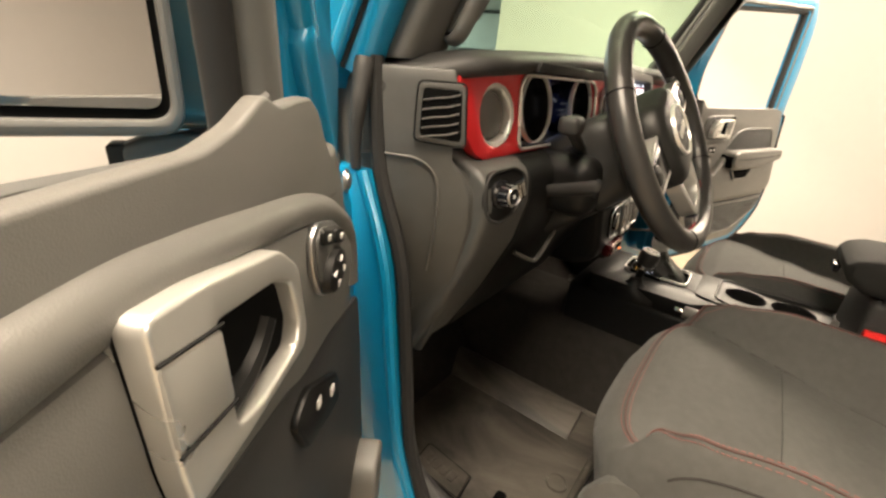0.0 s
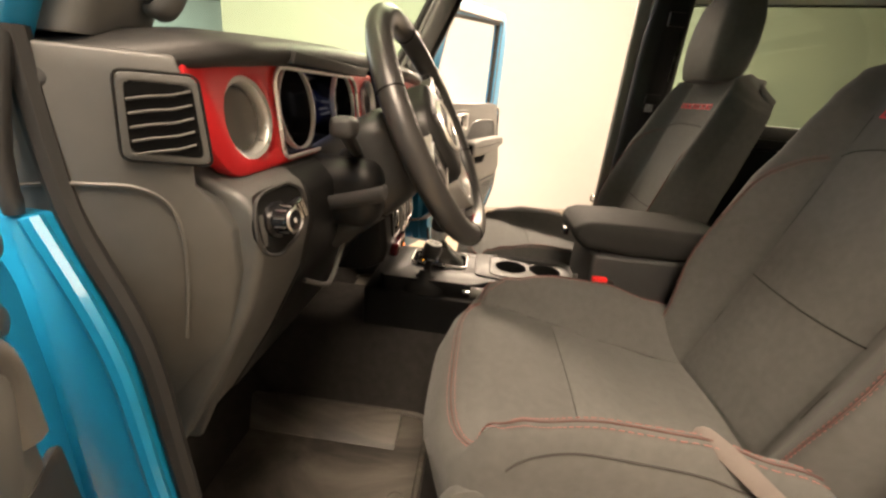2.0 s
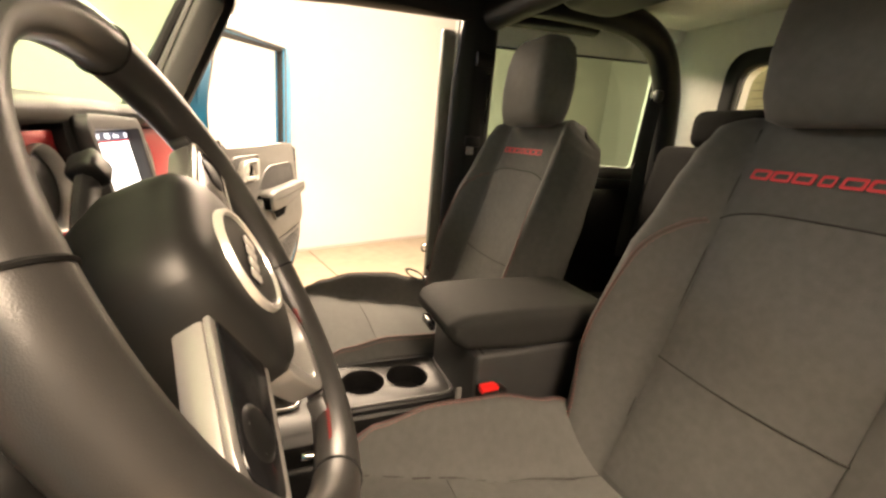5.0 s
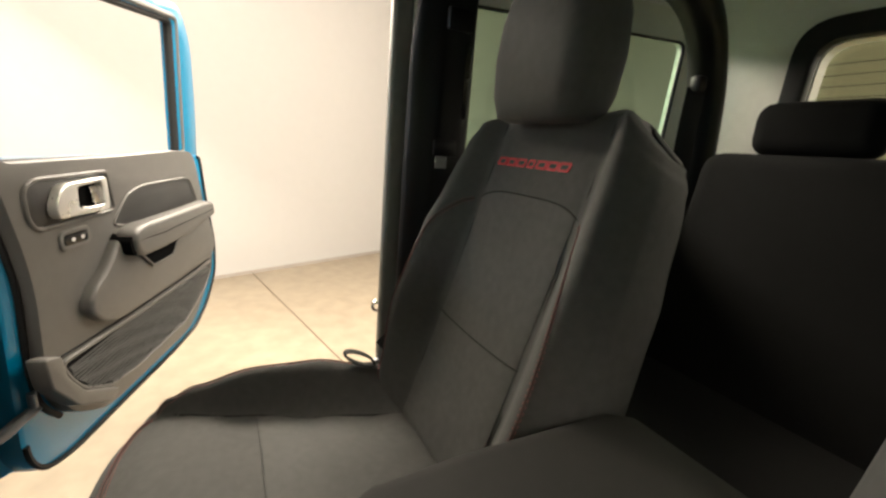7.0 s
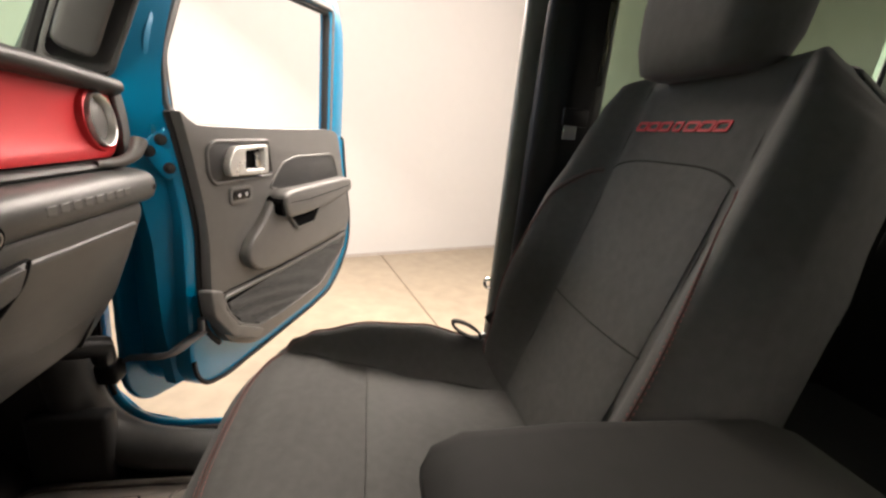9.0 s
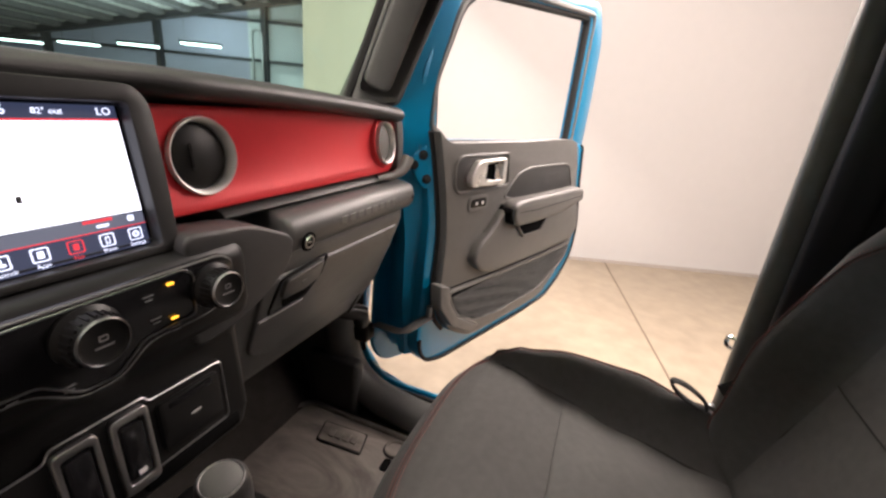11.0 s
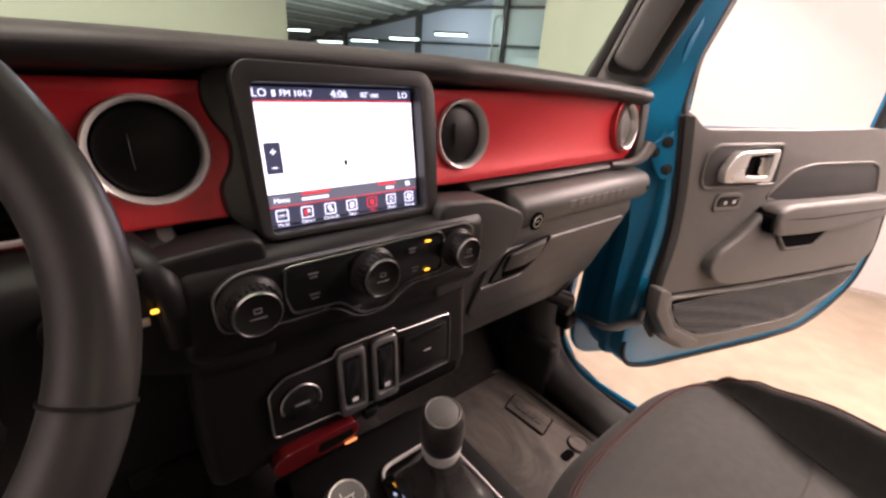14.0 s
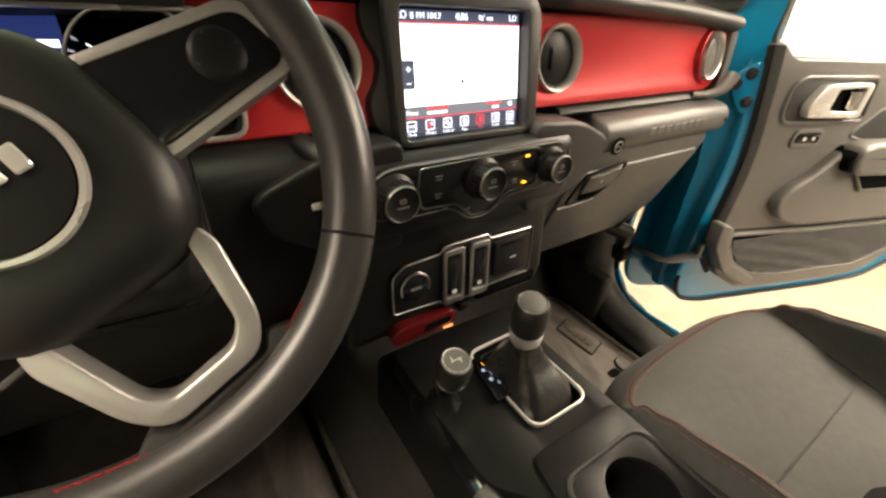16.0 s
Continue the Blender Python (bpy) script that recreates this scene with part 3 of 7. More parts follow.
    part("pillar_flange", span(s * 0.758, s * 0.790, -0.752, -0.80, 0.6, 1.80, 0.010, 3), mat("pale_grey_pillar_seal", (0.20, 0.20, 0.19), 0.55, vary=0.12), car, "pale grey pillar edge seal")
    part("pillar_clip", box(s * 0.664, -0.865, 1.05, 0.012, 0.03, 0.012, 0.003, 2), PILLAR, car, "small grey trim clip")
    part("quarter_panel", span(s * 0.745, s * 0.80, -0.80, -1.86, 0.5, 1.345, 0.01), TEAL, car, "teal rear side panel")
    part("quarter_trim", span(s * 0.66, s * 0.744, -0.92, -1.80, 0.52, 1.30, 0.03), BLACK, car, "black rear side trim")
    hole = rounded([(-0.905, 1.372), (-1.70, 1.378), (-1.73, 1.825), (-0.905, 1.768)], 0.035, 5)
    m = Matrix(((0, 0, s, s * 0.745), (1, 0, 0, 0), (0, 1, 0, 0), (0, 0, 0, 1)))
    part("hardtop_side", plate([(-0.80, 1.30), (-1.86, 1.30), (-1.86, 1.95), (-0.80, 1.90)], (hole,), 0.03, m), HARDTOP, car, "pale hardtop side", smooth=0)
    part("side_window", plate(rounded([(-0.89, 1.355), (-1.72, 1.362), (-1.75, 1.84), (-0.89, 1.785)], 0.04, 5), (), 0.005, Matrix.Translation((s * 0.012, 0, 0)) @ m), GLASS_G, car, "green-tinted fixed side window").visible_shadow = False
    part("window_gasket", tube([Vector((s * 0.752, y, z)) for y, z in hole], 0.007, 6, True), SEAL, car, "black window gasket")
    part("window_ledge", span(s * 0.69, s * 0.745, -0.92, -1.72, 1.335, 1.385, 0.008), PILLAR, car, "grey window ledge")
    # solid dark strip in place of the shade under the ledge
    part("ledge_shade", span(s * 0.684, s * 0.745, -0.92, -1.72, 1.300, 1.334, 0.004), SEAL, car, "dark strip standing for the shade under the ledge")
    bar = smooth_path([(s * 0.60, -1.70, 0.7), (s * 0.605, -1.695, 1.2), (s * 0.605, -1.675, 1.55), (s * 0.60, -1.640, 1.70), (s * 0.585, -1.56, 1.815), (s * 0.565, -1.43, 1.872), (s * 0.55, -1.25, 1.885), (s * 0.55, -0.92, 1.875)], 8)
    part("sport_bar", tube(bar, 0.050, 14), BLACK, car, "black padded sport bar")
    part("roof_corner", tube([(s * 0.735, -0.85, 1.905), (s * 0.735, -1.83, 1.945)], 0.035, 10), HARDTOP, car, "pale rounded roof edge")
part("front_cross_bar", tube([(-0.64, -0.88, 1.835), (0.64, -0.88, 1.835)], 0.045, 12), BLACK, car, "black padded cross bar")
for x in (0.27, -0.27):
    pod = [(z, k) for z, k in ((1.895, 0.9), (1.86, 1.0), (1.838, 0.97), (1.824, 0.86), (1.818, 0.6))]
    part("overhead_speaker", loft([[(x + px * k, -1.06 + py * k, z) for px, py in rect2(-0.17, 0.17, -0.10, 0.10, 0.06, 5)] for z, k in pod]), BLACK, car, "black overhead speaker pod")
part("windscreen_header", span(-0.68, 0.68, -0.06, -0.20, 1.775, 1.84, 0.02), HEADLINER, car, "dark windscreen header")
part("hardtop_roof", prism_x([(-0.80, 1.905), (-1.88, 1.955), (-1.88, 1.985), (-0.80, 1.935)], -0.79, 0.79), HARDTOP, car, "pale hardtop roof lining")
part("front_headliner", prism_x([(-0.16, 1.835), (-0.93, 1.885), (-0.93, 1.915), (-0.16, 1.865)], -0.79, 0.79, 0.006), HEADLINER, car, "dark roof panel")
ws = Matrix(((1, 0, 0, 0), (0, -0.46, 0.888, 0.165), (0, 0.888, 0.46, 1.40), (0, 0, 0, 1)))
part("windscreen", plate(rect2(-0.66, 0.66, 0.0, 0.47, 0.03), (), 0.006, ws), GLASS_G, car, "green-tinted windscreen").visible_shadow = False
part("cowl", span(-0.75, 0.75, 0.17, 0.62, 1.30, 1.40, 0.02), BLACK, car, "black cowl below the windscreen")
part("firewall", span(-0.75, 0.75, 0.60, 0.66, 0.45, 1.35), CARPET, car, "dark carpeted bulkhead")
part("floor_pan", span(-0.745, 0.745, -1.86, 0.62, 0.47, 0.555), CARPET, car, "black carpeted floor")
part("toe_board", prism_x([(0.22, 0.55), (0.60, 0.55), (0.60, 0.95)], -0.70, 0.70), CARPET, car, "black carpeted toe board")
tun = plate(rounded([(-0.18, 0.54), (0.18, 0.54), (0.125, 0.80), (-0.125, 0.80)], 0.04), (), 1.5, Matrix(((1, 0, 0, 0), (0, 0, 1, -1.0), (0, 1, 0, 0), (0, 0, 0, 1))))
part("tunnel", tun, CARPET, car, "black carpeted transmission tunnel")
bh = rounded([(-0.42, 1.40), (0.42, 1.40), (0.405, 1.775), (-0.405, 1.775)], 0.06, 5)
mb = Matrix(((1, 0, 0, 0), (0, 0, -1, -1.80), (0, 1, 0, 0), (0, 0, 0, 1)))
part("tailgate", plate([(-0.79, 0.5), (0.79, 0.5), (0.79, 1.97), (-0.79, 1.97)], (bh,), 0.04, mb), HARDTOP, car, "pale rear wall of the hardtop", smooth=0)
part("rear_window", plate(rect2(-0.43, 0.43, 1.38, 1.79, 0.05), (), 0.005, Matrix.Translation((0, -0.045, 0)) @ mb), GLASS_D, car, "green-tinted rear window with heating wires").visible_shadow = False
fo = rounded([(-0.475, 1.34), (0.475, 1.34), (0.46, 1.832), (-0.46, 1.832)], 0.09, 6)
part("rear_window_frame", plate(fo, (bh,), 0.035, Matrix.Translation((0, 0.037, 0)) @ mb, 0.008, 2), SEAL, car, "black rear window frame")
for k in range(12):
    part("heating_wire", span(-0.415, 0.415, -1.836, -1.834, 1.42 + k * 0.028, 1.4215 + k * 0.028), SEAL, car, smooth=0)


# wheels, bonnet and wings carry the shell
def wheel_at(x, y):
    sd = -1 if x < 0 else 1
    w = part("wheel", lathe([(0.20, -0.115), (0.33, -0.125), (0.385, -0.105), (0.40, -0.06), (0.40, 0.06), (0.385, 0.105), (0.33, 0.125), (0.20, 0.115), (0.20, -0.115)], Matrix.Translation((x, y, 0.40)) @ Matrix.Rotation(radians(90), 4, "Y"), 40), RUBBER, car, "black tyre")
    part("rim", lathe([(0, 0.03), (0.06, 0.035), (0.17, 0.06), (0.205, 0.10), (0.205, -0.10), (0, -0.06)], Matrix.Translation((x, y, 0.40)) @ Matrix.Rotation(radians(90 * sd), 4, "Y"), 32), STEEL, w, "grey wheel rim")


for wx in (-0.80, 0.80):
    for wy in (1.15, -1.32):
        wheel_at(wx, wy)
part("bonnet", span(-0.52, 0.52, 0.62, 1.72, 1.02, 1.17, 0.05, 4), TEAL, car, "teal bonnet")
part("engine_bay", span(-0.60, 0.60, 0.64, 1.68, 0.50, 1.04, 0.02), BLACK, car, "black engine bay")
for s in sides():
    part("wing", prism_x(rounded([(0.55, 0.62), (0.55, 0.86), (0.72, 0.95), (1.45, 0.95), (1.62, 0.86), (1.56, 0.82), (1.42, 0.88), (0.84, 0.88), (0.66, 0.70), (0.64, 0.62)], 0.03, 3), min(s * 0.60, s * 0.92), max(s * 0.60, s * 0.92), 0.01), TEAL, car, "teal front wing")
    part("rear_arch", prism_x(rounded([(-0.90, 0.70), (-1.02, 0.92), (-1.62, 0.92), (-1.76, 0.70), (-1.70, 0.68), (-1.58, 0.86), (-1.06, 0.86), (-0.96, 0.68)], 0.02, 3), min(s * 0.80, s * 0.92), max(s * 0.80, s * 0.92), 0.008), BLACK, car, "black wheel arch")


# ---- the doors ----
def door_frame(P, ang):
    a = radians(ang)
    e = Vector((math.cos(a), math.sin(a), 0))
    n = Vector((e.y, -e.x, 0)) if abs(ang) < 90 else Vector((-e.y, e.x, 0))
    # local x runs along the door, local y up, local z into the cabin
    return Matrix(((e.x, 0, n.x, P[0]), (e.y, 0, n.y, P[1]), (0, 1, 0, 0), (0, 0, 0, 1)))


SHELL_D = rounded([(-0.15, 0.735), (0.06, 0.71), (0.60, 0.70), (0.86, 0.75), (1.0, 0.86), (1.035, 1.0), (1.02, 1.22), (1.0, 1.285), (0.09, 1.285), (0.02, 1.295), (-0.09, 1.295), (-0.108, 1.28), (-0.135, 1.25), (-0.15, 1.15)], 0.02, 4)
SHELL = rounded([(-0.055, 0.765), (-0.02, 0.712), (0.06, 0.690), (0.60, 0.668), (0.80, 0.672), (0.93, 0.725), (1.045, 0.83), (1.05, 0.97), (0.98, 1.15), (0.93, 1.335), (-0.085, 1.345), (-0.05, 1.15)], [0.04, 0.03, 0.04, 0.04, 0.04, 0.06, 0.06, 0.05, 0.04, 0.02, 0.02, 0.04], 4)
SKIN = rounded([(-0.105, 0.735), (-0.055, 0.668), (0.08, 0.645), (0.60, 0.638), (0.84, 0.662), (1.0, 0.79), (1.03, 0.97), (0.96, 1.15), (0.90, 1.33), (-0.095, 1.33)], [0.05, 0.05, 0.04, 0.04, 0.06, 0.06, 0.05, 0.04, 0.02, 0.02], 4)
FRAME = rounded([(-0.10, 1.32), (0.950, 1.30), (0.958, 1.52), (0.945, 1.74), (0.87, 1.842), (0.10, 1.765), (0.02, 1.74), (-0.10, 1.50)], [0, 0, 0.05, 0.06, 0.05, 0.04, 0.05, 0.03], 4)
HOLE = rounded([(-0.030, 1.335), (0.795, 1.335), (0.802, 1.782), (0.10, 1.705), (0.035, 1.655), (-0.045, 1.48)], [0.01, 0.02, 0.03, 0.03, 0.03, 0.03], 4)
TRIMSHAPE = rounded([(-0.070, 1.376), (-0.048, 1.360), (-0.020, 1.348), (0.30, 1.350), (0.66, 1.358), (0.785, 1.352), (0.835, 1.25), (0.88, 1.12), (0.940, 0.96), (0.91, 0.86), (0.70, 0.728), (0.60, 0.722), (0.17, 0.738), (0.04, 0.81), (-0.008, 0.93), (-0.004, 1.10), (-0.018, 1.19), (-0.044, 1.29)], [0.006, 0.02, 0.03, 0.01, 0.01, 0.04, 0.03, 0.05, 0.08, 0.06, 0.05, 0.05, 0.05, 0.05, 0.03, 0.04, 0.03, 0.03], 4)


# the driver's door shows its broad front upright and a dark glass channel
FRAME_D = rounded([(-0.088, 1.29), (1.005, 1.29), (0.965, 1.66), (0.93, 1.80), (0.86, 1.845), (0.20, 1.79), (0.09, 1.75), (-0.082, 1.45)], [0, 0, 0.05, 0.06, 0.06, 0.04, 0.05, 0.03], 4)
HOLE_D = rounded([(-0.03, 1.315), (0.735, 1.315), (0.755, 1.768), (0.21, 1.735), (0.13, 1.70), (-0.026, 1.45)], [0.01, 0.02, 0.03, 0.03, 0.02, 0.03], 4)
TRIM_D = rounded([(0.060, 1.372), (0.085, 1.366), (0.125, 1.366), (0.143, 1.371), (0.165, 1.363), (0.19, 1.357), (0.30, 1.358), (0.74, 1.356), (0.90, 1.362), (0.955, 1.27), (0.985, 1.12), (0.985, 0.95), (0.90, 0.83), (0.62, 0.765), (0.17, 0.752), (0.0, 0.79), (-0.035, 0.95), (-0.025, 1.06), (-0.014, 1.16), (-0.008, 1.235), (0.010, 1.30), (0.035, 1.345)], [0.006, 0.006, 0.006, 0.004, 0.01, 0.02, 0.01, 0.01, 0.04, 0.03, 0.05, 0.08, 0.06, 0.05, 0.05, 0.05, 0.03, 0.02, 0.02, 0.02, 0.02, 0.02], 4)


def car_door(label, P, ang, driver, FRAME=FRAME, HOLE=HOLE, TRIMSHAPE=TRIMSHAPE, SHELL=SHELL):
    M = door_frame(P, ang)

    def T(x, y, z):
        return M @ Vector((x, y, z))

    off = lambda z: M @ Matrix.Translation((0, 0, z))
    d = part("door", plate(SHELL, (), 0.13, off(-0.135), 0.012), TEAL, car, label)
    part("window_frame", plate(FRAME, (HOLE,), 0.045, off(-0.056 if driver else -0.062), 0.010), TEAL, d, "teal painted window frame")
    if not driver:
        part("outer_skin", plate(SKIN, (), 0.018, off(-0.150), 0.007, 3), TEAL, d, "teal outer door skin")
        part("frame_channel", tube([T(x, y, -0.020) for x, y in rounded([(0.815, 1.34), (0.822, 1.795), (0.10, 1.722), (0.022, 1.66), (-0.058, 1.48), (-0.058, 1.37)], 0.03, 4)], 0.010, 8), PILLAR, d, "grey window channel edge")
    part("window_seal", tube([T(x, y, -0.035) for x, y in HOLE], 0.014, 8, True), SEAL, d, "black rubber window seal")
    if not driver:
        part("edge_seal", tube([T(x * 0.985 + 0.008, y * 0.985 + 0.012, -0.004) for x, y in SHELL if y < 1.34 and (x > 0.1 or y < 0.8)], 0.006, 6), SEAL, d, "black rubber edge seal")
    trim = part("trim_panel", plate([(x, min(y, 1.338)) for x, y in TRIMSHAPE] if driver else TRIMSHAPE, (), 0.028, off(-0.004), 0.010, 3), TRIM, d, "dark grey moulded trim panel")
    # net pocket
    net = rounded([(0.030, 0.935), (0.316, 0.922), (0.60, 0.914), (0.905, 0.912), (0.885, 0.865), (0.835, 0.835), (0.633, 0.765), (0.321, 0.772), (0.178, 0.791), (0.088, 0.840), (0.045, 0.895)], 0.02, 3)
    part("map_pocket", plate(net, (), 0.006, off(0.020)), VOID, d, "black pocket behind the net")
    left = [(0.776, 0.30), (0.795, 0.18), (0.84, 0.092), (0.895, 0.05), (0.93, 0.036)]
    right = [(0.776, 0.66), (0.80, 0.73), (0.835, 0.825), (0.868, 0.878), (0.93, 0.898)]
    for k in range(17):
        y = 0.781 + 0.0083 * k
        xa, xb = lerp(left, y)[0] + 0.006, lerp(right, y)[0] - 0.006
        pts = [T(xa + (xb - xa) * q / 12, y + 0.0012 * math.sin(q * 1.9 + k), 0.0275 + 0.0012 * math.sin(q * 2.4 + k * 1.3)) for q in range(13)]
        part("net_cord", tube(pts, 0.0026, 5), DASH, d)
    part("pocket_rim", tube([T(x, y, 0.024) for x, y in net], 0.007, 8, True), TRIM, d, "rounded pocket rim")
    part("rim_seam", tube([T(0.03, 0.948, 0.025), T(0.316, 0.934, 0.025), T(0.62, 0.926, 0.025), T(0.90, 0.925, 0.025)], 0.0025, 5), SEAM, d)
    lip = rounded([(-0.045, 0.985), (0.0, 0.970), (0.010, 0.915), (0.060, 0.852), (0.177, 0.790), (0.145, 0.770), (0.031, 0.835), (-0.035, 0.915)], 0.012, 3)
    part("pocket_lip", plate(lip, (), 0.036, off(0.015), 0.008, 3), TRIM, d, "moulded pocket end")
    # sunk upper panel, armrest, pull cup and the swept bolster below
    scoop = rounded([(0.262, 1.186), (0.339, 1.252), (0.417, 1.268), (0.70, 1.268), (0.745, 1.255), (0.80, 1.174), (0.383, 1.160)], 0.02, 4)
    part("scoop_edge", tube([T(x, y, 0.024) for x, y in scoop], 0.004, 6, True), TRIM, d)
    part("upper_scoop", plate(scoop, (), 0.006, off(0.019), 0.002), DASHTOP, d, "recessed dark upper panel")
    low = rounded([(0.262, 1.170), (0.33, 1.178), (0.60, 1.165), (0.83, 1.15), (0.90, 0.99), (0.86, 0.950), (0.486, 0.950), (0.22, 0.955), (0.150, 0.975), (0.105, 1.02), (0.125, 1.062), (0.185, 1.095)], [0.02, 0.03, 0.03, 0.03, 0.03, 0.03, 0.05, 0.05, 0.03, 0.03, 0.03, 0.03], 4)
    part("lower_bolster", plate(low, (), 0.040, off(0.010), 0.016, 4), TRIM, d, "swept grey bolster")
    arm = rounded([(0.250, 1.172), (0.30, 1.182), (0.70, 1.181), (0.805, 1.176), (0.820, 1.125), (0.58, 1.098), (0.40, 1.096), (0.285, 1.100), (0.252, 1.128)], [0.02, 0.02, 0.03, 0.02, 0.02, 0.02, 0.02, 0.02, 0.02], 4)
    part("armrest", plate(arm, (), 0.052, off(0.030), 0.020, 5), TRIM, d, "padded grey armrest")
    part("arm_seam", tube([T(0.262, 1.148, 0.0805), T(0.40, 1.142, 0.0822), T(0.79, 1.148, 0.0815)], 0.0016, 5), SEAM, d)
    part("arm_end", plate(rounded([(0.240, 1.150), (0.262, 1.168), (0.268, 1.105), (0.246, 1.118)], 0.008, 3), (), 0.05, off(0.022), 0.006), VOID, d, "dark armrest end")
    # the cup is only a flat black sheet, coloured like its shade
    cup = rounded([(0.32, 1.098), (0.55, 1.098), (0.50, 1.048), (0.375, 1.050)], 0.012, 4)
    part("pull_cup_shade", plate(cup, (), 0.004, off(0.0535)), VOID, d, "flat black sheet standing for the pull cup's shade")
    part("cup_edge", tube([T(x, y, 0.056) for x, y in cup], 0.004, 6, True), TRIM, d)
    # hinge bolts, check strap
    for x, y in ((-0.058, 1.304), (-0.104, 1.275), (-0.083, 1.234)) if driver else ():
        part("hinge_bolt", lathe([(0, 0.0045), (0.005, 0.005), (0.0085, 0.0042), (0.009, 0.002), (0.0125, 0.0016), (0.013, 0.0), (0, 0)], M @ Matrix.Translation((x, y, -0.0050)), 20), STEEL, d, "steel hinge bolt")
    if not driver:
        # slanted hinge face with its raised boss
        face = [(0.735, 0.03), (0.90, 0.005), (1.10, -0.002), (1.19, -0.020), (1.29, -0.050), (1.37, -0.078), (1.45, -0.075), (1.52, -0.055), (1.70, 0.012)]
        part("hinge_face", loft([[T(x, y, -0.006), T(x - 0.085, y, -0.048), T(x - 0.085, y, -0.075), T(x + 0.02, y, -0.03)] for y, x in face]), TEAL, d, "slanted teal hinge face")
        bf = M @ Matrix(((0.896, 0, -0.443, -0.084), (0, 1, 0, 1.29), (0.443, 0, 0.896, -0.025), (0, 0, 0, 1)))
        bo = rounded([(-0.032, 0.006), (0.002, 0.046), (0.024, 0.040), (0.032, -0.040), (0.020, -0.060), (0.004, -0.045)], 0.012, 4)
        part("hinge_boss", plate(bo, (), 0.010, bf, 0.005, 3), TEAL, d, "raised teal hinge boss")
        for u, v in ((0.0073, 0.026), (-0.0155, 0.003), (0.020, -0.031)):
            part("hinge_bolt", lathe([(0, 0.006), (0.005, 0.0065), (0.0075, 0.0055), (0.008, 0.003), (0.0115, 0.0026), (0.012, 0.0), (0, 0)], bf @ Matrix.Translation((u, v, 0.010)), 20), SEAL, d, "dark steel hinge bolt")
    return d, M, T, off


pd, PM, PT, poff = car_door("teal passenger door standing wide open with grey trim", (0.82, -0.055), -16.5, False)
# passenger door furniture
part("handle_recess", plate(rounded([(0.004, 1.298), (0.028, 1.312), (0.252, 1.314), (0.272, 1.226), (0.024, 1.224), (0.006, 1.245)], 0.015, 4), (), 0.004, poff(0.0215), 0.001), DASHTOP, pd, "dark handle recess")
part("recess_edge", tube([PT(x, y, 0.0255) for x, y in rounded([(0.0, 1.300), (0.026, 1.316), (0.256, 1.318), (0.278, 1.222), (0.022, 1.220), (0.002, 1.243)], 0.015, 4)], 0.0045, 8, True), TRIM, pd, "raised recess edge")
part("handle_frame", plate(rounded([(0.078, 1.304), (0.226, 1.309), (0.229, 1.232), (0.058, 1.236), (0.052, 1.262)], [0.02, 0.012, 0.012, 0.012, 0.012], 4), (rounded([(0.120, 1.295), (0.205, 1.300), (0.207, 1.247), (0.120, 1.249)], 0.008, 4),), 0.020, poff(0.024), 0.006, 3), SILVER, pd, "satin silver handle frame")
# no real hollow: a thin black sheet paints its shade
part("handle_shade", plate(rounded([(0.115, 1.300), (0.21, 1.304), (0.212, 1.243), (0.115, 1.245)], 0.008, 4), (), 0.003, poff(0.0255)), VOID, pd, "black sheet standing for the shaded hollow behind the handle")
part("handle_lever", plate(rounded([(0.170, 1.290), (0.203, 1.292), (0.205, 1.252), (0.180, 1.252)], 0.006, 3), (), 0.012, poff(0.029), 0.003), CHROME, pd, "silver release lever")
part("lock_switch", plate(rect2(0.084, 0.160, 1.172, 1.196, 0.010), (), 0.008, poff(0.022), 0.003), GLOSS, pd, "black door lock switch")
part("lock_switch_ring", plate(rect2(0.074, 0.170, 1.162, 1.206, 0.017), (rect2(0.084, 0.160, 1.172, 1.196, 0.010),), 0.007, poff(0.022), 0.003), TRIM, pd, "raised switch surround")
for x in (0.105, 0.135):
    part("lock_icon", plate(rect2(x, x + 0.010, 1.180, 1.188, 0.002), (), 0.0008, poff(0.030)), ICON, pd, smooth=0)
part("trim_gasket", tube(smooth_path([PT(-0.073, 1.372, -0.004), PT(-0.049, 1.29, -0.004), PT(-0.024, 1.19, -0.004), PT(-0.010, 1.10, -0.004), PT(-0.013, 0.955, -0.004), PT(0.004, 0.86, -0.004), PT(0.05, 0.80, -0.004)], 5), 0.007, 8), SEAL, pd, "black rubber gasket along the trim")
part("check_strap", tube(smooth_path([PT(-0.022, 0.868, 0.004), PT(-0.06, 0.864, 0.002), PT(-0.12, 0.855, -0.01), (0.765, 0.095, 0.815), (0.745, 0.125, 0.80)], 5), 0.016, 8, flat=0.006, up=(0, 0, 1)), PILLAR, pd, "dark door check strap")
part("strap_bolt", lathe([(0, 0), (0.008, 0), (0.008, 0.035), (0, 0.035)], Matrix.Translation(PT(-0.026, 0.868, 0.006)), 12), STEEL, pd, "steel strap bolt")
part("strap_bracket", box(0.745, 0.135, 0.795, 0.05, 0.07, 0.05, 0.010, 3), BLACK, pd, "black strap bracket")
part("door_latch", plate(rect2(1.03, 1.042, 0.965, 0.995, 0.003), (), 0.03, poff(-0.06)), STEEL, pd, "steel latch bump")

dd, DM, DT, doff = car_door("teal driver's door standing open with grey trim", (-0.935, -0.023), -144, True, FRAME_D, HOLE_D, TRIM_D, SHELL_D)
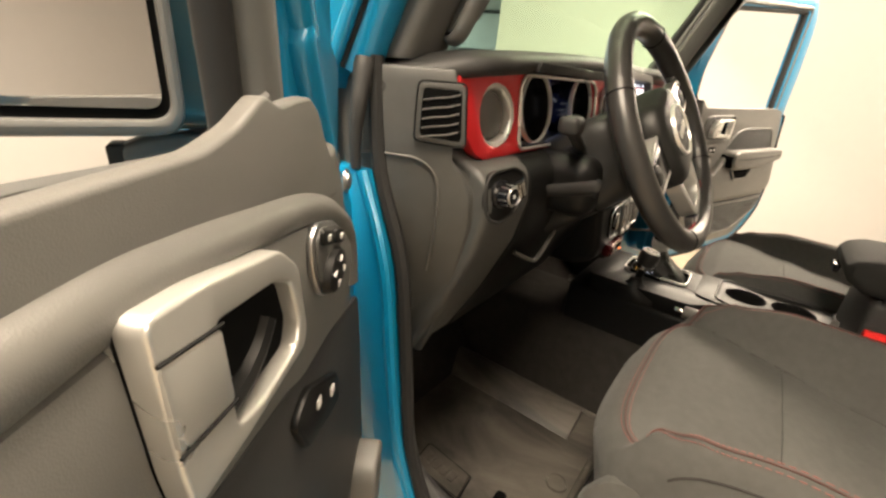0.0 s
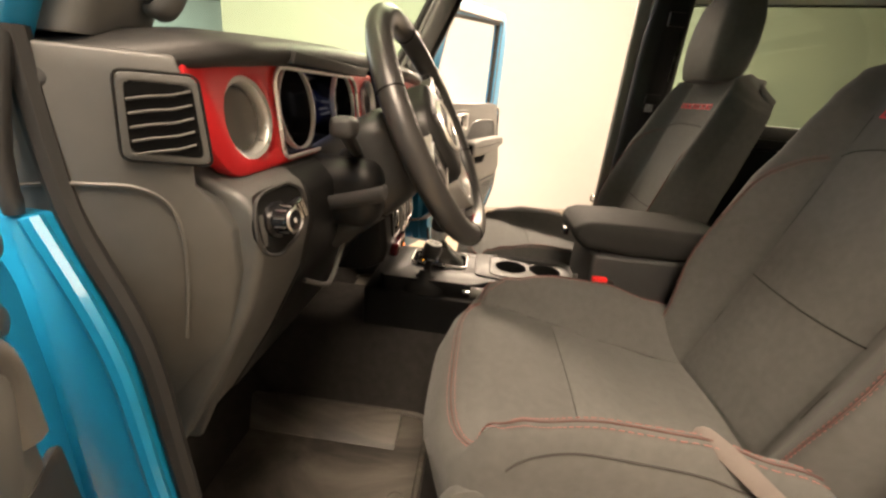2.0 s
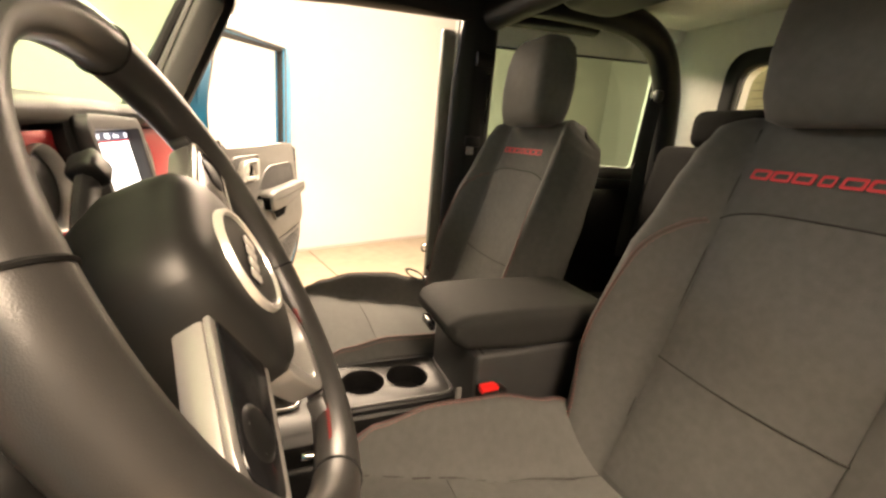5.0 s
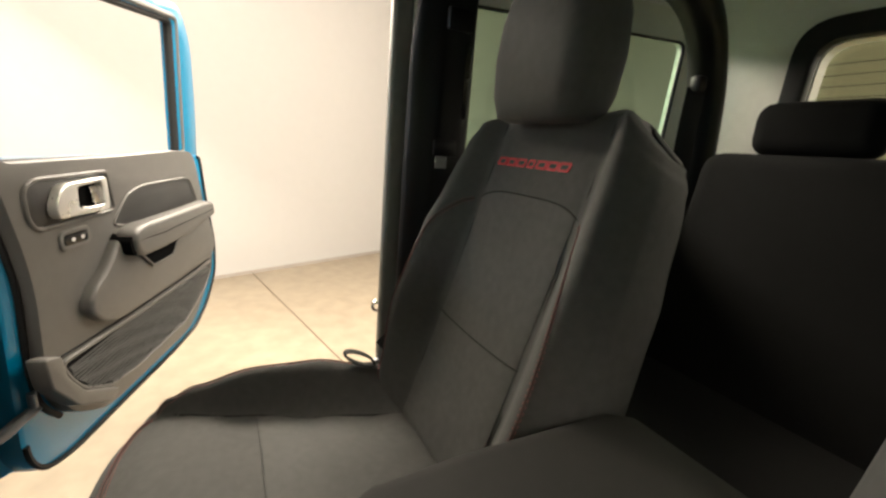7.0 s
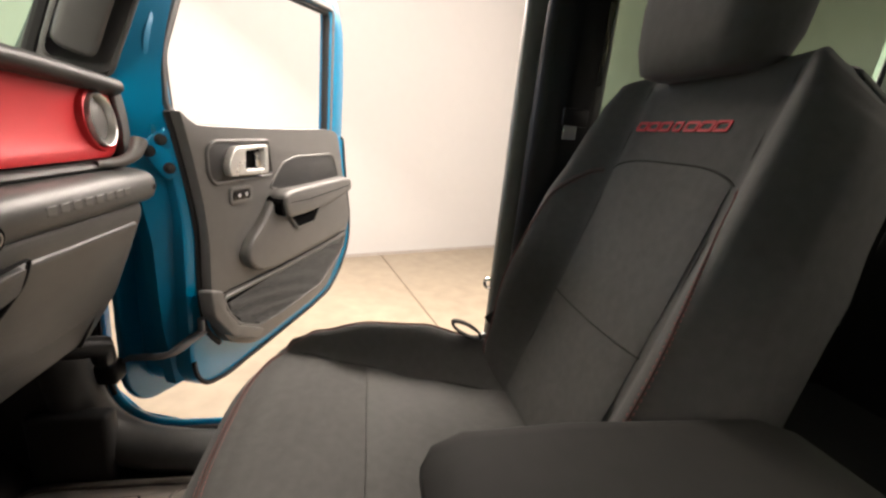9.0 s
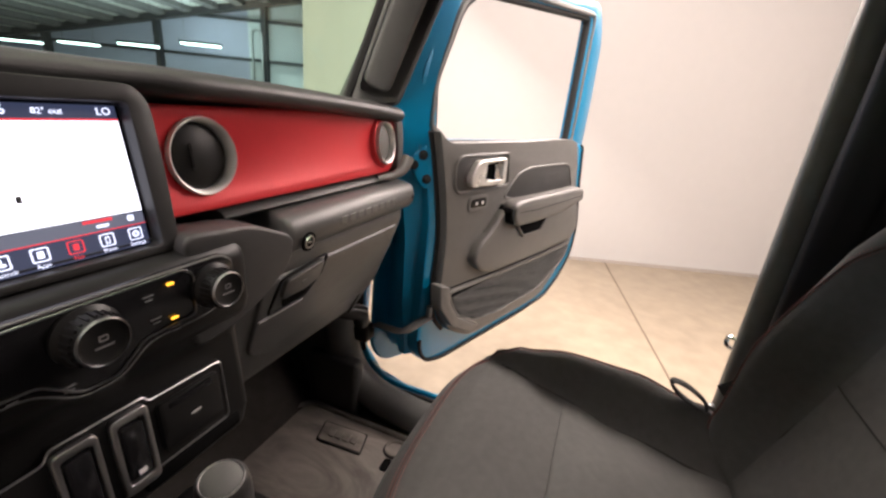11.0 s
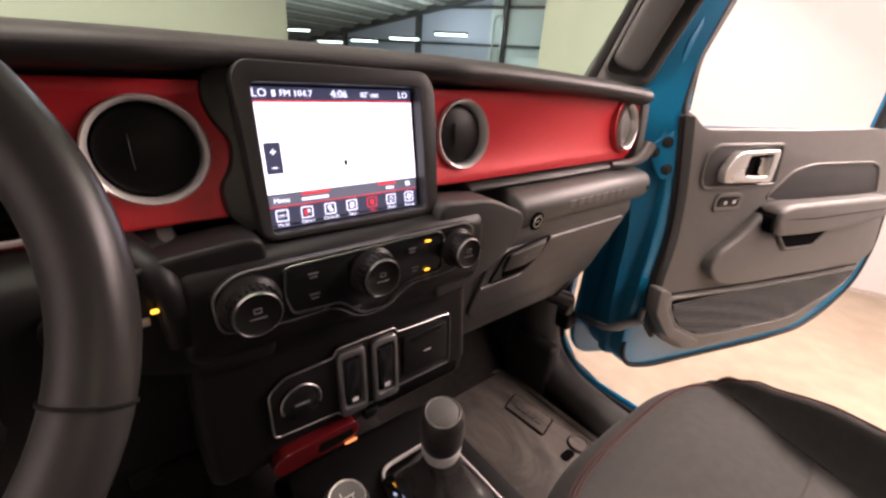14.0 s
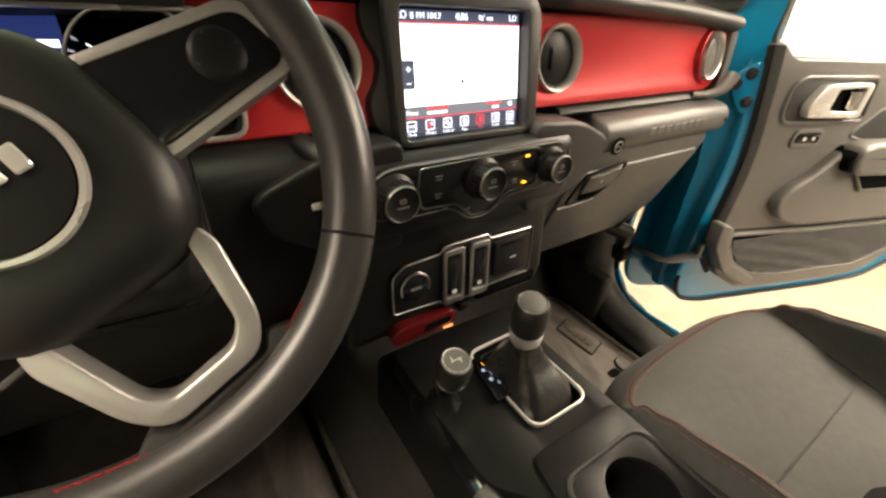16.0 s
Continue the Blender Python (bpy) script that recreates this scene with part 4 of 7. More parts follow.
tt = rounded([(0.030, 1.30), (0.043, 1.325), (0.061, 1.346), (0.070, 1.361), (0.084, 1.3695), (0.106, 1.369), (0.126, 1.367), (0.141, 1.373), (0.150, 1.3695), (0.165, 1.363), (0.19, 1.3575), (0.25, 1.357), (0.74, 1.356), (0.90, 1.36), (0.93, 1.30)], 0.006, 3)
part("trim_upper", plate(tt, (), 0.010, doff(0.014), 0.004, 3), TRIM, dd, "grey upper trim with a raised sail")
bl = [(0.62, 1.354), (0.40, 1.354), (0.229, 1.3545), (0.205, 1.353), (0.167, 1.351), (0.147, 1.353), (0.123, 1.358), (0.098, 1.366), (0.081, 1.370)]
part("belt_seal", loft([[DT(x, y - 0.035, -0.006), DT(x, y - 0.035, 0.004), DT(x, y - 0.002, 0.000), DT(x, y, -0.002), DT(x, y - 0.002, -0.005)] for x, y in bl]), PILLAR, dd, "dark grey belt seal sweeping up to the sail")
part("front_upright", plate(rounded([(0.040, 1.27), (0.046, 1.43), (0.18, 1.70), (0.13, 1.725), (-0.040, 1.435), (-0.092, 1.385), (-0.085, 1.27)], 0.01, 3), (), 0.022, doff(-0.028), 0.008, 3), TEAL, dd, "deep teal front upright")
part("upright_bead", tube(smooth_path([DT(0.165, 1.70, -0.004), DT(0.028, 1.43, -0.004), DT(0.022, 1.40, -0.004), DT(0.0, 1.353, -0.004), DT(-0.020, 1.313, -0.004), DT(-0.030, 1.24, -0.004), DT(-0.040, 1.12, -0.004), DT(-0.055, 0.95, -0.004)], 5), 0.013, 12), TEAL, dd, "rounded teal edge bead")
part("glass_channel", tube([DT(0.068, 1.345, -0.014), DT(0.074, 1.45, -0.014), DT(0.225, 1.70, -0.014)], 0.016, 10), PILLAR, dd, "dark grey glass channel")
part("glass_channel", tube([DT(0.088, 1.345, -0.022), DT(0.094, 1.45, -0.022), DT(0.245, 1.70, -0.022)], 0.010, 10), SEAL, dd, "black glass channel")
lin = [((-0.034, 1.34), (-0.025, 1.34)), ((-0.030, 1.45), (-0.021, 1.45)), ((0.124, 1.695), (0.134, 1.695))]
part("channel_lining", loft([[DT(a[0], a[1], -0.046), DT(b[0], b[1], -0.046), DT(b[0], b[1], -0.026), DT(a[0], a[1], -0.026)] for a, b in lin]), PILLAR, dd, "grey lining of the glass channel")
crest = [(0.60, 1.30), (0.45, 1.315), (0.33, 1.326), (0.251, 1.330), (0.216, 1.328), (0.172, 1.322), (0.102, 1.310), (0.05, 1.290), (0.012, 1.26), (0.004, 1.215)]
part("trim_crest", tube(smooth_path([DT(x, y, 0.022) for x, y in crest], 5), 0.010, 10), TRIM, dd, "raised trim crest")
part("handle_surround", plate(rounded([(0.012, 1.255), (0.05, 1.285), (0.11, 1.305), (0.20, 1.322), (0.34, 1.322), (0.34, 1.25), (0.20, 1.245), (0.135, 1.218), (0.03, 1.208)], 0.012, 4), (), 0.010, doff(0.020), 0.004, 2), TRIM, dd, "grey handle surround")
part("lower_dark_panel", plate(rounded([(-0.027, 1.184), (0.067, 1.203), (0.124, 1.213), (0.191, 1.227), (0.26, 1.24), (0.40, 1.24), (0.39, 0.96), (-0.05, 0.96), (-0.04, 1.10)], 0.01, 4), (), 0.004, doff(0.021), 0.001), DASHTOP, dd, "dark lower panel")
HO = rounded([(0.248, 1.331), (0.226, 1.329), (0.173, 1.317), (0.155, 1.302), (0.148, 1.265), (0.153, 1.256), (0.212, 1.259), (0.244, 1.263), (0.246, 1.28)], 0.005, 3)
HI = rounded([(0.222, 1.314), (0.180, 1.306), (0.164, 1.297), (0.157, 1.274), (0.163, 1.263), (0.199, 1.264), (0.217, 1.269), (0.219, 1.297)], 0.004, 3)
# black sheet on the surround, painting the hollow's shade
part("handle_shade", plate(HO, (), 0.0012, doff(0.0298)), VOID, dd, "black sheet standing for the shaded hollow behind the handle")
part("handle_frame", plate(HO, (HI,), 0.012, doff(0.027), 0.004, 4), HANDLE, dd, "satin silver handle frame")
part("release_lever", plate(rounded([(0.220, 1.312), (0.247, 1.318), (0.246, 1.288), (0.218, 1.282)], 0.003, 3), (), 0.0128, doff(0.027), 0.002, 2), HANDLE, dd, "satin silver release lever")
for a, b in (((0.2195, 1.3125), (0.2475, 1.3185)), ((0.2175, 1.2815), (0.2465, 1.2875))):
    part("lever_gap", tube([DT(a[0], a[1], 0.0395), DT(b[0], b[1], 0.0395)], 0.0007, 5), SEAM, dd)
part("handle_hook", tube(smooth_path([DT(0.222, 1.277, 0.034), DT(0.202, 1.274, 0.032), DT(0.186, 1.278, 0.031), DT(0.176, 1.286, 0.031)], 4), 0.005, 8), BLACK, dd, "dark inner lever")
so = rounded([(0.064, 1.286), (0.076, 1.296), (0.110, 1.306), (0.121, 1.300), (0.121, 1.280), (0.110, 1.260), (0.092, 1.250), (0.072, 1.252), (0.062, 1.264)], 0.008, 5)
sw = part("mirror_switch", plate(so, (), 0.005, doff(0.029), 0.002), STEEL, dd, "silver-rimmed mirror switch plate")
part("switch_face", plate([(0.0915 + (x - 0.0915) * 0.88, 1.2785 + (y - 1.2785) * 0.88) for x, y in so], (), 0.002, doff(0.0335), 0.0008), DASH, sw, "dark switch face")
for x in (0.080, 0.105):
    part("switch_rocker", plate(rounded([(x - 0.010, 1.2835 + (x - 0.0925) * 0.32), (x + 0.010, 1.2900 + (x - 0.0925) * 0.32), (x + 0.009, 1.2990 + (x - 0.0925) * 0.32), (x - 0.009, 1.2930 + (x - 0.0925) * 0.32)], 0.003, 3), (), 0.003, doff(0.0352), 0.001), BLACK, sw, "black rocker")
    part("rocker_mark", plate(rect2(x - 0.002, x + 0.002, 1.2900 + (x - 0.0925) * 0.32, 1.2930 + (x - 0.0925) * 0.32), (), 0.0008, doff(0.0382)), ICON, sw, smooth=0)
dq = Matrix.Translation((0.0915, 1.2685, 0)) @ Matrix.Diagonal((1.25, 0.85, 1, 1))
part("mirror_dial", lathe([(0, 0.006), (0.008, 0.006), (0.0145, 0.005), (0.0165, 0.0), (0, 0)], doff(0.0345) @ dq, 28), BLACK, sw, "round black mirror dial")
for a in range(4):
    part("dial_arrow", plate([(-0.0024, 0.0070), (0.0024, 0.0070), (0.0, 0.0115)], (), 0.0008, doff(0.0402) @ dq @ Matrix.Rotation(a * math.pi / 2 + 0.3, 4, "Z")), ICON, sw, "pale printed arrow", smooth=0)
part("lock_switch", plate(rounded([(0.150, 1.196), (0.126, 1.204), (0.064, 1.166), (0.058, 1.136), (0.133, 1.160)], 0.008, 4), (), 0.006, doff(0.024), 0.002), BLACK, dd, "black door lock switch")
for x, y in ((0.082, 1.164), (0.112, 1.180)):
    part("lock_icon", plate(rect2(x - 0.004, x + 0.004, y - 0.0035, y + 0.0035, 0.001), (), 0.0008, doff(0.0302)), ICON, dd, "pale padlock mark", smooth=0)

# driver's door mirror
mir = thing("wing_mirror", "black-framed wing mirror reflecting the white wall", "mirror", (-1.05, 0.2, 1.28))
mm = facing((-1.056, 0.225, 1.428), (-0.38, -1.0, 0.06))
part("mirror_housing", plate(rect2(-0.150, 0.170, -0.118, 0.130, 0.035), (), 0.10, mm @ Matrix.Translation((0, 0, -0.115)), 0.02, 3), mat("green_black_gloss", (0.020, 0.034, 0.033), 0.22, coat=0.3), mir, "dark glossy mirror housing")
part("mirror_rim", plate(rect2(-0.145, 0.120, -0.122, 0.122, 0.03), (rect2(-0.120, 0.108, -0.106, 0.100, 0.02),), 0.014, mm @ Matrix.Translation((0, 0, -0.008)), 0.006), DASH, mir, "grey mirror rim")
part("glass_gap", plate(rect2(-0.124, 0.112, -0.110, 0.104, 0.02), (), 0.002, mm @ Matrix.Translation((0, 0, -0.009))), VOID, mir, "dark gap round the mirror glass")
part("mirror_glass", plate(rect2(-0.114, 0.1015, -0.096, 0.096, 0.014), (), 0.003, mm @ Matrix.Translation((0, 0, -0.006))), MIRROR, mir, "flat mirror glass", smooth=0)
part("mirror_arm", plate(rounded([(0.055, -0.158), (0.20, -0.158), (0.20, -0.118), (0.085, -0.124), (0.055, -0.136)], 0.008, 4), (), 0.05, mm @ Matrix.Translation((0, 0, -0.085)), 0.006, 3), PILLAR, mir, "grey mirror arm")
part("arm_foot", plate(rect2(0.044, 0.062, -0.162, -0.134, 0.005), (), 0.046, mm @ Matrix.Translation((0, 0, -0.082)), 0.003), SEAL, mir, "dark rubber foot of the arm")


# ---- dashboard ----
dash = thing("dashboard", "dark grey dashboard with satin red trim panel and round vents", "dashboard", (0, 0.1, 0.92))
VENT_Z = 1.348
pad = [(0.20, 1.37), (0.20, 1.405), (0.12, 1.424), (0.04, 1.432), (0.0, 1.431), (-0.014, 1.424), (-0.017, 1.413), (-0.008, 1.404), (0.02, 1.400), (0.06, 1.38)]
pad_rings = []
for k in range(41):
    x = -0.776 + 1.450 * k / 40
    rise = 0.012 - 0.028 * (min(abs(x), 0.70) / 0.68) ** 2
    over = max(0.0, abs(x) - (0.690 if x < 0 else 0.640))
    back = 1.3 * over + 0.024 * max(0.0, min(1.0, (0.130 - abs(x + 0.005)) / 0.02))
    drop = 1.6 * over ** 1.25
    pad_rings.append([(x, min(y - 0.004 * (1 - (x / 0.78) ** 2) + back, 0.21 + y * 0.02), z + rise * (0.6 if z < 1.39 else 1) - (drop * 0.5 if z > 1.402 else min(0.012, drop * 0.3))) for y, z in rounded(pad, 0.008, 3)])
part("top_pad", loft(pad_rings), DASHTOP, dash, "soft black dash top pad")
RT = Matrix(((1, 0, 0, 0), (0, 0.12, -0.993, 0.022), (0, 0.993, 0.12, VENT_Z), (0, 0, 0, 1)))  # local x right, y up, z to the seats
VENTS = (-0.624, -0.167, 0.178, 0.594)
red_outline = rounded([(-0.668, -0.066), (-0.52, -0.066), (-0.26, -0.066), (0.620, -0.062), (0.646, -0.03), (0.646, 0.040), (0.630, 0.056), (-0.704, 0.056), (-0.7125, 0.03), (-0.700, -0.03)], [0.02, 0, 0, 0.02, 0.02, 0.015, 0.015, 0.015, 0.015, 0.03], 4)
cl_hole = rounded([(-0.562, -0.060), (-0.245, -0.060), (-0.243, 0.03), (-0.262, 0.045), (-0.545, 0.045), (-0.562, 0.03)], 0.015, 4)
red = part("trim_panel", plate(red_outline, [circle2(x, -0.010 if x < -0.5 else 0, 0.0415, 36) for x in VENTS] + [cl_hole], 0.016, RT, 0.003, 2), RED, dash, "satin metallic red trim panel")
for x in VENTS:
    vm = RT @ Matrix.Translation((x, 0, 0))
    if x < -0.5:
        vm = RT @ Matrix.Translation((x, -0.010, -0.006)) @ Matrix.Rotation(radians(-6), 4, "Y")
        part("vent_boss", lathe([(0.043, -0.03), (0.043, 0.014), (0.047, 0.0190), (0.053, 0.0185), (0.058, 0.012), (0.058, -0.03)], vm, 40), RED, dash, "raised red vent boss")
    if x > 0.5:
        vm = RT @ Matrix.Translation((x, -0.002, 0.004)) @ Matrix.Rotation(radians(6), 4, "Y")
        part("vent_boss", lathe([(0.042, -0.03), (0.042, 0.012), (0.044, 0.0160), (0.048, 0.0150), (0.054, 0.004), (0.054, -0.03)], vm, 40), RED, dash, "raised red vent boss")
    ro = 0.0425 if abs(x) > 0.5 else 0.0445
    ri = ro - (0.0085 if x < -0.5 else 0.0055)
    v = part("round_vent", lathe([(ro - 0.001, 0.012), (ro, 0.020), (ro - 0.0013, 0.0225), (ri + 0.0025, 0.0215), (ri + 0.0005, 0.018), (ri, 0.010), (ri, -0.03), (ro - 0.003, -0.03), (ro - 0.003, 0.012)], vm, 48), BRIGHT if abs(x) < 0.5 else SILVER, dash, "round vent with a silver ring")
    # outer shutters are paler TRIM, standing for the light they catch
    part("vent_disc", lathe([(0, 0.0130), (ri * 0.84, 0.0125), (ri * 0.94, 0.010), (ri * 0.99, 0.004), (ri * 0.98, -0.02), (0, -0.02)], vm, 36), BLACK if abs(x) < 0.5 else TRIM, v, "dark vent shutter")
    if abs(x) < 0.5:
        part("vent_fin", box(-0.012, 0, 0.0135, 0.0025, 0.03, 0.005, 0.001, 1, vm), GLOSS, v)
# instrument cluster
part("cluster_back", plate(rect2(-0.575, -0.235, -0.070, 0.055, 0.02), (), 0.005, RT @ Matrix.Translation((0, 0, -0.055))), VOID, dash, "black instrument cluster backing")
part("cluster_wall", plate(cl_hole, ([(p[0] * 0.97 - 0.0125, p[1] * 0.95) for p in cl_hole],), 0.06, RT @ Matrix.Translation((0, 0, -0.052))), GLOSS, dash, "black cluster surround")
part("cluster_edge", tube([RT @ Vector((x, y, 0.018)) for x, y in cl_hole], 0.0026, 6, True), SILVER, dash, "thin silver cluster edge")
part("cluster_hood", prism_x([(-0.02, 1.398), (0.04, 1.398), (0.04, 1.404), (-0.025, 1.412)], -0.57, -0.275, 0.002), DASHTOP, dash, "black cluster hood")
for x in (-0.502, -0.312):
    gm = RT @ Matrix.Translation((x, -0.002, 0))
    g = part("gauge", lathe([(0.046, -0.05), (0.0495, 0.012), (0.052, 0.012), (0.0515, 0.006), (0.049, -0.05)], gm, 36), GLOSS, dash, "deep round gauge with a silver rim")
    part("gauge_rim", lathe([(0.0500, 0.010), (0.0508, 0.0175), (0.0522, 0.0175), (0.0528, 0.010)], gm, 36), SILVER, g, "bright silver rim")
    part("dial", lathe([(0, -0.042), (0.046, -0.042), (0.046, -0.048), (0, -0.048)], gm, 32), VOID, g, "black dial")
    for k in range(9):
        a = radians(150 + k * 12)
        part("tick", box(0.041, 0, -0.0405, 0.004, 0.0010, 0.0012, 0, 1, gm @ Matrix.Rotation(a, 4, "Z")), TEXTGLOW, g, "lit white tick", smooth=0)
cs = part("cluster_display", plate(rect2(-0.452, -0.362, -0.050, 0.044, 0.004), (), 0.003, RT @ Matrix.Translation((0, 0, -0.030))), glow("dim_blue_display", (0.012, 0.024, 0.12), 0.75), dash, "dim blue cluster display")
for x, y, w in ((-0.418, 0.020, 0.034), (-0.372, 0.020, 0.014), (-0.41, -0.012, 0.03), (-0.41, -0.034, 0.036)):
    part("display_bar", box(x, y, -0.0265, w, 0.0055, 0.0006, 0, 1, RT), TEXTGLOW, cs, smooth=0)
# driver's lower panel
low = [(0.20, 1.30), (0.035, 1.30), (0.005, 1.285), (-0.02, 1.278), (-0.036, 1.262), (-0.040, 1.225), (-0.026, 1.16), (0.02, 1.06), (0.085, 0.945), (0.13, 0.925), (0.20, 0.93)]
part("lower_panel", prism_x(low, -0.695, -0.160, 0.010, 3), DASH, dash, "dark grey knee panel")
part("knee_cover", prism_x([(y - 0.004, z) if z < 1.27 else (y, z) for y, z in low], -0.585, -0.165, 0.010, 3), BLACK, dash, "black knee cover under the column")


def endcap(s):
    sections = []
    for z, push, f in ((0.935, 0.10, 0), (1.02, 0.062, 0), (1.12, 0.022, 0), (1.20, 0.002, 0), (1.245, 0.0, 0.15), (1.27, 0.0, 0.6), (1.288, 0.0, 1), (1.375, 0.0, 1), (1.392, 0.006, 1)):
        k = 0.06 * (1 if z < 1.0 else 0.6 if z < 1.1 else 0.2 if z < 1.2 else 0)
        out = 0.072 if s > 0 else 0.0
        pts = [(0.66, 0.20), (0.775 - k - out, 0.20), (0.775 - k - out, 0.115 + push * 0.2), (0.757 - k - out, 0.062 + push * 0.7), (0.729 - k - out, 0.0195 + push), (0.702 + 0.0165 * f - k * 0.6 - out, -0.020 + 0.024 * f + push), (0.66 + 0.052 * f - out * 0.9, -0.024 + 0.036 * f + push)]
        sections.append([(s * x, y, z) for x, y in pts])
    bm = loft(sections)
    return bevel(bm, 0.006, 3, 20)


part("end_panel", endcap(-1), DASH, dash, "dark grey dash end panel")
part("end_panel", endcap(1), DASH, dash, "dark grey dash end panel")
# panel line and sunk panel on the driver's end
# pale TRIM puts the seam's highlight into its colour
part("panel_seam", tube(smooth_path([(-0.777, 0.112, 1.287), (-0.767, 0.085, 1.290), (-0.759, 0.062, 1.290), (-0.744, 0.038, 1.287), (-0.733, 0.021, 1.272), (-0.729, 0.015, 1.245), (-0.727, 0.017, 1.20), (-0.722, 0.030, 1.13)], 6), 0.0016, 6), TRIM, dash, "fine panel seam drawn as a pale highlight line")
part("end_groove", tube(smooth_path([(-0.768, 0.105, 1.245), (-0.752, 0.066, 1.245), (-0.741, 0.052, 1.225), (-0.735, 0.055, 1.16), (-0.72, 0.078, 1.06)], 6), 0.004, 6), SEAM, dash)
sv = facing((-0.7315, 0.0164, 1.343), (-0.825, -0.565, 0.0))
ve = part("side_vent", plate(rounded([(-0.031, -0.032), (0.031, -0.037), (0.026, 0.034), (-0.028, 0.034)], 0.008, 4), (rounded([(-0.023, -0.024), (0.024, -0.028), (0.019, 0.025), (-0.021, 0.025)], 0.005, 4),), 0.005, sv @ Matrix.Translation((0, 0, -0.0025)), 0.002), DASH, dash, "rectangular side vent")
part("vent_gap", tube([sv @ Vector((x, y, 0.0005)) for x, y in rounded([(-0.032, -0.033), (0.032, -0.038), (0.027, 0.035), (-0.029, 0.035)], 0.008, 4)], 0.0012, 6, True), SEAM, ve, "dark gap round the vent")
# flat black backing paints the darkness of the vent's depth
part("vent_shade", plate(rounded([(-0.025, -0.027), (0.026, -0.031), (0.022, 0.028), (-0.023, 0.028)], 0.006, 4), (), 0.002, sv @ Matrix.Translation((0, 0, 0.0005))), VOID, ve, "black sheet standing for the shade behind the slats")
for k in range(5):
    y = 0.018 - k * 0.0105
    part("vent_slat", tube([sv @ Vector((-0.0225, y - 0.004, 0.004)), sv @ Vector((-0.008, y - 0.001, 0.005)), sv @ Vector((0.008, y + 0.001, 0.005)), sv @ Vector((0.021, y + 0.005, 0.004))], 0.0009, 6), TRIM, ve, "curved vent slat")
# light switch
lm = facing((-0.664, -0.036, 1.237), (-0.18, -0.97, 0.12))
plate_edge = rounded([(-0.031, -0.006), (-0.022, -0.022), (-0.002, -0.029), (0.028, -0.018), (0.047, 0.002), (0.052, 0.016), (0.046, 0.034), (0.026, 0.043), (-0.012, 0.040), (-0.026, 0.033), (-0.031, 0.014)], 0.006, 3)
ls = part("light_switch", plate(plate_edge, (), 0.012, lm @ Matrix.Translation((0, 0, -0.006)), 0.004, 3), BLACK, dash, "black light switch panel")
part("switch_rim", tube([lm @ Vector((x, y, 0.0055)) for x, y in plate_edge], 0.0022, 8, True), DASHTOP, ls, "raised dark rim")
kb = lm @ Matrix.Translation((-0.002, 0.010, 0))
lk = part("light_knob", lathe([(0, 0.029), (0.0105, 0.0295), (0.0125, 0.0285), (0.0150, 0.012), (0.0185, 0.010), (0.019, 0.006), (0, 0.006)], kb, 32), GLOSS, ls, "black rotary knob")
part("knob_ring", lathe([(0.0104, 0.0295), (0.0112, 0.0305), (0.0128, 0.0286), (0.0118, 0.0282)], kb, 28), STEEL, lk, "thin steel knob ring")
part("knob_mark", box(0, 0, 0.0296, 0.0030, 0.0045, 0.0006, 0, 1, kb), ICON, lk, "pale printed mark", smooth=0)
for k in range(20):
    part("knob_rib", box(0.0138, 0, 0.019, 0.0016, 0.0022, 0.015, 0.0004, 1, kb @ Matrix.Rotation(k * math.pi / 10, 4, "Z")), STEEL if k % 2 else GLOSS, lk, smooth=0)
dw = lm @ Matrix.Translation((0.034, 0.013, 0.006)) @ Matrix.Rotation(radians(-70), 4, "Z")
dim = part("dimmer", tube([dw @ Vector((x, 0, 0)) for x in (-0.012, -0.011, 0.011, 0.012)], [0.007, 0.0092, 0.0092, 0.007], 20), GLOSS, ls, "ribbed dimmer wheel")
for k in range(9):
    a = radians(-10 + k * 25)
    part("dimmer_rib", box(0, 0.0092 * math.cos(a), 0.0092 * math.sin(a), 0.019, 0.0016, 0.0016, 0.0004, 1, dw), STEEL, dim, smooth=0)
# release handle strip under the knee panel
part("knee_strip", tube(smooth_path([(-0.56, -0.022, 1.128), (-0.52, -0.034, 1.105), (-0.49, -0.036, 1.105), (-0.42, -0.034, 1.15), (-0.395, -0.036, 1.178)], 6), 0.0038, 8), DASH, dash, "thin curved knee panel edge")

# passenger's side
ledge = [(0.10, 1.270), (0.004, 1.270), (-0.020, 1.268), (-0.036, 1.264), (-0.046, 1.254), (-0.049, 1.238), (-0.045, 1.221), (-0.030, 1.208), (0.10, 1.208)]
part("grab_ledge", prism_x(ledge, 0.262, 0.652, 0.008, 3), DASH, dash, "dark grey padded ledge")
part("red_sill", prism_x([(0.06, 1.286), (0.012, 1.286), (-0.004, 1.281), (-0.010, 1.275), (0.0, 1.268), (0.06, 1.268)], 0.19, 0.650, 0.003, 2), DASHTOP, dash, "black shelf under the red panel")
part("grab_corner", tube(smooth_path([(0.560, -0.004, 1.280), (0.600, -0.016, 1.282), (0.630, -0.026, 1.294), (0.648, -0.028, 1.318)], 6), [0.006 + 0.0004 * k for k in range(19)], 10), TRIM, dash, "pale rounded grab corner")
part("panel_border", plate(rounded([(0.630, -0.070), (0.662, -0.070), (0.672, 0.02), (0.662, 0.066), (0.620, 0.066), (0.644, 0.045), (0.648, -0.02)], [0.006, 0.008, 0.02, 0.02, 0.004, 0.02, 0.02], 4), (), 0.030, RT @ Matrix.Translation((0, 0, -0.006)), 0.007, 3), DASH, dash, "dark grey frame round the red panel")
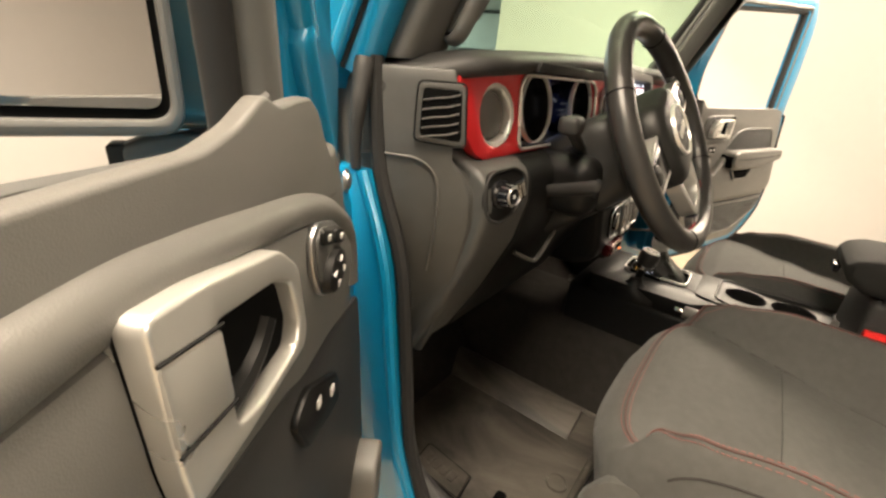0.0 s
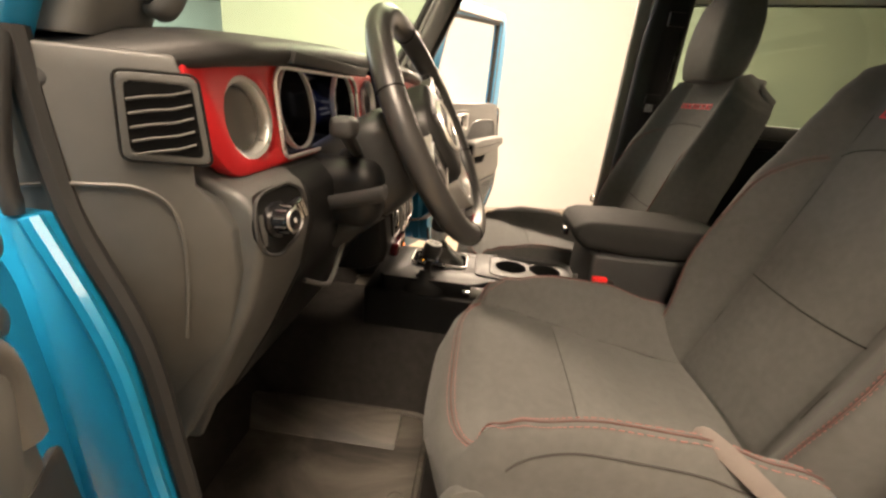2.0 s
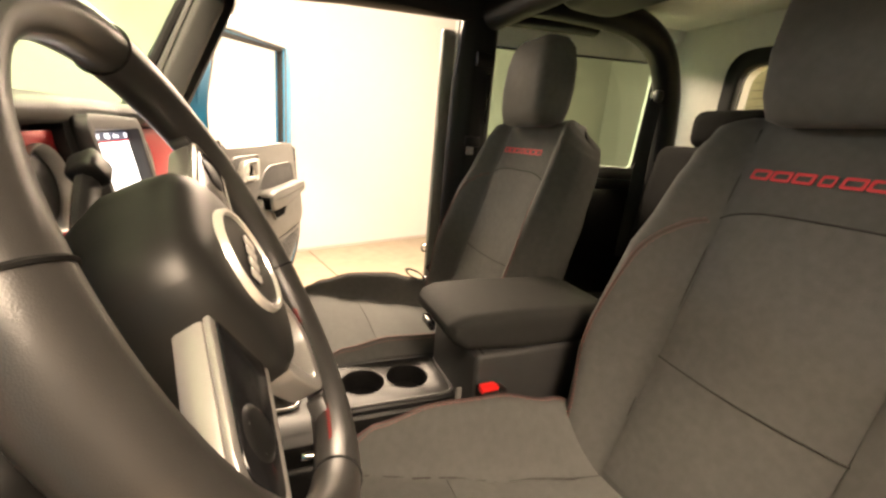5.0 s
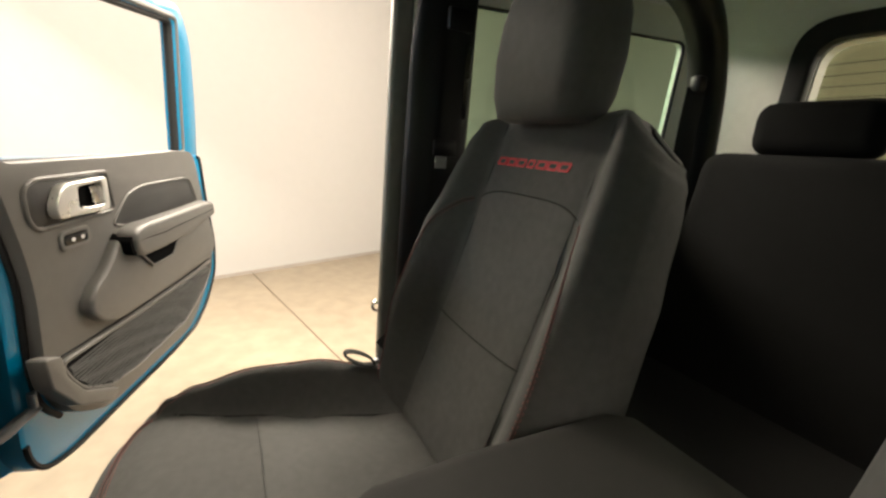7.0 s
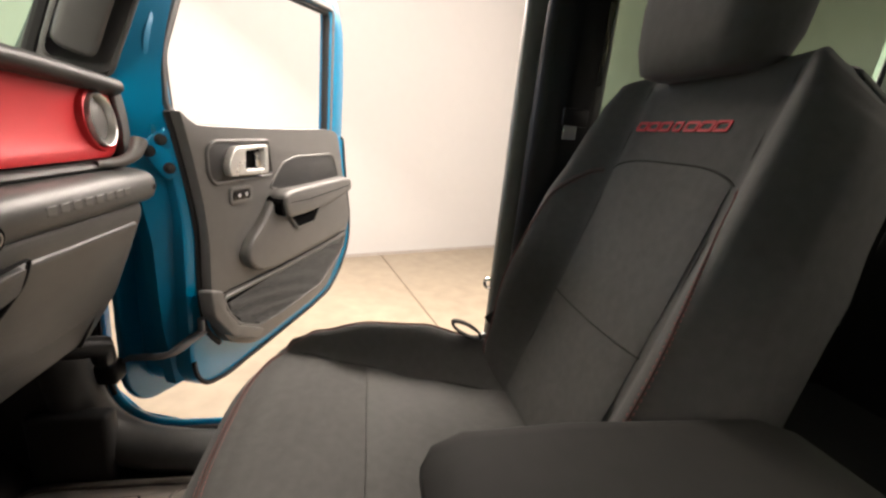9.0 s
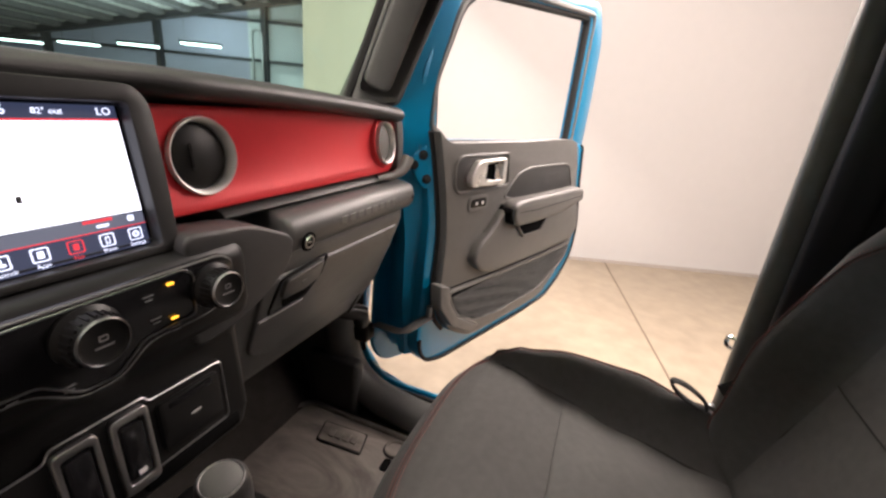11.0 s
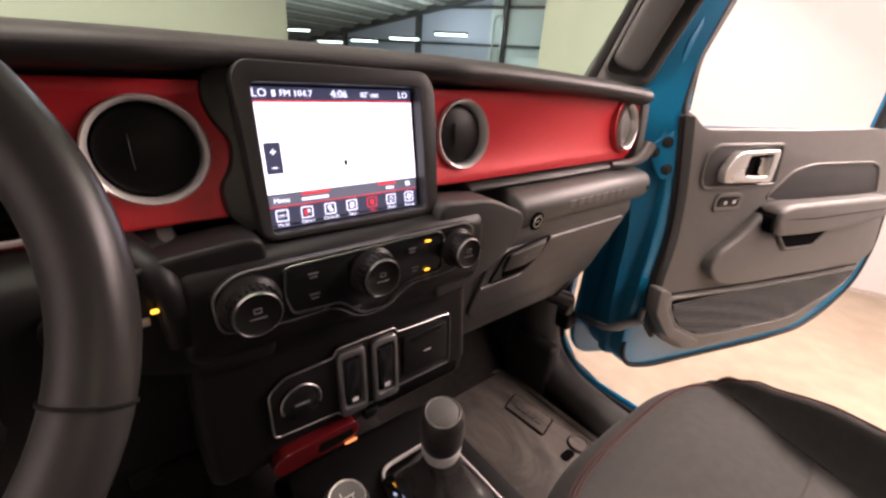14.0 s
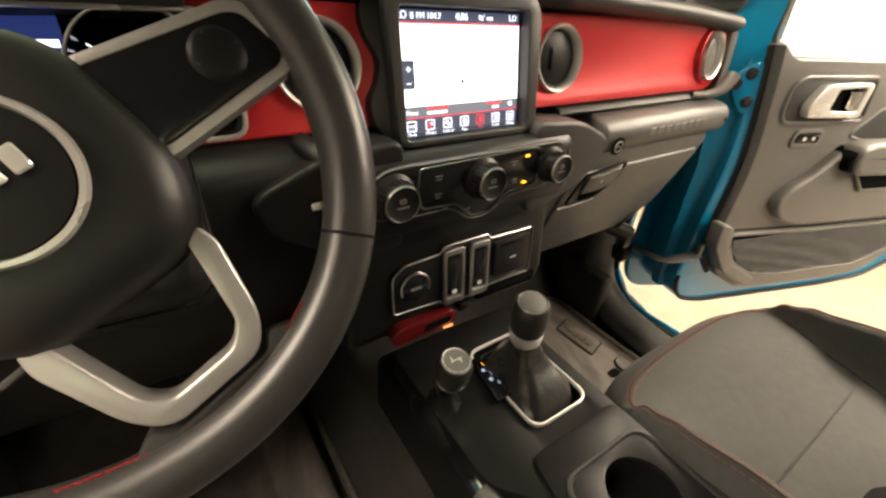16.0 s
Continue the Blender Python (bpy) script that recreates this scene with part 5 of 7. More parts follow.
part("ledge_screw", lathe([(0, 0.001), (0.004, 0.001), (0.005, 0.0), (0, 0)], facing((0.638, -0.0495, 1.238), (0, -1, 0)), 16), SEAM, dash, "small dark screw cap")
for k in range(8):
    part("ledge_mark", box(0.385 + 0.024 * k, -0.0480, 1.240, 0.018, 0.0024, 0.012, 0.001, 1), TRIM, dash, "raised embossed bar")
gb = [(0.20, 1.216), (-0.026, 1.216), (-0.030, 1.19), (-0.005, 1.12), (0.03, 1.03), (0.085, 0.935), (0.12, 0.915), (0.20, 0.92)]
part("glove_box_surround", prism_x(gb, 0.145, 0.638, 0.012, 3), DASH, dash, "dark grey lower dash")


gf = Matrix(((1, 0, 0, 0.0), (0, 0.351 * -1, -0.936, -0.030), (0, 0.936, -0.351, 1.19), (0, 0, 0, 1)))
glove = part("glove_box_door", plate(rounded([(0.225, -0.012), (0.620, -0.012), (0.605, -0.15), (0.58, -0.185), (0.27, -0.185), (0.235, -0.16)], 0.02, 4), (), 0.010, gf @ Matrix.Translation((0, 0, -0.004)), 0.005, 3), DASH, dash, "dark grey glove box door")
part("latch_plate", plate(rounded([(0.266, -0.020), (0.350, -0.008), (0.350, -0.046), (0.320, -0.056), (0.268, -0.056)], 0.008, 4), (), 0.008, gf @ Matrix.Translation((0, 0, 0.004)), 0.002), DASH, glove, "glove box latch paddle")
part("latch_frame", tube([gf @ Vector((x, y, 0.0068)) for x, y in rounded([(0.258, -0.014), (0.358, 0.000), (0.358, -0.040), (0.328, -0.080), (0.250, -0.082)], 0.010, 4)], 0.0024, 6, True), SEAM, glove, "dark gap round the latch")
part("latch_mark", box(0.308, -0.034, 0.0125, 0.012, 0.004, 0.0008, 0, 1, gf), ICONDIM, glove, smooth=0)
# notch and its shadow are one flat black sheet
part("latch_shade", plate(rounded([(0.275, -0.060), (0.318, -0.060), (0.350, -0.048), (0.326, -0.076), (0.280, -0.078)], 0.005, 4), (), 0.002, gf @ Matrix.Translation((0, 0, 0.006))), VOID, glove, "black sheet for the shaded notch under the latch")
part("pull_edge", tube([gf @ Vector((0.235, -0.088, 0.0065)), gf @ Vector((0.330, -0.086, 0.0065))], 0.003, 6), TRIM, glove, "pale pull edge")
km = facing((0.295, -0.0485, 1.226), (0, -1, -0.1)) @ Matrix.Scale(1.35, 4)
kh = part("lock_barrel", lathe([(0.0055, 0.001), (0.0060, 0.003), (0.0070, 0.003), (0.0078, 0), (0.005, 0)], km, 24), STEEL, dash, "small round silver lock in a dark recess")
part("lock_face", lathe([(0, 0.002), (0.0058, 0.002), (0.0072, 0.0018), (0.0108, 0.0016), (0.0112, 0), (0, 0)], km, 24), VOID, kh)
part("key_slot", box(0, 0, 0.0018, 0.005, 0.0012, 0.001, 0, 1, km), STEEL, kh, smooth=0)
part("duct_end", tube([(0.60, 0.12, 0.93), (0.665, 0.085, 0.90), (0.69, 0.10, 0.86)], 0.022, 10), BLACK, dash, "black duct under the dash")

# ---- centre stack ----
stack_profile = [(0.12, 1.275), (0.0, 1.268), (-0.045, 1.266), (-0.062, 1.258), (-0.066, 1.185), (-0.045, 1.160), (-0.040, 1.14), (-0.052, 1.035), (-0.045, 1.00), (0.0, 0.975), (0.12, 0.97)]
part("centre_fascia", prism_x(stack_profile, -0.178, 0.172, 0.014, 4), BLACK, dash, "black centre stack")
SM = Matrix(((1, 0, 0, 0), (0, 0.185, -0.983, -0.0105), (0, 0.983, 0.185, 1.337), (0, 0, 0, 1)))
BEZEL = mat("moulded_black_bezel", (0.016, 0.016, 0.016), 0.38, vary=0.15, rough_vary=0.08, spec=0.4)
SM = SM @ Matrix.Translation((0.001, 0, 0))
scr = part("screen_bezel", plate(rounded([(-0.099, -0.072), (0.098, -0.074), (0.107, -0.060), (0.110, 0.0), (0.111, 0.066), (0.100, 0.085), (-0.095, 0.087), (-0.104, 0.074), (-0.101, 0.0)], [0.016, 0.012, 0.01, 0.01, 0.016, 0.02, 0.02, 0.014, 0.01], 5), (rect2(-0.0885, 0.0905, -0.0655, 0.0690, 0.006),), 0.034, SM @ Matrix.Translation((0, 0, -0.018)), 0.006, 4), BEZEL, dash, "thick rounded black screen bezel")
part("bezel_wing", plate(rounded([(-0.104, -0.062), (0.108, -0.062), (0.116, -0.02), (0.108, 0.012), (0.115, 0.04), (0.112, 0.070), (0.096, 0.082), (-0.092, 0.084), (-0.122, 0.078), (-0.125, 0.056), (-0.120, 0.040), (-0.106, 0.020), (-0.111, -0.004), (-0.122, -0.018), (-0.120, -0.045)], 0.010, 4), (rect2(-0.0885, 0.0905, -0.060, 0.0690, 0.004),), 0.030, SM @ Matrix.Translation((0, 0, -0.030)), 0.006, 3), BEZEL, scr, "stepped black wing behind the bezel")
part("screen_glass", plate(rect2(-0.10, 0.10, -0.075, 0.078, 0.006), (), 0.004, SM @ Matrix.Translation((0, 0, -0.006))), GLOSS, scr, "black screen glass")


def screen_bar(x0, x1, y0, y1, material, lift=0.0005, name="screen_area"):
    return part(name, plate([(x0, y0), (x1, y0), (x1, y1), (x0, y1)], (), 0.0004, SM @ Matrix.Translation((0, 0, lift - 0.002))), material, scr, smooth=0)


STRIP = glow("lit_grey_strip", (0.16, 0.17, 0.20), 0.8)
screen_bar(-0.086, 0.088, -0.0305, 0.0535, SCREEN, name="map_area")
screen_bar(-0.086, 0.088, 0.0555, 0.067, SCREENBAR, name="status_bar")
screen_bar(-0.086, 0.088, 0.0535, 0.0553, REDGLOW, 0.0008, name="red_line")
screen_bar(-0.086, 0.088, -0.0425, -0.0310, STRIP, name="road_strip")
screen_bar(-0.086, 0.088, -0.064, -0.0425, SCREENBAR, name="menu_bar")
screen_bar(-0.086, 0.088, -0.0434, -0.0424, REDGLOW, 0.0012, name="red_line")
screen_bar(-0.0815, -0.0660, -0.0115, 0.0178, SCREENBAR, 0.0012, name="zoom_key")
for y0, y1 in ((0.0085, 0.0098), (-0.0062, -0.0050)):
    screen_bar(-0.0765, -0.0710, y0, y1, TEXTGLOW, 0.0018, name="zoom_mark")
screen_bar(-0.0744, -0.0731, 0.0065, 0.0118, TEXTGLOW, 0.0020, name="zoom_mark")
screen_bar(-0.002, 0.0015, -0.009, -0.0035, mat("dark_marker", (0.05, 0.05, 0.05), 0.6), 0.0012, name="map_marker")


def screen_text(t, x, y, size, material=None):
    words(t, size, SM @ Matrix.Translation((x, y, -0.0002)), material or TEXTGLOW, scr, "screen_text")


screen_text("LO", -0.078, 0.0613, 0.0105)
screen_text("FM 104.7", -0.044, 0.0612, 0.0085)
screen_bar(-0.0665, -0.0635, 0.0585, 0.0640, TEXTGLOW, 0.0012, name="signal_mark")
screen_text("4:06", 0.000, 0.0613, 0.0105)
screen_text("82\u00b0 out", 0.035, 0.0610, 0.0070)
screen_text("LO", 0.077, 0.0613, 0.0095)
screen_text("Menu", -0.072, -0.0370, 0.0070)
for x0, x1 in ((-0.052, -0.022), (0.036, 0.060)):
    screen_bar(x0, x1, -0.0345, -0.0318, REDGLOW, 0.0012, name="road_name_bar")
for x0, x1 in ((-0.052, -0.024), (0.046, 0.056)):
    screen_bar(x0, x1, -0.0395, -0.0370, TEXTGLOW, 0.0012, name="road_name_bar")
screen_bar(0.0730, 0.0785, -0.0385, -0.0335, TEXTGLOW, 0.0012, name="grid_mark")
for k, t in enumerate(("Media", "Climate", "Controls", "Apps", "Nav", "Phone", "Settings")):
    x = -0.0735 + k * 0.0250
    m_ = REDGLOW if t == "Nav" else TEXTGLOW
    screen_text(t, x, -0.0608, 0.0046, m_)
    bt = rect2(x - 0.0062, x + 0.0062, -0.0575, -0.0458, 0.002)
    part("menu_icon", plate(bt, (rect2(x - 0.0052, x + 0.0052, -0.0565, -0.0468, 0.0015),), 0.0004, SM @ Matrix.Translation((0, 0, -0.001))), m_, scr, smooth=0)
    if t == "Media":
        screen_text("104.7", x, -0.0518, 0.0038)
    elif t == "Climate":
        screen_bar(x - 0.0030, x + 0.0005, -0.0545, -0.0490, REDGLOW, 0.0014, name="menu_glyph")
        screen_bar(x + 0.0005, x + 0.0030, -0.0520, -0.0490, TEXTGLOW, 0.0014, name="menu_glyph")
    elif t == "Controls":
        screen_bar(x - 0.0030, x + 0.0010, -0.0515, -0.0485, TEXTGLOW, 0.0014, name="menu_glyph")
        screen_bar(x - 0.0010, x + 0.0030, -0.0545, -0.0522, TEXTGLOW, 0.0014, name="menu_glyph")
    elif t == "Phone":
        part("menu_glyph", plate(rect2(x - 0.0018, x + 0.0018, -0.0550, -0.0485, 0.0006), (rect2(x - 0.0011, x + 0.0011, -0.0540, -0.0495, 0.0003),), 0.0004, SM @ Matrix.Translation((0, 0, -0.0006))), m_, scr, smooth=0)
    elif t == "Settings":
        part("menu_glyph", plate(circle2(x, -0.0517, 0.0032, 14), (circle2(x, -0.0517, 0.0014, 10),), 0.0004, SM @ Matrix.Translation((0, 0, -0.0006))), m_, scr, smooth=0)
    else:
        screen_bar(x - 0.0022, x + 0.0022, -0.0545, -0.0488, m_, 0.0014, name="menu_glyph")

# climate panel
HM = Matrix(((1, 0, 0, 0), (0, 0.02, -1.0, -0.066), (0, 1.0, 0.02, 1.228), (0, 0, 0, 1)))
hv = part("climate_panel", plate(rounded([(-0.152, -0.024), (-0.10, -0.030), (-0.045, -0.030), (-0.016, -0.052), (0.016, -0.052), (0.045, -0.030), (0.10, -0.030), (0.140, -0.022), (0.144, 0.024), (0.130, 0.034), (-0.135, 0.034), (-0.155, 0.018)], 0.012, 4), (), 0.008, HM @ Matrix.Translation((0, 0, -0.003)), 0.003), GLOSS, dash, "gloss black climate control panel")
line = rounded([(-0.092, 0.028), (0.085, 0.030), (0.094, 0.022), (0.092, -0.020), (0.040, -0.023), (0.014, -0.045), (-0.014, -0.045), (-0.040, -0.023), (-0.088, -0.021), (-0.094, 0.0)], 0.006, 3)
part("panel_trim_line", tube([HM @ Vector((x, y, 0.006)) for x, y in line], 0.0011, 6, True), DARKSTEEL, hv, "thin steel trim line")
part("panel_rim", tube([HM @ Vector((x, y, 0.004)) for x, y in rounded([(-0.150, -0.022), (-0.10, -0.028), (-0.045, -0.028), (-0.016, -0.050), (0.016, -0.050), (0.045, -0.028), (0.10, -0.028), (0.138, -0.020), (0.142, 0.022), (0.128, 0.032), (-0.133, 0.032), (-0.153, 0.016)], 0.012, 4)], 0.0014, 6, True), PILLAR, hv, "raised grey panel rim")
for x, y, r in ((-0.124, 0.002, 0.0250), (-0.003, 0.003, 0.0245), (0.114, 0.003, 0.0225)):
    km_ = HM @ Matrix.Translation((x, y, 0.003))
    kn = part("rotary_knob", lathe([(0, 0.0245), (r * 0.66, 0.0245), (r * 0.76, 0.026), (r * 0.82, 0.024), (r * 0.88, 0.010), (r * 1.06, 0.006), (r * 1.06, 0.0), (0, 0)], km_, 36), BLACK, hv, "ribbed black rotary knob")
    # left and centre rings are darker steel, dimmed in colour for that side's shade
    part("knob_ring", lathe([(r * 0.765, 0.0258), (r * 0.785, 0.0266), (r * 0.830, 0.0248), (r * 0.81, 0.023)], km_, 36), DARKSTEEL if x < 0.1 else STEEL, kn, "thin steel knob ring")
    for k in range(24):
        part("knob_rib", box(r * 0.88, 0, 0.014, 0.0018, 0.0020, 0.014, 0, 1, km_ @ Matrix.Rotation(k * math.pi / 12, 4, "Z")), BLACK, kn, smooth=0)
    part("knob_icon", merge(plate(rect2(-0.007, 0.007, -0.0045, -0.0030), (), 0.0006, km_ @ Matrix.Translation((0, 0, 0.0246))), plate(rect2(-0.0035, 0.0035, 0.001, 0.006, 0.001), (rect2(-0.0024, 0.0024, 0.002, 0.005),), 0.0006, km_ @ Matrix.Translation((0, 0, 0.0246)))), ICONDIM, kn, "dim printed icon", smooth=0)
for x, y in ((-0.066, 0.014), (-0.066, -0.008), (0.048, 0.014), (0.052, -0.010), (-0.055, -0.024), (-0.022, -0.036), (0.070, -0.026)):
    part("button_icon", merge(plate(rect2(-0.005, 0.005, 0.001, 0.0025), (), 0.0006, HM @ Matrix.Translation((x, y, 0.0055))), plate(rect2(-0.0035, 0.0035, -0.003, -0.0015), (), 0.0006, HM @ Matrix.Translation((x, y, 0.0055)))), ICONDIM, hv, "dim printed icon", smooth=0)
for y in (0.021, -0.0145):
    part("amber_led", plate(rect2(0.0655, 0.0725, y - 0.001, y + 0.001, 0.0008), (), 0.001, HM @ Matrix.Translation((0, 0, 0.006))), AMBER, hv, "lit amber light", smooth=0)
# the fascia spreads into a wing on either side of the climate panel
for sg in (-1, 1):
    wing = [(sg * x, z) for x, z in ((0.10, 1.284), (0.190, 1.276), (0.250, 1.250), (0.262, 1.238), (0.252, 1.205), (0.200, 1.172), (0.150, 1.155), (0.10, 1.15))]
    wing = rounded(wing if sg > 0 else wing[::-1], 0.018, 5)
    # left wing takes the blacker plastic, shade put into its colour
    part("fascia_wing", plate(wing, (), 0.050, Matrix(((1, 0, 0, 0), (0, 0, -1, -0.004), (0, 1, 0, 0), (0, 0, 0, 1))), 0.014, 4), DASHTOP if sg > 0 else BLACK, dash, "black fascia wing")
part("stack_shoulder", tube(smooth_path([(-0.20, -0.01, 1.280), (-0.188, -0.040, 1.270), (-0.180, -0.054, 1.25), (-0.176, -0.052, 1.20)], 5), 0.012, 10), BLACK, dash, "rounded stack shoulder")

# switch panel below
WM = Matrix(((1, 0, 0, 0), (0, 0.10, -0.995, -0.0445), (0, 0.995, 0.10, 1.095), (0, 0, 0, 1)))
wo = rounded([(-0.116, -0.050), (-0.040, -0.054), (-0.036, -0.062), (0.040, -0.064), (0.044, -0.056), (0.135, -0.056), (0.135, 0.024), (0.048, 0.026), (0.044, 0.034), (-0.036, 0.034), (-0.040, 0.024), (-0.098, 0.022), (-0.116, 0.008)], 0.007, 4)
wp = part("switch_panel", plate(wo, (), 0.008, WM @ Matrix.Translation((0, 0, -0.002)), 0.003), BLACK, dash, "black switch and socket panel")
part("panel_edge", tube([WM @ Vector((x * 0.985, y * 0.97 - 0.0005, 0.0062)) for x, y in wo], 0.0012, 6, True), STEEL, wp, "fine steel panel edge")
soc = part("power_socket", lathe([(0, 0.006), (0.017, 0.006), (0.021, 0.004), (0.0225, 0.0), (0, 0)], WM @ Matrix.Translation((-0.082, -0.014, 0.006)), 32), GLOSS, wp, "round capped power socket")
part("socket_ring", tube([WM @ Vector((-0.082 + 0.0218 * math.cos(a), -0.014 + 0.0218 * math.sin(a), 0.0105)) for a in [radians(-20 + 11 * k) for k in range(21)]], 0.0012, 6), STEEL, soc, "open steel socket ring")
part("socket_mark", box(-0.082, -0.014, 0.0124, 0.016, 0.003, 0.0008, 0, 1, WM), ICONDIM, soc, smooth=0)
for x in (-0.020, 0.025):
    dy = -0.012
    rk = part("rocker_switch", plate(rect2(x - 0.011, x + 0.011, -0.034, 0.028, 0.004), (), 0.008, WM @ Matrix.Translation((0, dy, 0.005)), 0.003), GLOSS, wp, "tall black rocker switch")
    part("switch_frame", plate(rect2(x - 0.0175, x + 0.0175, -0.048, 0.040, 0.007), (rect2(x - 0.0125, x + 0.0125, -0.037, 0.031, 0.004),), 0.008, WM @ Matrix.Translation((0, dy, 0.005)), 0.003, 3), STEEL, wp, "satin steel switch frame")
    part("switch_icon", plate(rect2(x - 0.004, x + 0.004, -0.030, -0.024, 0.001), (), 0.0006, WM @ Matrix.Translation((0, dy, 0.0135))), ICON, rk, "pale printed icon", smooth=0)
us = part("usb_door", plate(rect2(0.052, 0.124, -0.042, 0.016, 0.006), (), 0.008, WM @ Matrix.Translation((0, 0, 0.004)), 0.003), BLACK, wp, "square black socket cover")
part("cover_lip", plate(rect2(0.062, 0.114, 0.006, 0.0125, 0.002), (), 0.003, WM @ Matrix.Translation((0, 0, 0.010)), 0.001), GLOSS, us)
part("cover_mark", plate(rect2(0.084, 0.096, -0.016, -0.014), (), 0.0006, WM @ Matrix.Translation((0, 0, 0.0118))), ICON, us, smooth=0)
REDPLASTIC = mat("glossy_red_plastic", (0.075, 0.006, 0.007), 0.14)
part("red_switch_bar", plate(rounded([(-0.118, 0.996), (-0.022, 0.998), (-0.016, 1.010), (-0.020, 1.028), (-0.112, 1.026), (-0.124, 1.014)], 0.010, 4), (), 0.018, Matrix(((1, 0, 0, 0), (0, 0, -1, -0.048), (0, 1, 0, 0), (0, 0, 0, 1))), 0.006, 4), REDPLASTIC, dash, "glossy red switch bar")
# recess shade painted as a thin black sheet on the bar's front
part("bar_shade", plate(rounded([(-0.072, 1.006), (-0.028, 1.007), (-0.026, 1.019), (-0.068, 1.019)], 0.004, 3), (), 0.001, Matrix(((1, 0, 0, 0), (0, 0, -1, -0.0660), (0, 1, 0, 0), (0, 0, 0, 1)))), VOID, dash, "black sheet standing for the shaded recess in the red bar")
part("bar_lamp", box(-0.030, -0.0672, 1.0000, 0.016, 0.003, 0.0025, 0.001, 2), glow("orange_lamp", (1.0, 0.3, 0.08), 1.4), dash, "small orange lamp")
part("bar_button", box(0.004, -0.0540, 1.018, 0.020, 0.012, 0.016, 0.003, 2), GLOSS, dash, "small black push button")
# solid black block in place of an open, shaded slot
part("slot_shade", box(0.09, -0.046, 1.025, 0.12, 0.02, 0.02, 0.004, 2), VOID, dash, "black block standing for the shade in a storage slot")
part("side_lamp", box(-0.191, -0.062, 1.240, 0.0055, 0.004, 0.003, 0.001, 1), AMBER, dash, "small amber tell-tale")
part("side_icon", box(-0.201, -0.053, 1.228, 0.012, 0.004, 0.008, 0.001, 1), ICON, dash, "pale printed switch")

# ---- steering wheel and column ----
WN = Vector((-0.0586, -0.8824, 0.4669)).normalized()
WC = Vector((-0.3863, -0.1649, 1.3276))
SW = facing(WC, WN) @ Matrix.Rotation(radians(28), 4, "Z")  # turned a little to the left
R, TR = 0.171, 0.0177
wheel = thing("steering_wheel", "black leather steering wheel with silver spokes", "steering wheel", tuple(WC))
ring = [SW @ Vector((R * math.cos(a), R * math.sin(a), 0.0)) for a in [2 * math.pi * k / 96 for k in range(96)]]
part("rim", tube(ring, TR, 16, True), LEATHER, wheel, "black leather rim")
for deg in (42, 132, -47, -133):
    a = radians(deg)
    c = Vector((R * math.cos(a), R * math.sin(a), 0))
    t = Vector((-math.sin(a), math.cos(a), 0))
    pts = []
    r_ = Vector((math.cos(a), math.sin(a), 0))
    for k in range(20):
        b = 2 * math.pi * k / 20
        pts.append(SW @ (c + r_ * ((TR + 0.0003) * math.cos(b)) + Vector((0, 0, (TR + 0.0003) * math.sin(b)))))
    part("rim_seam", tube(pts, 0.0011, 5, True), SEAM, wheel, "fine leather seam")
for side in (-1, 1):
    for k in range(9 if side > 0 else 20):
        a = radians(-90 + side * (18 + k * 0.8))
        b = a + radians(0.8)
        r0 = R - TR * 0.985
        z0, z1 = (0.0015, 0.0045) if k % 2 else (0.0045, 0.0015)
        part("rim_stitch", tube([SW @ Vector((r0 * math.cos(a), r0 * math.sin(a), z0)), SW @ Vector((r0 * math.cos(b), r0 * math.sin(b), z1))], 0.0007, 4), STITCHRED, wheel)
hub_rings = []
for z, f in ((-0.060, 0.86), (-0.035, 1.0), (-0.01, 1.0), (0.006, 0.97), (0.014, 0.88), (0.0185, 0.74), (0.0200, 0.5)):
    hub_rings.append([SW @ Vector((x * f, y * f, z)) for x, y in rounded([(-0.066, 0.040), (-0.042, 0.066), (0.042, 0.066), (0.066, 0.040), (0.074, -0.035), (0.048, -0.078), (-0.048, -0.078), (-0.074, -0.035)], 0.03, 4)])
part("airbag_cover", loft(hub_rings), COVER, wheel, "smooth black airbag cover")
part("emblem_ring", lathe([(0.0350, 0.020), (0.0362, 0.0240), (0.0388, 0.0240), (0.0403, 0.0185)], SW, 48), SILVER, wheel, "round silver emblem ring")
part("emblem_disc", lathe([(0, 0.0225), (0.0345, 0.0220), (0.0355, 0.016), (0, 0.016)], SW, 36), BLACK, wheel, "black emblem disc")
for k in range(4):
    part("emblem_mark", box(-0.017 + 0.0115 * k, 0, 0.0232, 0.008, 0.013, 0.002, 0.001, 1, SW), SILVER, wheel, "raised silver emblem bar")
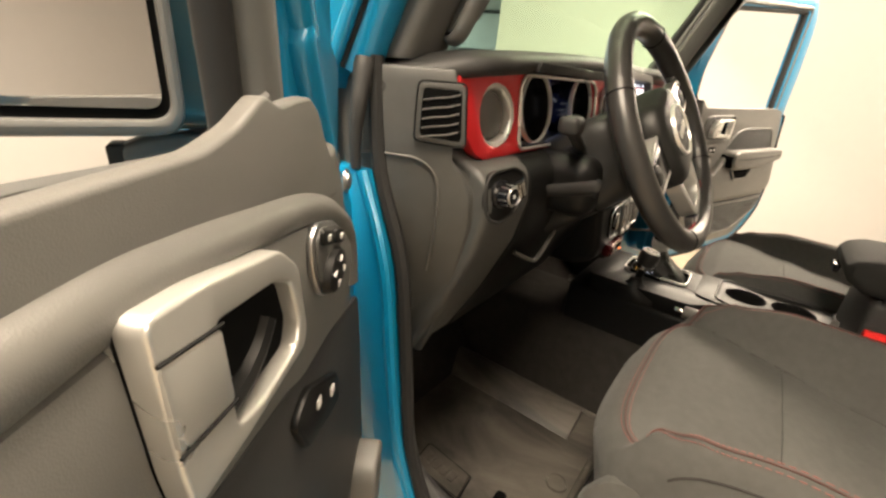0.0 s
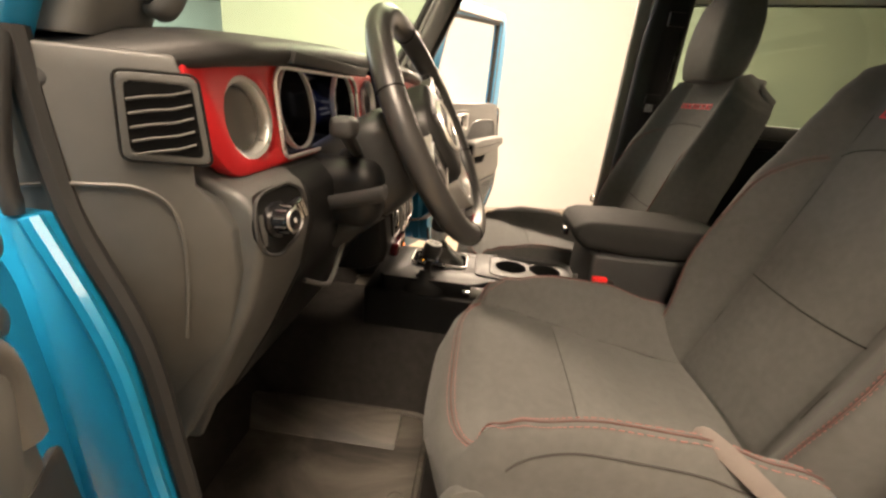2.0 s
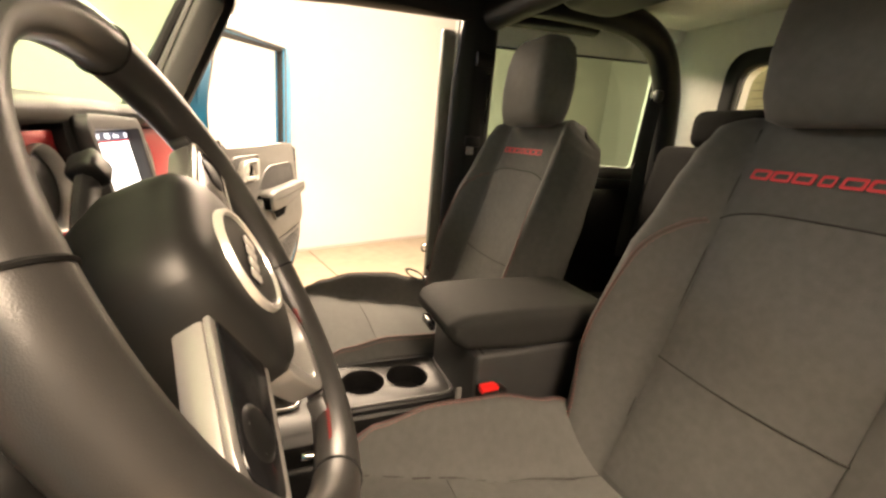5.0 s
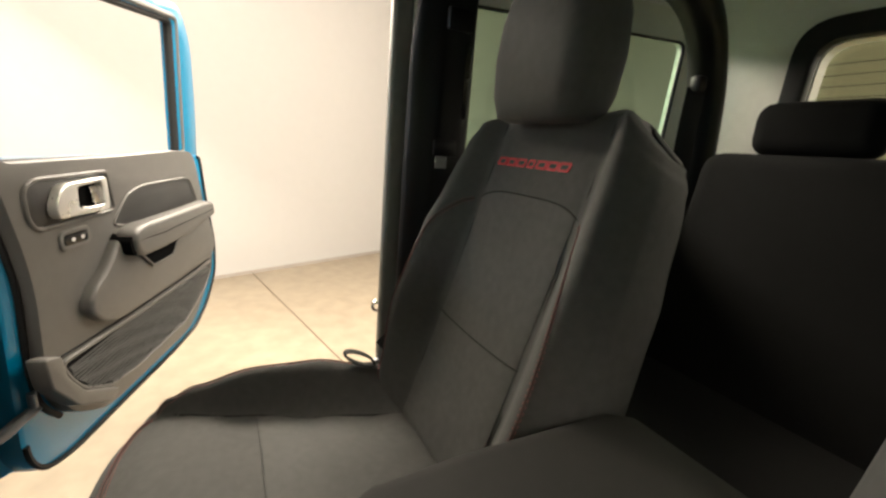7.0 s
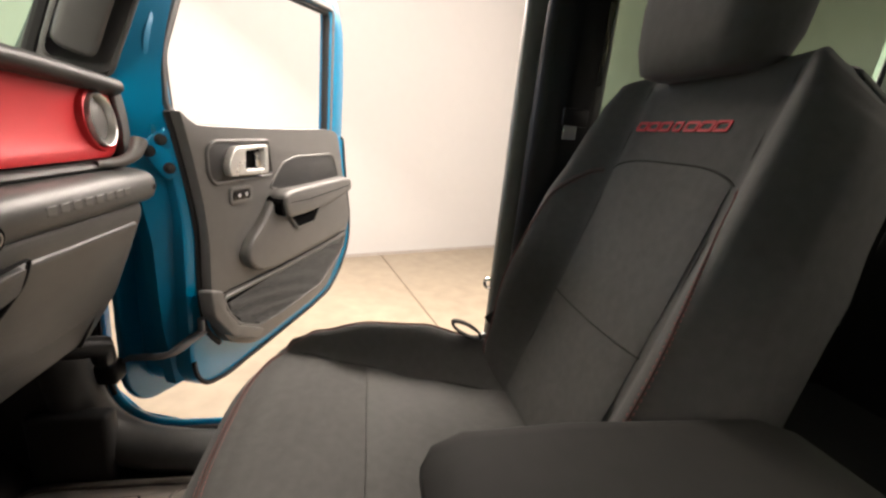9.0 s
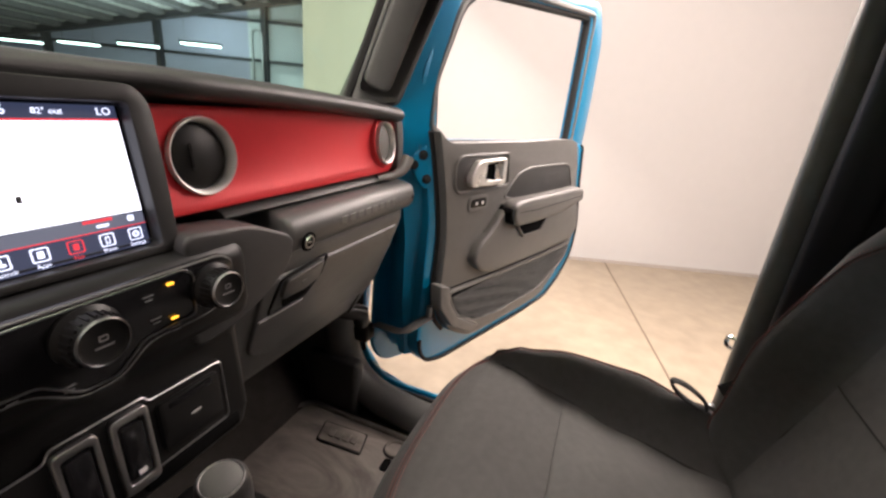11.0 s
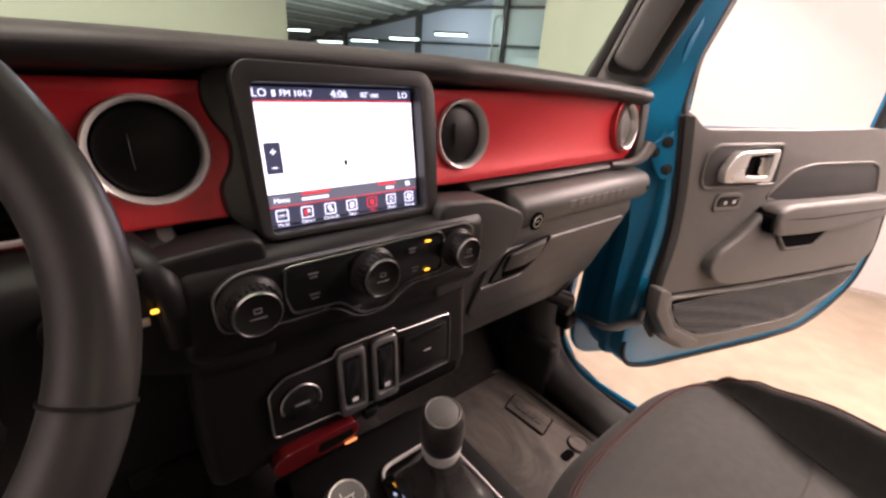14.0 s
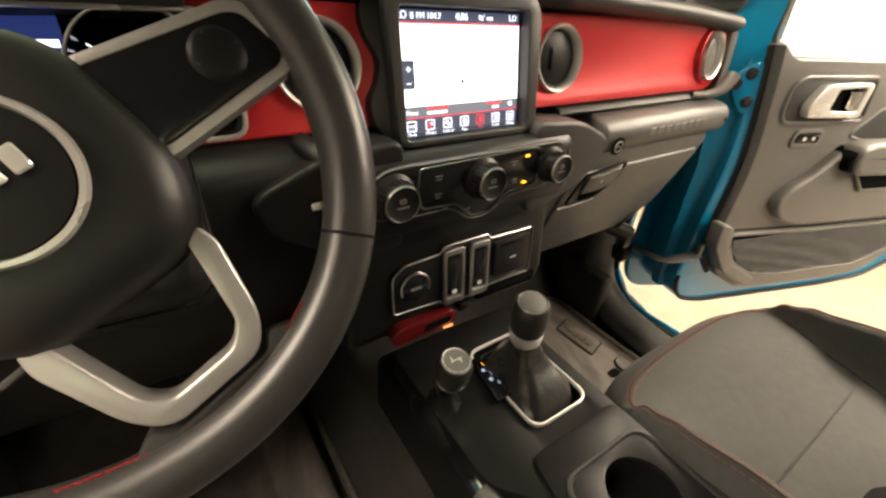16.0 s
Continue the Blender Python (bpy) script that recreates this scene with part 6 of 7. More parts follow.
for s in (-1, 1):
    sp = rounded([(s * 0.056, 0.033), (s * 0.144, 0.025), (s * 0.155, 0.018), (s * 0.1655, -0.018), (s * 0.154, -0.025), (s * 0.066, -0.031)][::s], 0.006, 4)
    spo = part("spoke", plate(sp, (), 0.018, SW @ Matrix.Translation((0, 0, -0.016)), 0.004, 2), WHEELSILVER, wheel, "silver-edged spoke with switches")
    inner = rounded([(s * 0.058, 0.027), (s * 0.141, 0.0185), (s * 0.149, 0.014), (s * 0.1565, -0.013), (s * 0.1495, -0.019), (s * 0.068, -0.0245)][::s], 0.005, 4)
    part("spoke_trim", plate(sp, (inner,), 0.004, SW @ Matrix.Translation((0, 0, 0.002)), 0.001), WHEELSILVER, spo, "satin silver spoke trim")
    part("button_pad", plate(inner, (), 0.005, SW @ Matrix.Translation((0, 0, 0.002)), 0.002), GLOSS, spo, "black thumb buttons")
    part("button_disc", lathe([(0, 0.004), (0.012, 0.004), (0.0155, 0.002), (0.0165, 0.0), (0, 0)], SW @ Matrix.Translation((s * 0.123, 0.001, 0.005)), 24), BLACK, spo, "round thumb pad")
    for k in range(4):
        q = Matrix.Translation((s * 0.123, 0.001, 0)) @ Matrix.Rotation(k * math.pi / 2, 4, "Z")
        part("button_mark", box(0.0105, 0, 0.0086, 0.004, 0.0014, 0.0006, 0, 1, SW @ q), ICONDIM, spo, smooth=0)
    part("spoke_bridge", plate(rounded([(s * 0.145, 0.03), (s * 0.172, 0.03), (s * 0.172, -0.01), (s * 0.145, -0.004)][::s], 0.004, 2), (), 0.016, SW @ Matrix.Translation((0, 0, -0.012)), 0.003), LEATHER, wheel)
u_out = rounded([(-0.048, -0.066), (-0.0510, -0.078), (-0.0415, -0.128), (-0.029, -0.1455), (0.029, -0.1455), (0.0435, -0.128), (0.0550, -0.078), (0.052, -0.066), (0.042, -0.070), (0.0315, -0.122), (0.020, -0.1325), (-0.020, -0.1325), (-0.0300, -0.122), (-0.037, -0.070)], [0.003, 0.006, 0.012, 0.012, 0.012, 0.012, 0.006, 0.003, 0.003, 0.006, 0.006, 0.006, 0.006, 0.003], 4)
part("lower_spoke", plate(u_out, (), 0.024, SW @ Matrix.Translation((0, 0, -0.018)), 0.005, 3), WHEELSILVER, wheel, "bright satin silver lower spoke")
part("rim_bridge", plate(rounded([(-0.040, -0.138), (-0.032, -0.148), (0.032, -0.148), (0.040, -0.138), (0.062, -0.150), (0.045, -0.166), (-0.045, -0.166), (-0.062, -0.150)][::-1], 0.004, 3), (), 0.016, SW @ Matrix.Translation((0, 0, -0.012)), 0.004, 2), LEATHER, wheel, "leather-wrapped spoke foot")
column = thing("steering_column", "black steering column shroud with stalks", "steering column", (-0.38, -0.05, 1.20))
CW = facing(WC, WN)  # the column keeps upright while the wheel is turned
colr = []
for z, hx, hy, dy in ((-0.050, 0.050, 0.050, -0.004), (-0.054, 0.066, 0.064, -0.006), (-0.062, 0.072, 0.070, -0.008), (-0.10, 0.077, 0.075, -0.014), (-0.16, 0.080, 0.078, -0.024), (-0.21, 0.080, 0.080, -0.032)):
    colr.append([CW @ Vector((x, y + dy, z)) for x, y in rect2(-hx, hx, -hy, hy, 0.034, 6)])
part("shroud", loft(colr), COVER, column, "dark grey column shroud")
part("shroud_seam", tube([CW @ Vector((x, y - 0.016, -0.112)) for x, y in rect2(-0.0785, 0.0785, -0.0765, 0.0765, 0.034, 6)], 0.0012, 6, True), SEAM, column, "dark joint in the shroud")
part("stalk_socket", lathe([(0, 0.006), (0.017, 0.006), (0.021, 0.002), (0.022, -0.004), (0, -0.004)], facing(CW @ Vector((-0.080, 0.006, -0.118)), CW.to_3x3() @ Vector((-1, 0, 0.1))), 24), BLACK, column, "dark stalk socket")
part("hub_skirt", lathe([(0.052, -0.050), (0.060, -0.046), (0.0660, -0.020), (0.0655, -0.012), (0.050, -0.012)], CW, 40), COVER, wheel, "smooth dark skirt behind the hub")
part("collar", loft([[SW @ Vector((x, y, z)) for x, y in rect2(-0.05, 0.05, -0.05, 0.05, 0.03, 5)] for z in (-0.045, -0.03)]), SILVER, column, "silver clock-spring collar")
part("indicator_stalk", merge(tube(smooth_path([(-0.43, -0.055, 1.285), (-0.50, -0.064, 1.312), (-0.540, -0.070, 1.330)], 5), 0.013, 10, flat=0.009), box(-0.548, -0.072, 1.334, 0.034, 0.030, 0.026, 0.008, 3)), DASHTOP, column, "black indicator stalk")
part("wiper_stalk", merge(tube(smooth_path([SW @ Vector((0.06, 0.015, -0.085)), SW @ Vector((0.11, 0.024, -0.082)), SW @ Vector((0.15, 0.03, -0.078))], 5), 0.010, 10, flat=0.007), box(0.155, 0.031, -0.077, 0.03, 0.026, 0.024, 0.006, 3, SW)), BLACK, column, "black wiper stalk")
part("tilt_lever", tube(smooth_path([(-0.45, 0.01, 1.208), (-0.50, -0.012, 1.218), (-0.522, -0.055, 1.233), (-0.530, -0.112, 1.250), (-0.530, -0.120, 1.252)], 6), [0.009 + 0.0002 * k for k in range(25)], 10, flat=0.006), DASHTOP, column, "flat black tilt lever")
part("lower_shroud", box(-0.405, -0.03, 1.235, 0.19, 0.15, 0.10, 0.03, 4), BLACK, column, "lower column shroud")

# ---- centre console ----
con = thing("centre_console", "dark grey centre console with cup holders and padded armrest", "console", (0, -0.4, 0.6))


def along_y(outline, y0, y1, bev=0.01, seg=3):
    bm = plate(outline, (), y1 - y0, Matrix(((1, 0, 0, 0), (0, 0, 1, y0), (0, 1, 0, 0), (0, 0, 0, 1))))
    bmesh.ops.dissolve_limit(bm, angle_limit=radians(1), verts=bm.verts, edges=bm.edges)
    return bevel(bm, bev, seg)


part("console_base", along_y([(-0.120, 0.56), (0.138, 0.56), (0.130, 0.90), (-0.108, 0.90)], -0.86, 0.02, 0.012), BLACK, con, "black console side")
top = rounded([(-0.100, -0.02), (0.130, -0.02), (0.130, -0.545), (-0.060, -0.545), (-0.062, -0.30), (-0.100, -0.26)], 0.02, 4)
cup_a, cup_b = circle2(0.049, -0.363, 0.043, 28), circle2(0.049, -0.458, 0.043, 28)
boot_hole = rect2(-0.005, 0.102, -0.235, -0.085, 0.02)
part("console_top", plate(top, (boot_hole, cup_a, cup_b), 0.045, Matrix.Translation((0, 0, 0.893)), 0.006, 2), BLACK, con, "black console top")
part("cup_tray", plate(rounded([(-0.034, -0.262), (0.127, -0.262), (0.127, -0.541), (-0.045, -0.541), (-0.045, -0.32)], 0.018, 4), (cup_a, cup_b), 0.005, Matrix.Translation((0, 0, 0.9375)), 0.002), BLACK, con, "black cup holder tray")
for yy in (-0.363, -0.458):
    part("cup_holder", lathe([(0.0432, 0.040), (0.0432, -0.03), (0.036, -0.045), (0, -0.045), (0, -0.05), (0.045, -0.05), (0.0455, 0.030)], Matrix.Translation((0.049, yy, 0.893)), 28), BLACK, con, "round black cup holder")
part("cup_rim", tube([Vector((x, y, 0.9425)) for x, y in rect2(-0.030, 0.122, -0.534, -0.305, 0.03)], 0.004, 6, True), DASHTOP, con, "raised cup tray rim")
part("gear_bezel", plate(rect2(-0.0030, 0.1030, -0.239, -0.083, 0.021), (rect2(-0.0003, 0.1003, -0.2363, -0.0857, 0.020),), 0.007, Matrix.Translation((0, 0, 0.938)), 0.0015), BRIGHT, con, "bright silver gear lever surround")
part("gear_indicator", plate(rounded([(-0.020, -0.180), (0.018, -0.180), (0.016, -0.100), (-0.008, -0.100)], 0.006, 3), (), 0.009, Matrix.Translation((0, 0, 0.938)), 0.002), GLOSS, con, "black gear indicator strip")
for k, (t, m_) in enumerate((("P", AMBER), ("R", DIMTEXT), ("N", DIMTEXT), ("D", DIMTEXT), ("M", DIMTEXT))):
    words(t, 0.0115 if k == 0 else 0.0078, Matrix.Translation((0.0055 if k % 2 == 0 else -0.003, -0.118 - k * 0.0095, 0.9476)), m_, con, "gear_letter")
# gear lever with leather boot
boot = []
for z, hx, hy, cx, cyy in ((0.930, 0.048, 0.070, 0.049, -0.160), (0.948, 0.044, 0.060, 0.049, -0.158), (0.966, 0.032, 0.040, 0.049, -0.155), (0.985, 0.021, 0.024, 0.048, -0.152), (1.003, 0.017, 0.018, 0.047, -0.150)):
    ringp = []
    for x, y in rect2(-hx, hx, -hy, hy, min(hx, hy) * 0.6, 4):
        a = math.atan2(y, x)
        f = 1 + 0.06 * math.sin(a * 6) * (0.99 if 0.94 < z < 1.0 else 0)
        ringp.append((cx + x * f, cyy + y * f, z))
    boot.append(ringp)
gear = thing("gear_lever", "black gear lever with leather boot and chrome collar", "gear lever", (0.049, -0.155, 0.94))
part("boot", loft(boot), BOOT, gear, "creased black leather boot")
gk = pose(0.047, -0.149, 1.002, 6, -8, 0)
part("collar", lathe([(0.0, 0.000), (0.0180, 0.000), (0.0195, 0.004), (0.0225, 0.009), (0.0240, 0.024), (0.0243, 0.030), (0.0, 0.031)], gk, 28), BRIGHT, gear, "chrome collar")
part("knob", lathe([(0, 0.029), (0.0236, 0.0305), (0.0248, 0.036), (0.0256, 0.050), (0.0252, 0.068), (0.0238, 0.078), (0.0205, 0.0825), (0, 0.083)], gk, 32), BOOT, gear, "rounded black knob")
part("knob_cap", lathe([(0, 0.0838), (0.0175, 0.0835), (0.019, 0.0825), (0.0, 0.082)], gk, 28), PILLAR, gear, "dark grey cap")
part("cap_ring", lathe([(0.0185, 0.083), (0.0194, 0.0842), (0.0206, 0.0825), (0.0195, 0.0815)], gk, 28), STEEL, gear, "fine silver cap ring")
tr = thing("transfer_lever", "short black transfer case lever beside the gear lever", "gear lever", (-0.078, -0.135, 0.93))
tk = pose(-0.078, -0.138, 0.955, 10, 0, 0)
part("shaft", lathe([(0.009, -0.03), (0.009, 0.03), (0, 0.03), (0, -0.03)], tk, 14), BLACK, tr)
part("ring", lathe([(0.0, 0.030), (0.0195, 0.031), (0.0215, 0.036), (0.0215, 0.041), (0, 0.042)], tk, 24), CHROME, tr, "chrome ring")
part("knob", lathe([(0, 0.040), (0.0205, 0.041), (0.0235, 0.050), (0.0240, 0.066), (0.0205, 0.076), (0, 0.077)], tk, 28), BOOT, tr, "black knob")
part("knob_cap", lathe([(0, 0.0785), (0.017, 0.0782), (0.0185, 0.0765), (0, 0.076)], tk, 24), PILLAR, tr, "cap with printed shift pattern")
part("cap_ring", lathe([(0.0165, 0.0783), (0.0178, 0.0795), (0.0192, 0.077), (0.018, 0.076)], tk, 28), SILVER, tr)
part("shift_pattern", merge(box(0, 0, 0.079, 0.016, 0.0012, 0.0006, 0, 1, tk), box(-0.005, 0.003, 0.079, 0.0012, 0.007, 0.0006, 0, 1, tk), box(0.005, -0.003, 0.079, 0.0012, 0.007, 0.0006, 0, 1, tk)), ICON, tr, "pale printed lines", smooth=0)
bt = []
for z, r in ((0.90, 0.046), (0.915, 0.044), (0.928, 0.032), (0.945, 0.016), (0.958, 0.012)):
    bt.append([(-0.078 + r * math.cos(2 * math.pi * j / 24) * (0.8 if z < 0.92 else 1), -0.135 + r * (1 + 0.05 * math.sin(j * 2.1)) * math.sin(2 * math.pi * j / 24) * (1.5 if z < 0.92 else 1.1), z) for j in range(24)])
part("boot", loft(bt), BLACK, tr, "creased black boot")
hb = thing("handbrake", "grey handbrake lever with chrome button beside the driver's seat", "handbrake", (-0.10, -0.4, 0.9))
part("grip", tube(smooth_path([(-0.100, -0.255, 0.918), (-0.100, -0.36, 0.915), (-0.100, -0.50, 0.905), (-0.10, -0.58, 0.89)], 5), 0.015, 12), TRIM, hb, "grey grip")
part("button", lathe([(0, 0), (0.007, 0), (0.0075, 0.012), (0.006, 0.018), (0, 0.018)], facing((-0.100, -0.254, 0.918), (0, 1, 0.03)), 14), CHROME, hb, "chrome release button")
# armrest box
part("bin", span(-0.102, 0.108, -0.535, -0.86, 0.70, 1.062, 0.012, 3), DASHTOP, con, "dark grey storage bin")
lid = []
for y, z0, z1, k in ((-0.484, 1.096, 1.112, 0.72), (-0.494, 1.082, 1.124, 0.86), (-0.52, 1.066, 1.134, 0.92), (-0.62, 1.060, 1.138, 0.94), (-0.82, 1.060, 1.134, 0.94), (-0.86, 1.062, 1.122, 0.90)):
    lid.append([(0.004 + x * k * 0.95, y, z) for x, z in rect2(-0.118, 0.118, z0, z1, 0.026, 5)])
part("armrest_lid", loft(lid), mat("dark_armrest_cloth", (0.022, 0.022, 0.021), 0.75, grain=("weave", 600), bump=0.2, vary=0.12, spec=0.15), con, "padded black armrest lid")
part("lid_seam", tube([(0.012 + x, -0.55 + 0 * x, 1.062) for x in (-0.11, 0.11)], 0.002, 5), SEAM, con)
part("lid_latch", box(0.012, -0.482, 1.082, 0.05, 0.012, 0.018, 0.004, 2), GLOSS, con, "black lid latch")
part("side_lever", box(-0.112, -0.50, 0.985, 0.006, 0.012, 0.05, 0.003, 2, None), TRIM, con)


# ---- seats ----
def ease(x):
    x = max(0.0, min(1.0, x))
    return x * x * (3 - 2 * x)


# metres behind the front: height, half width, bolster height, where the bolster starts
CUSH = [(0.0, 0.850, 0.222, 0.0, 0.235), (0.02, 0.895, 0.240, 0.006, 0.230), (0.05, 0.918, 0.250, 0.013, 0.222), (0.09, 0.928, 0.254, 0.022, 0.210), (0.14, 0.930, 0.256, 0.036, 0.194), (0.25, 0.916, 0.258, 0.068, 0.172), (0.36, 0.901, 0.258, 0.080, 0.150), (0.48, 0.886, 0.257, 0.068, 0.134), (0.60, 0.876, 0.254, 0.044, 0.126)]
CUSH_Y0 = -0.195
ACROSS = [0.0, 0.12, 0.26, 0.38, 0.46, 0.52, 0.57, 0.62, 0.66, 0.70, 0.74, 0.78, 0.815, 0.85, 0.885, 0.915, 0.945, 0.97, 0.988, 1.0]
ACROSS = [-u for u in ACROSS[:0:-1]] + ACROSS


def cushion_top(u, q, rise=0.0):
    """A point of the cushion's top: u across from -1 to 1, q metres behind the front; rise: extra bolster height."""
    z, w, b, start = lerp(CUSH, q)
    b += rise * ease(q / 0.09)
    a = abs(u)
    us = min(0.9, start / w)
    bol = ease((a - us) / max(0.06, 0.90 - us)) ** 0.8
    drop = 0.055 * max(0, (a - 0.90) / 0.10) ** 2
    crown = 0.010 * (1 - min(1, a / 0.6) ** 2)
    return Vector((u * w, CUSH_Y0 - q - 0.05 * (a ** 4) * max(0, 1 - q / 0.2), z + b * bol + crown * 0.6 - drop))


# share of the backrest's height: half width, bolster height, thickness
BACK = [(0.0, 0.210, 0.030, 0.13), (0.12, 0.246, 0.048, 0.13), (0.35, 0.270, 0.062, 0.125), (0.58, 0.262, 0.058, 0.115), (0.76, 0.242, 0.044, 0.10), (0.88, 0.228, 0.036, 0.09), (0.95, 0.214, 0.028, 0.08), (0.985, 0.196, 0.016, 0.06), (1.0, 0.168, 0.006, 0.04)]
BACK_A, BACK_B = Vector((0, -0.715, 0.865)), Vector((0, -0.922, 1.520))
BACK_N = Vector((0, 0.951, 0.308)).normalized()
SEAM_X = 0.134


def back_front(u, v):
    w, b, d = lerp(BACK, v)
    a = abs(u)
    us = SEAM_X / w
    bol = ease((a - us) / (0.84 - us))
    groove = 0.004 * math.exp(-((a - us) / 0.035) ** 2)
    drop = 0.060 * max(0, (a - 0.84) / 0.16) ** 2 + (0.03 * max(0, (v - 0.95) / 0.05) ** 2)
    hollow = 0.012 * (1 - min(1, a / 0.6) ** 2) * math.sin(math.pi * min(1, v * 1.1))
    wing = 0.010 * ease((a - 0.5) / 0.35) * ease((v - 0.82) / 0.16)
    sag = 0.075 * max(0, (a - 0.64) / 0.36) ** 2 * ease((v - 0.8) / 0.2)
    return BACK_A + (BACK_B - BACK_A) * (v + wing - sag) + Vector((u * w, 0, 0)) + BACK_N * (b * bol - drop - hollow - groove)


def sheet(rows):
    """A cloth panel through rows of points."""
    bm = bmesh.new()
    grid = [[bm.verts.new(p) for p in row] for row in rows]
    for r0, r1 in zip(grid, grid[1:]):
        for i in range(len(r0) - 1):
            bm.faces.new((r0[i], r0[i + 1], r1[i + 1], r1[i]))
    bmesh.ops.recalc_face_normals(bm, faces=bm.faces)
    return bm


def seat(label, cx, driver, rise):
    def top_at(u, q):
        return cushion_top(u, q, rise)

    s = thing("bucket_seat", label, "car seat", (cx, -0.5, 0.56), "front seats")
    O = Vector((cx, 0, 0))
    us = ACROSS
    N = len(us)
    qs = [0.0, 0.008] + [0.02 + 0.01 * k for k in range(19)] + [0.22, 0.24, 0.26, 0.28, 0.305, 0.33, 0.355, 0.38, 0.41, 0.44, 0.47, 0.50, 0.55, 0.60]
    rings = []
    for q in qs:
        t = [top_at(u, q) + O for u in us]
        low = [Vector((p.x * 0 + cx + (p.x - cx) * 0.97, p.y, 0.80 if q > 0.03 else 0.83)) for p in (t[-1], t[N // 2], t[0])]
        rings.append(t + [Vector((t[-1].x, t[-1].y, 0.86 if q > 0.03 else 0.845))] + low + [Vector((t[0].x, t[0].y, 0.86 if q > 0.03 else 0.845))])
    part("cushion", loft(rings), CLOTH, s, "dark cloth seat cushion with raised bolsters", 60)
    # insert panel, seams and stitching on the cushion
    up = Vector((0, 0, 0.0015))

    def base_u(q):
        z, w, b, start = lerp(CUSH, q)
        return start / w

    rows = []
    for j in range(15):
        q = 0.252 + 0.33 * j / 14
        h = base_u(q) - 0.01
        rows.append([top_at(-h + 2 * h * i / 14, q) + O + Vector((0, 0, 0.0014)) for i in range(15)])
    part("cushion_insert", sheet(rows), CLOTH2, s, "slightly lighter woven insert", 60)
    for sg in (-1, 1):
        part("insert_seam", tube(smooth_path([top_at(sg * base_u(q), q) + O + up * 0.3 for q in (0.105, 0.14, 0.20, 0.26, 0.33, 0.40, 0.48, 0.56)], 4), 0.0020, 6), SEAMSOFT, s)
    hw = base_u(0.25)
    part("centre_seam", tube([top_at(-hw + 2 * hw * k / 16, 0.250) + O + up * 1.0 for k in range(17)], 0.0010, 6), CLOTH, s, "faint sewn seam")
    half = [(0.908, 0.57), (0.908, 0.42), (0.908, 0.28), (0.906, 0.18), (0.902, 0.12), (0.890, 0.085), (0.855, 0.061), (0.78, 0.049), (0.62, 0.044), (0.3, 0.042), (0.0, 0.042)]
    loop = smooth_path([Vector((-u, q, 0)) for u, q in half] + [Vector((u, q, 0)) for u, q in half[-2::-1]], 10)

    def along(inset, lift):
        """The sewn line round the cushion, inset metres towards its middle."""
        pts = []
        for k in range(len(loop)):
            a, b = loop[max(0, k - 1)], loop[min(len(loop) - 1, k + 1)]
            d = Vector(((b.x - a.x) * 0.25, b.y - a.y, 0)).normalized()
            n = Vector((-d.y, d.x, 0)) * inset
            pts.append(top_at(loop[k].x + n.x / 0.25, loop[k].y + n.y) + O + Vector((0, 0, lift)))
        return pts

    part("piping", tube(along(0.0, 0.0012), 0.0016, 6), PIPING, s, "dull red sewn piping")
    for inset in (-0.006, 0.006):
        st = []
        p2 = smooth_path(along(inset, 0.0018), 3)
        for i in range(0, len(p2) - 2, 3):
            st.append(tube([p2[i], p2[i + 1], p2[i + 2]], 0.00065, 4))
        part("stitching", merge(*st), STITCH, s, "red contrast stitching")
    # backrest
    vs = [0.0, 0.06, 0.14, 0.22, 0.30, 0.38, 0.46, 0.54, 0.62, 0.70, 0.76, 0.81, 0.85, 0.885, 0.91, 0.935, 0.955, 0.97, 0.982, 0.992, 1.0]
    rings = []
    for v in vs:
        w, b, d = lerp(BACK, v)
        f = [back_front(u, v) + O for u in us]
        bk = [p - BACK_N * (d * (1 - 0.25 * abs(u) ** 4)) for p, u in zip(f, us)][::-1]
        rings.append(f + bk[1:-1])
    part("backrest", loft(rings), CLOTH, s, "dark cloth backrest with side bolsters", 60)

    def bx(x, v):
        """The front of the backrest x metres off its middle."""
        return back_front(x / lerp(BACK, v)[0], v) + O

    def arch(x):
        return 0.763 - 0.030 * (abs(x) / SEAM_X) ** 4

    rows = []
    for j in range(21):
        f = j / 20
        rows.append([bx(x, 0.05 + (arch(x) - 0.05) * f) + BACK_N * 0.0022 for x in [-0.128 + 0.256 * i / 14 for i in range(15)]])
    part("back_insert", sheet(rows), CLOTH2, s, "slightly lighter woven insert", 60)
    part("arch_seam", tube([bx(x, arch(x) + 0.003) + BACK_N * 0.0012 for x in [-SEAM_X + SEAM_X * i / 9 for i in range(19)]], 0.0015, 6), SEAMSOFT, s, "arched sewn seam")
    for sgn in (-1, 1):
        part("insert_seam", tube([bx(sgn * SEAM_X, v) - BACK_N * 0.0005 for v in (0.05, 0.12, 0.2, 0.28, 0.36, 0.44, 0.52, 0.60, 0.68, 0.76, 0.84, 0.90, 0.95, 0.985)], 0.0019, 6), SEAMSOFT, s)
    part("cross_seam", tube([bx(x, 0.378 - 0.012 * math.cos(x / SEAM_X * 1.5)) + BACK_N * 0.0024 for x in [-0.130 + 0.026 * k for k in range(11)]], 0.0014, 6), SEAMSOFT, s, "sewn cross seam")
    crest = ((0.81, 0.03), (0.83, 0.15), (0.845, 0.30), (0.84, 0.45), (0.81, 0.56), (0.76, 0.64), (0.68, 0.70), (0.60, 0.725))
    for sgn in (-1, 1):
        line = smooth_path([Vector((u, v, 0)) for u, v in crest], 12)
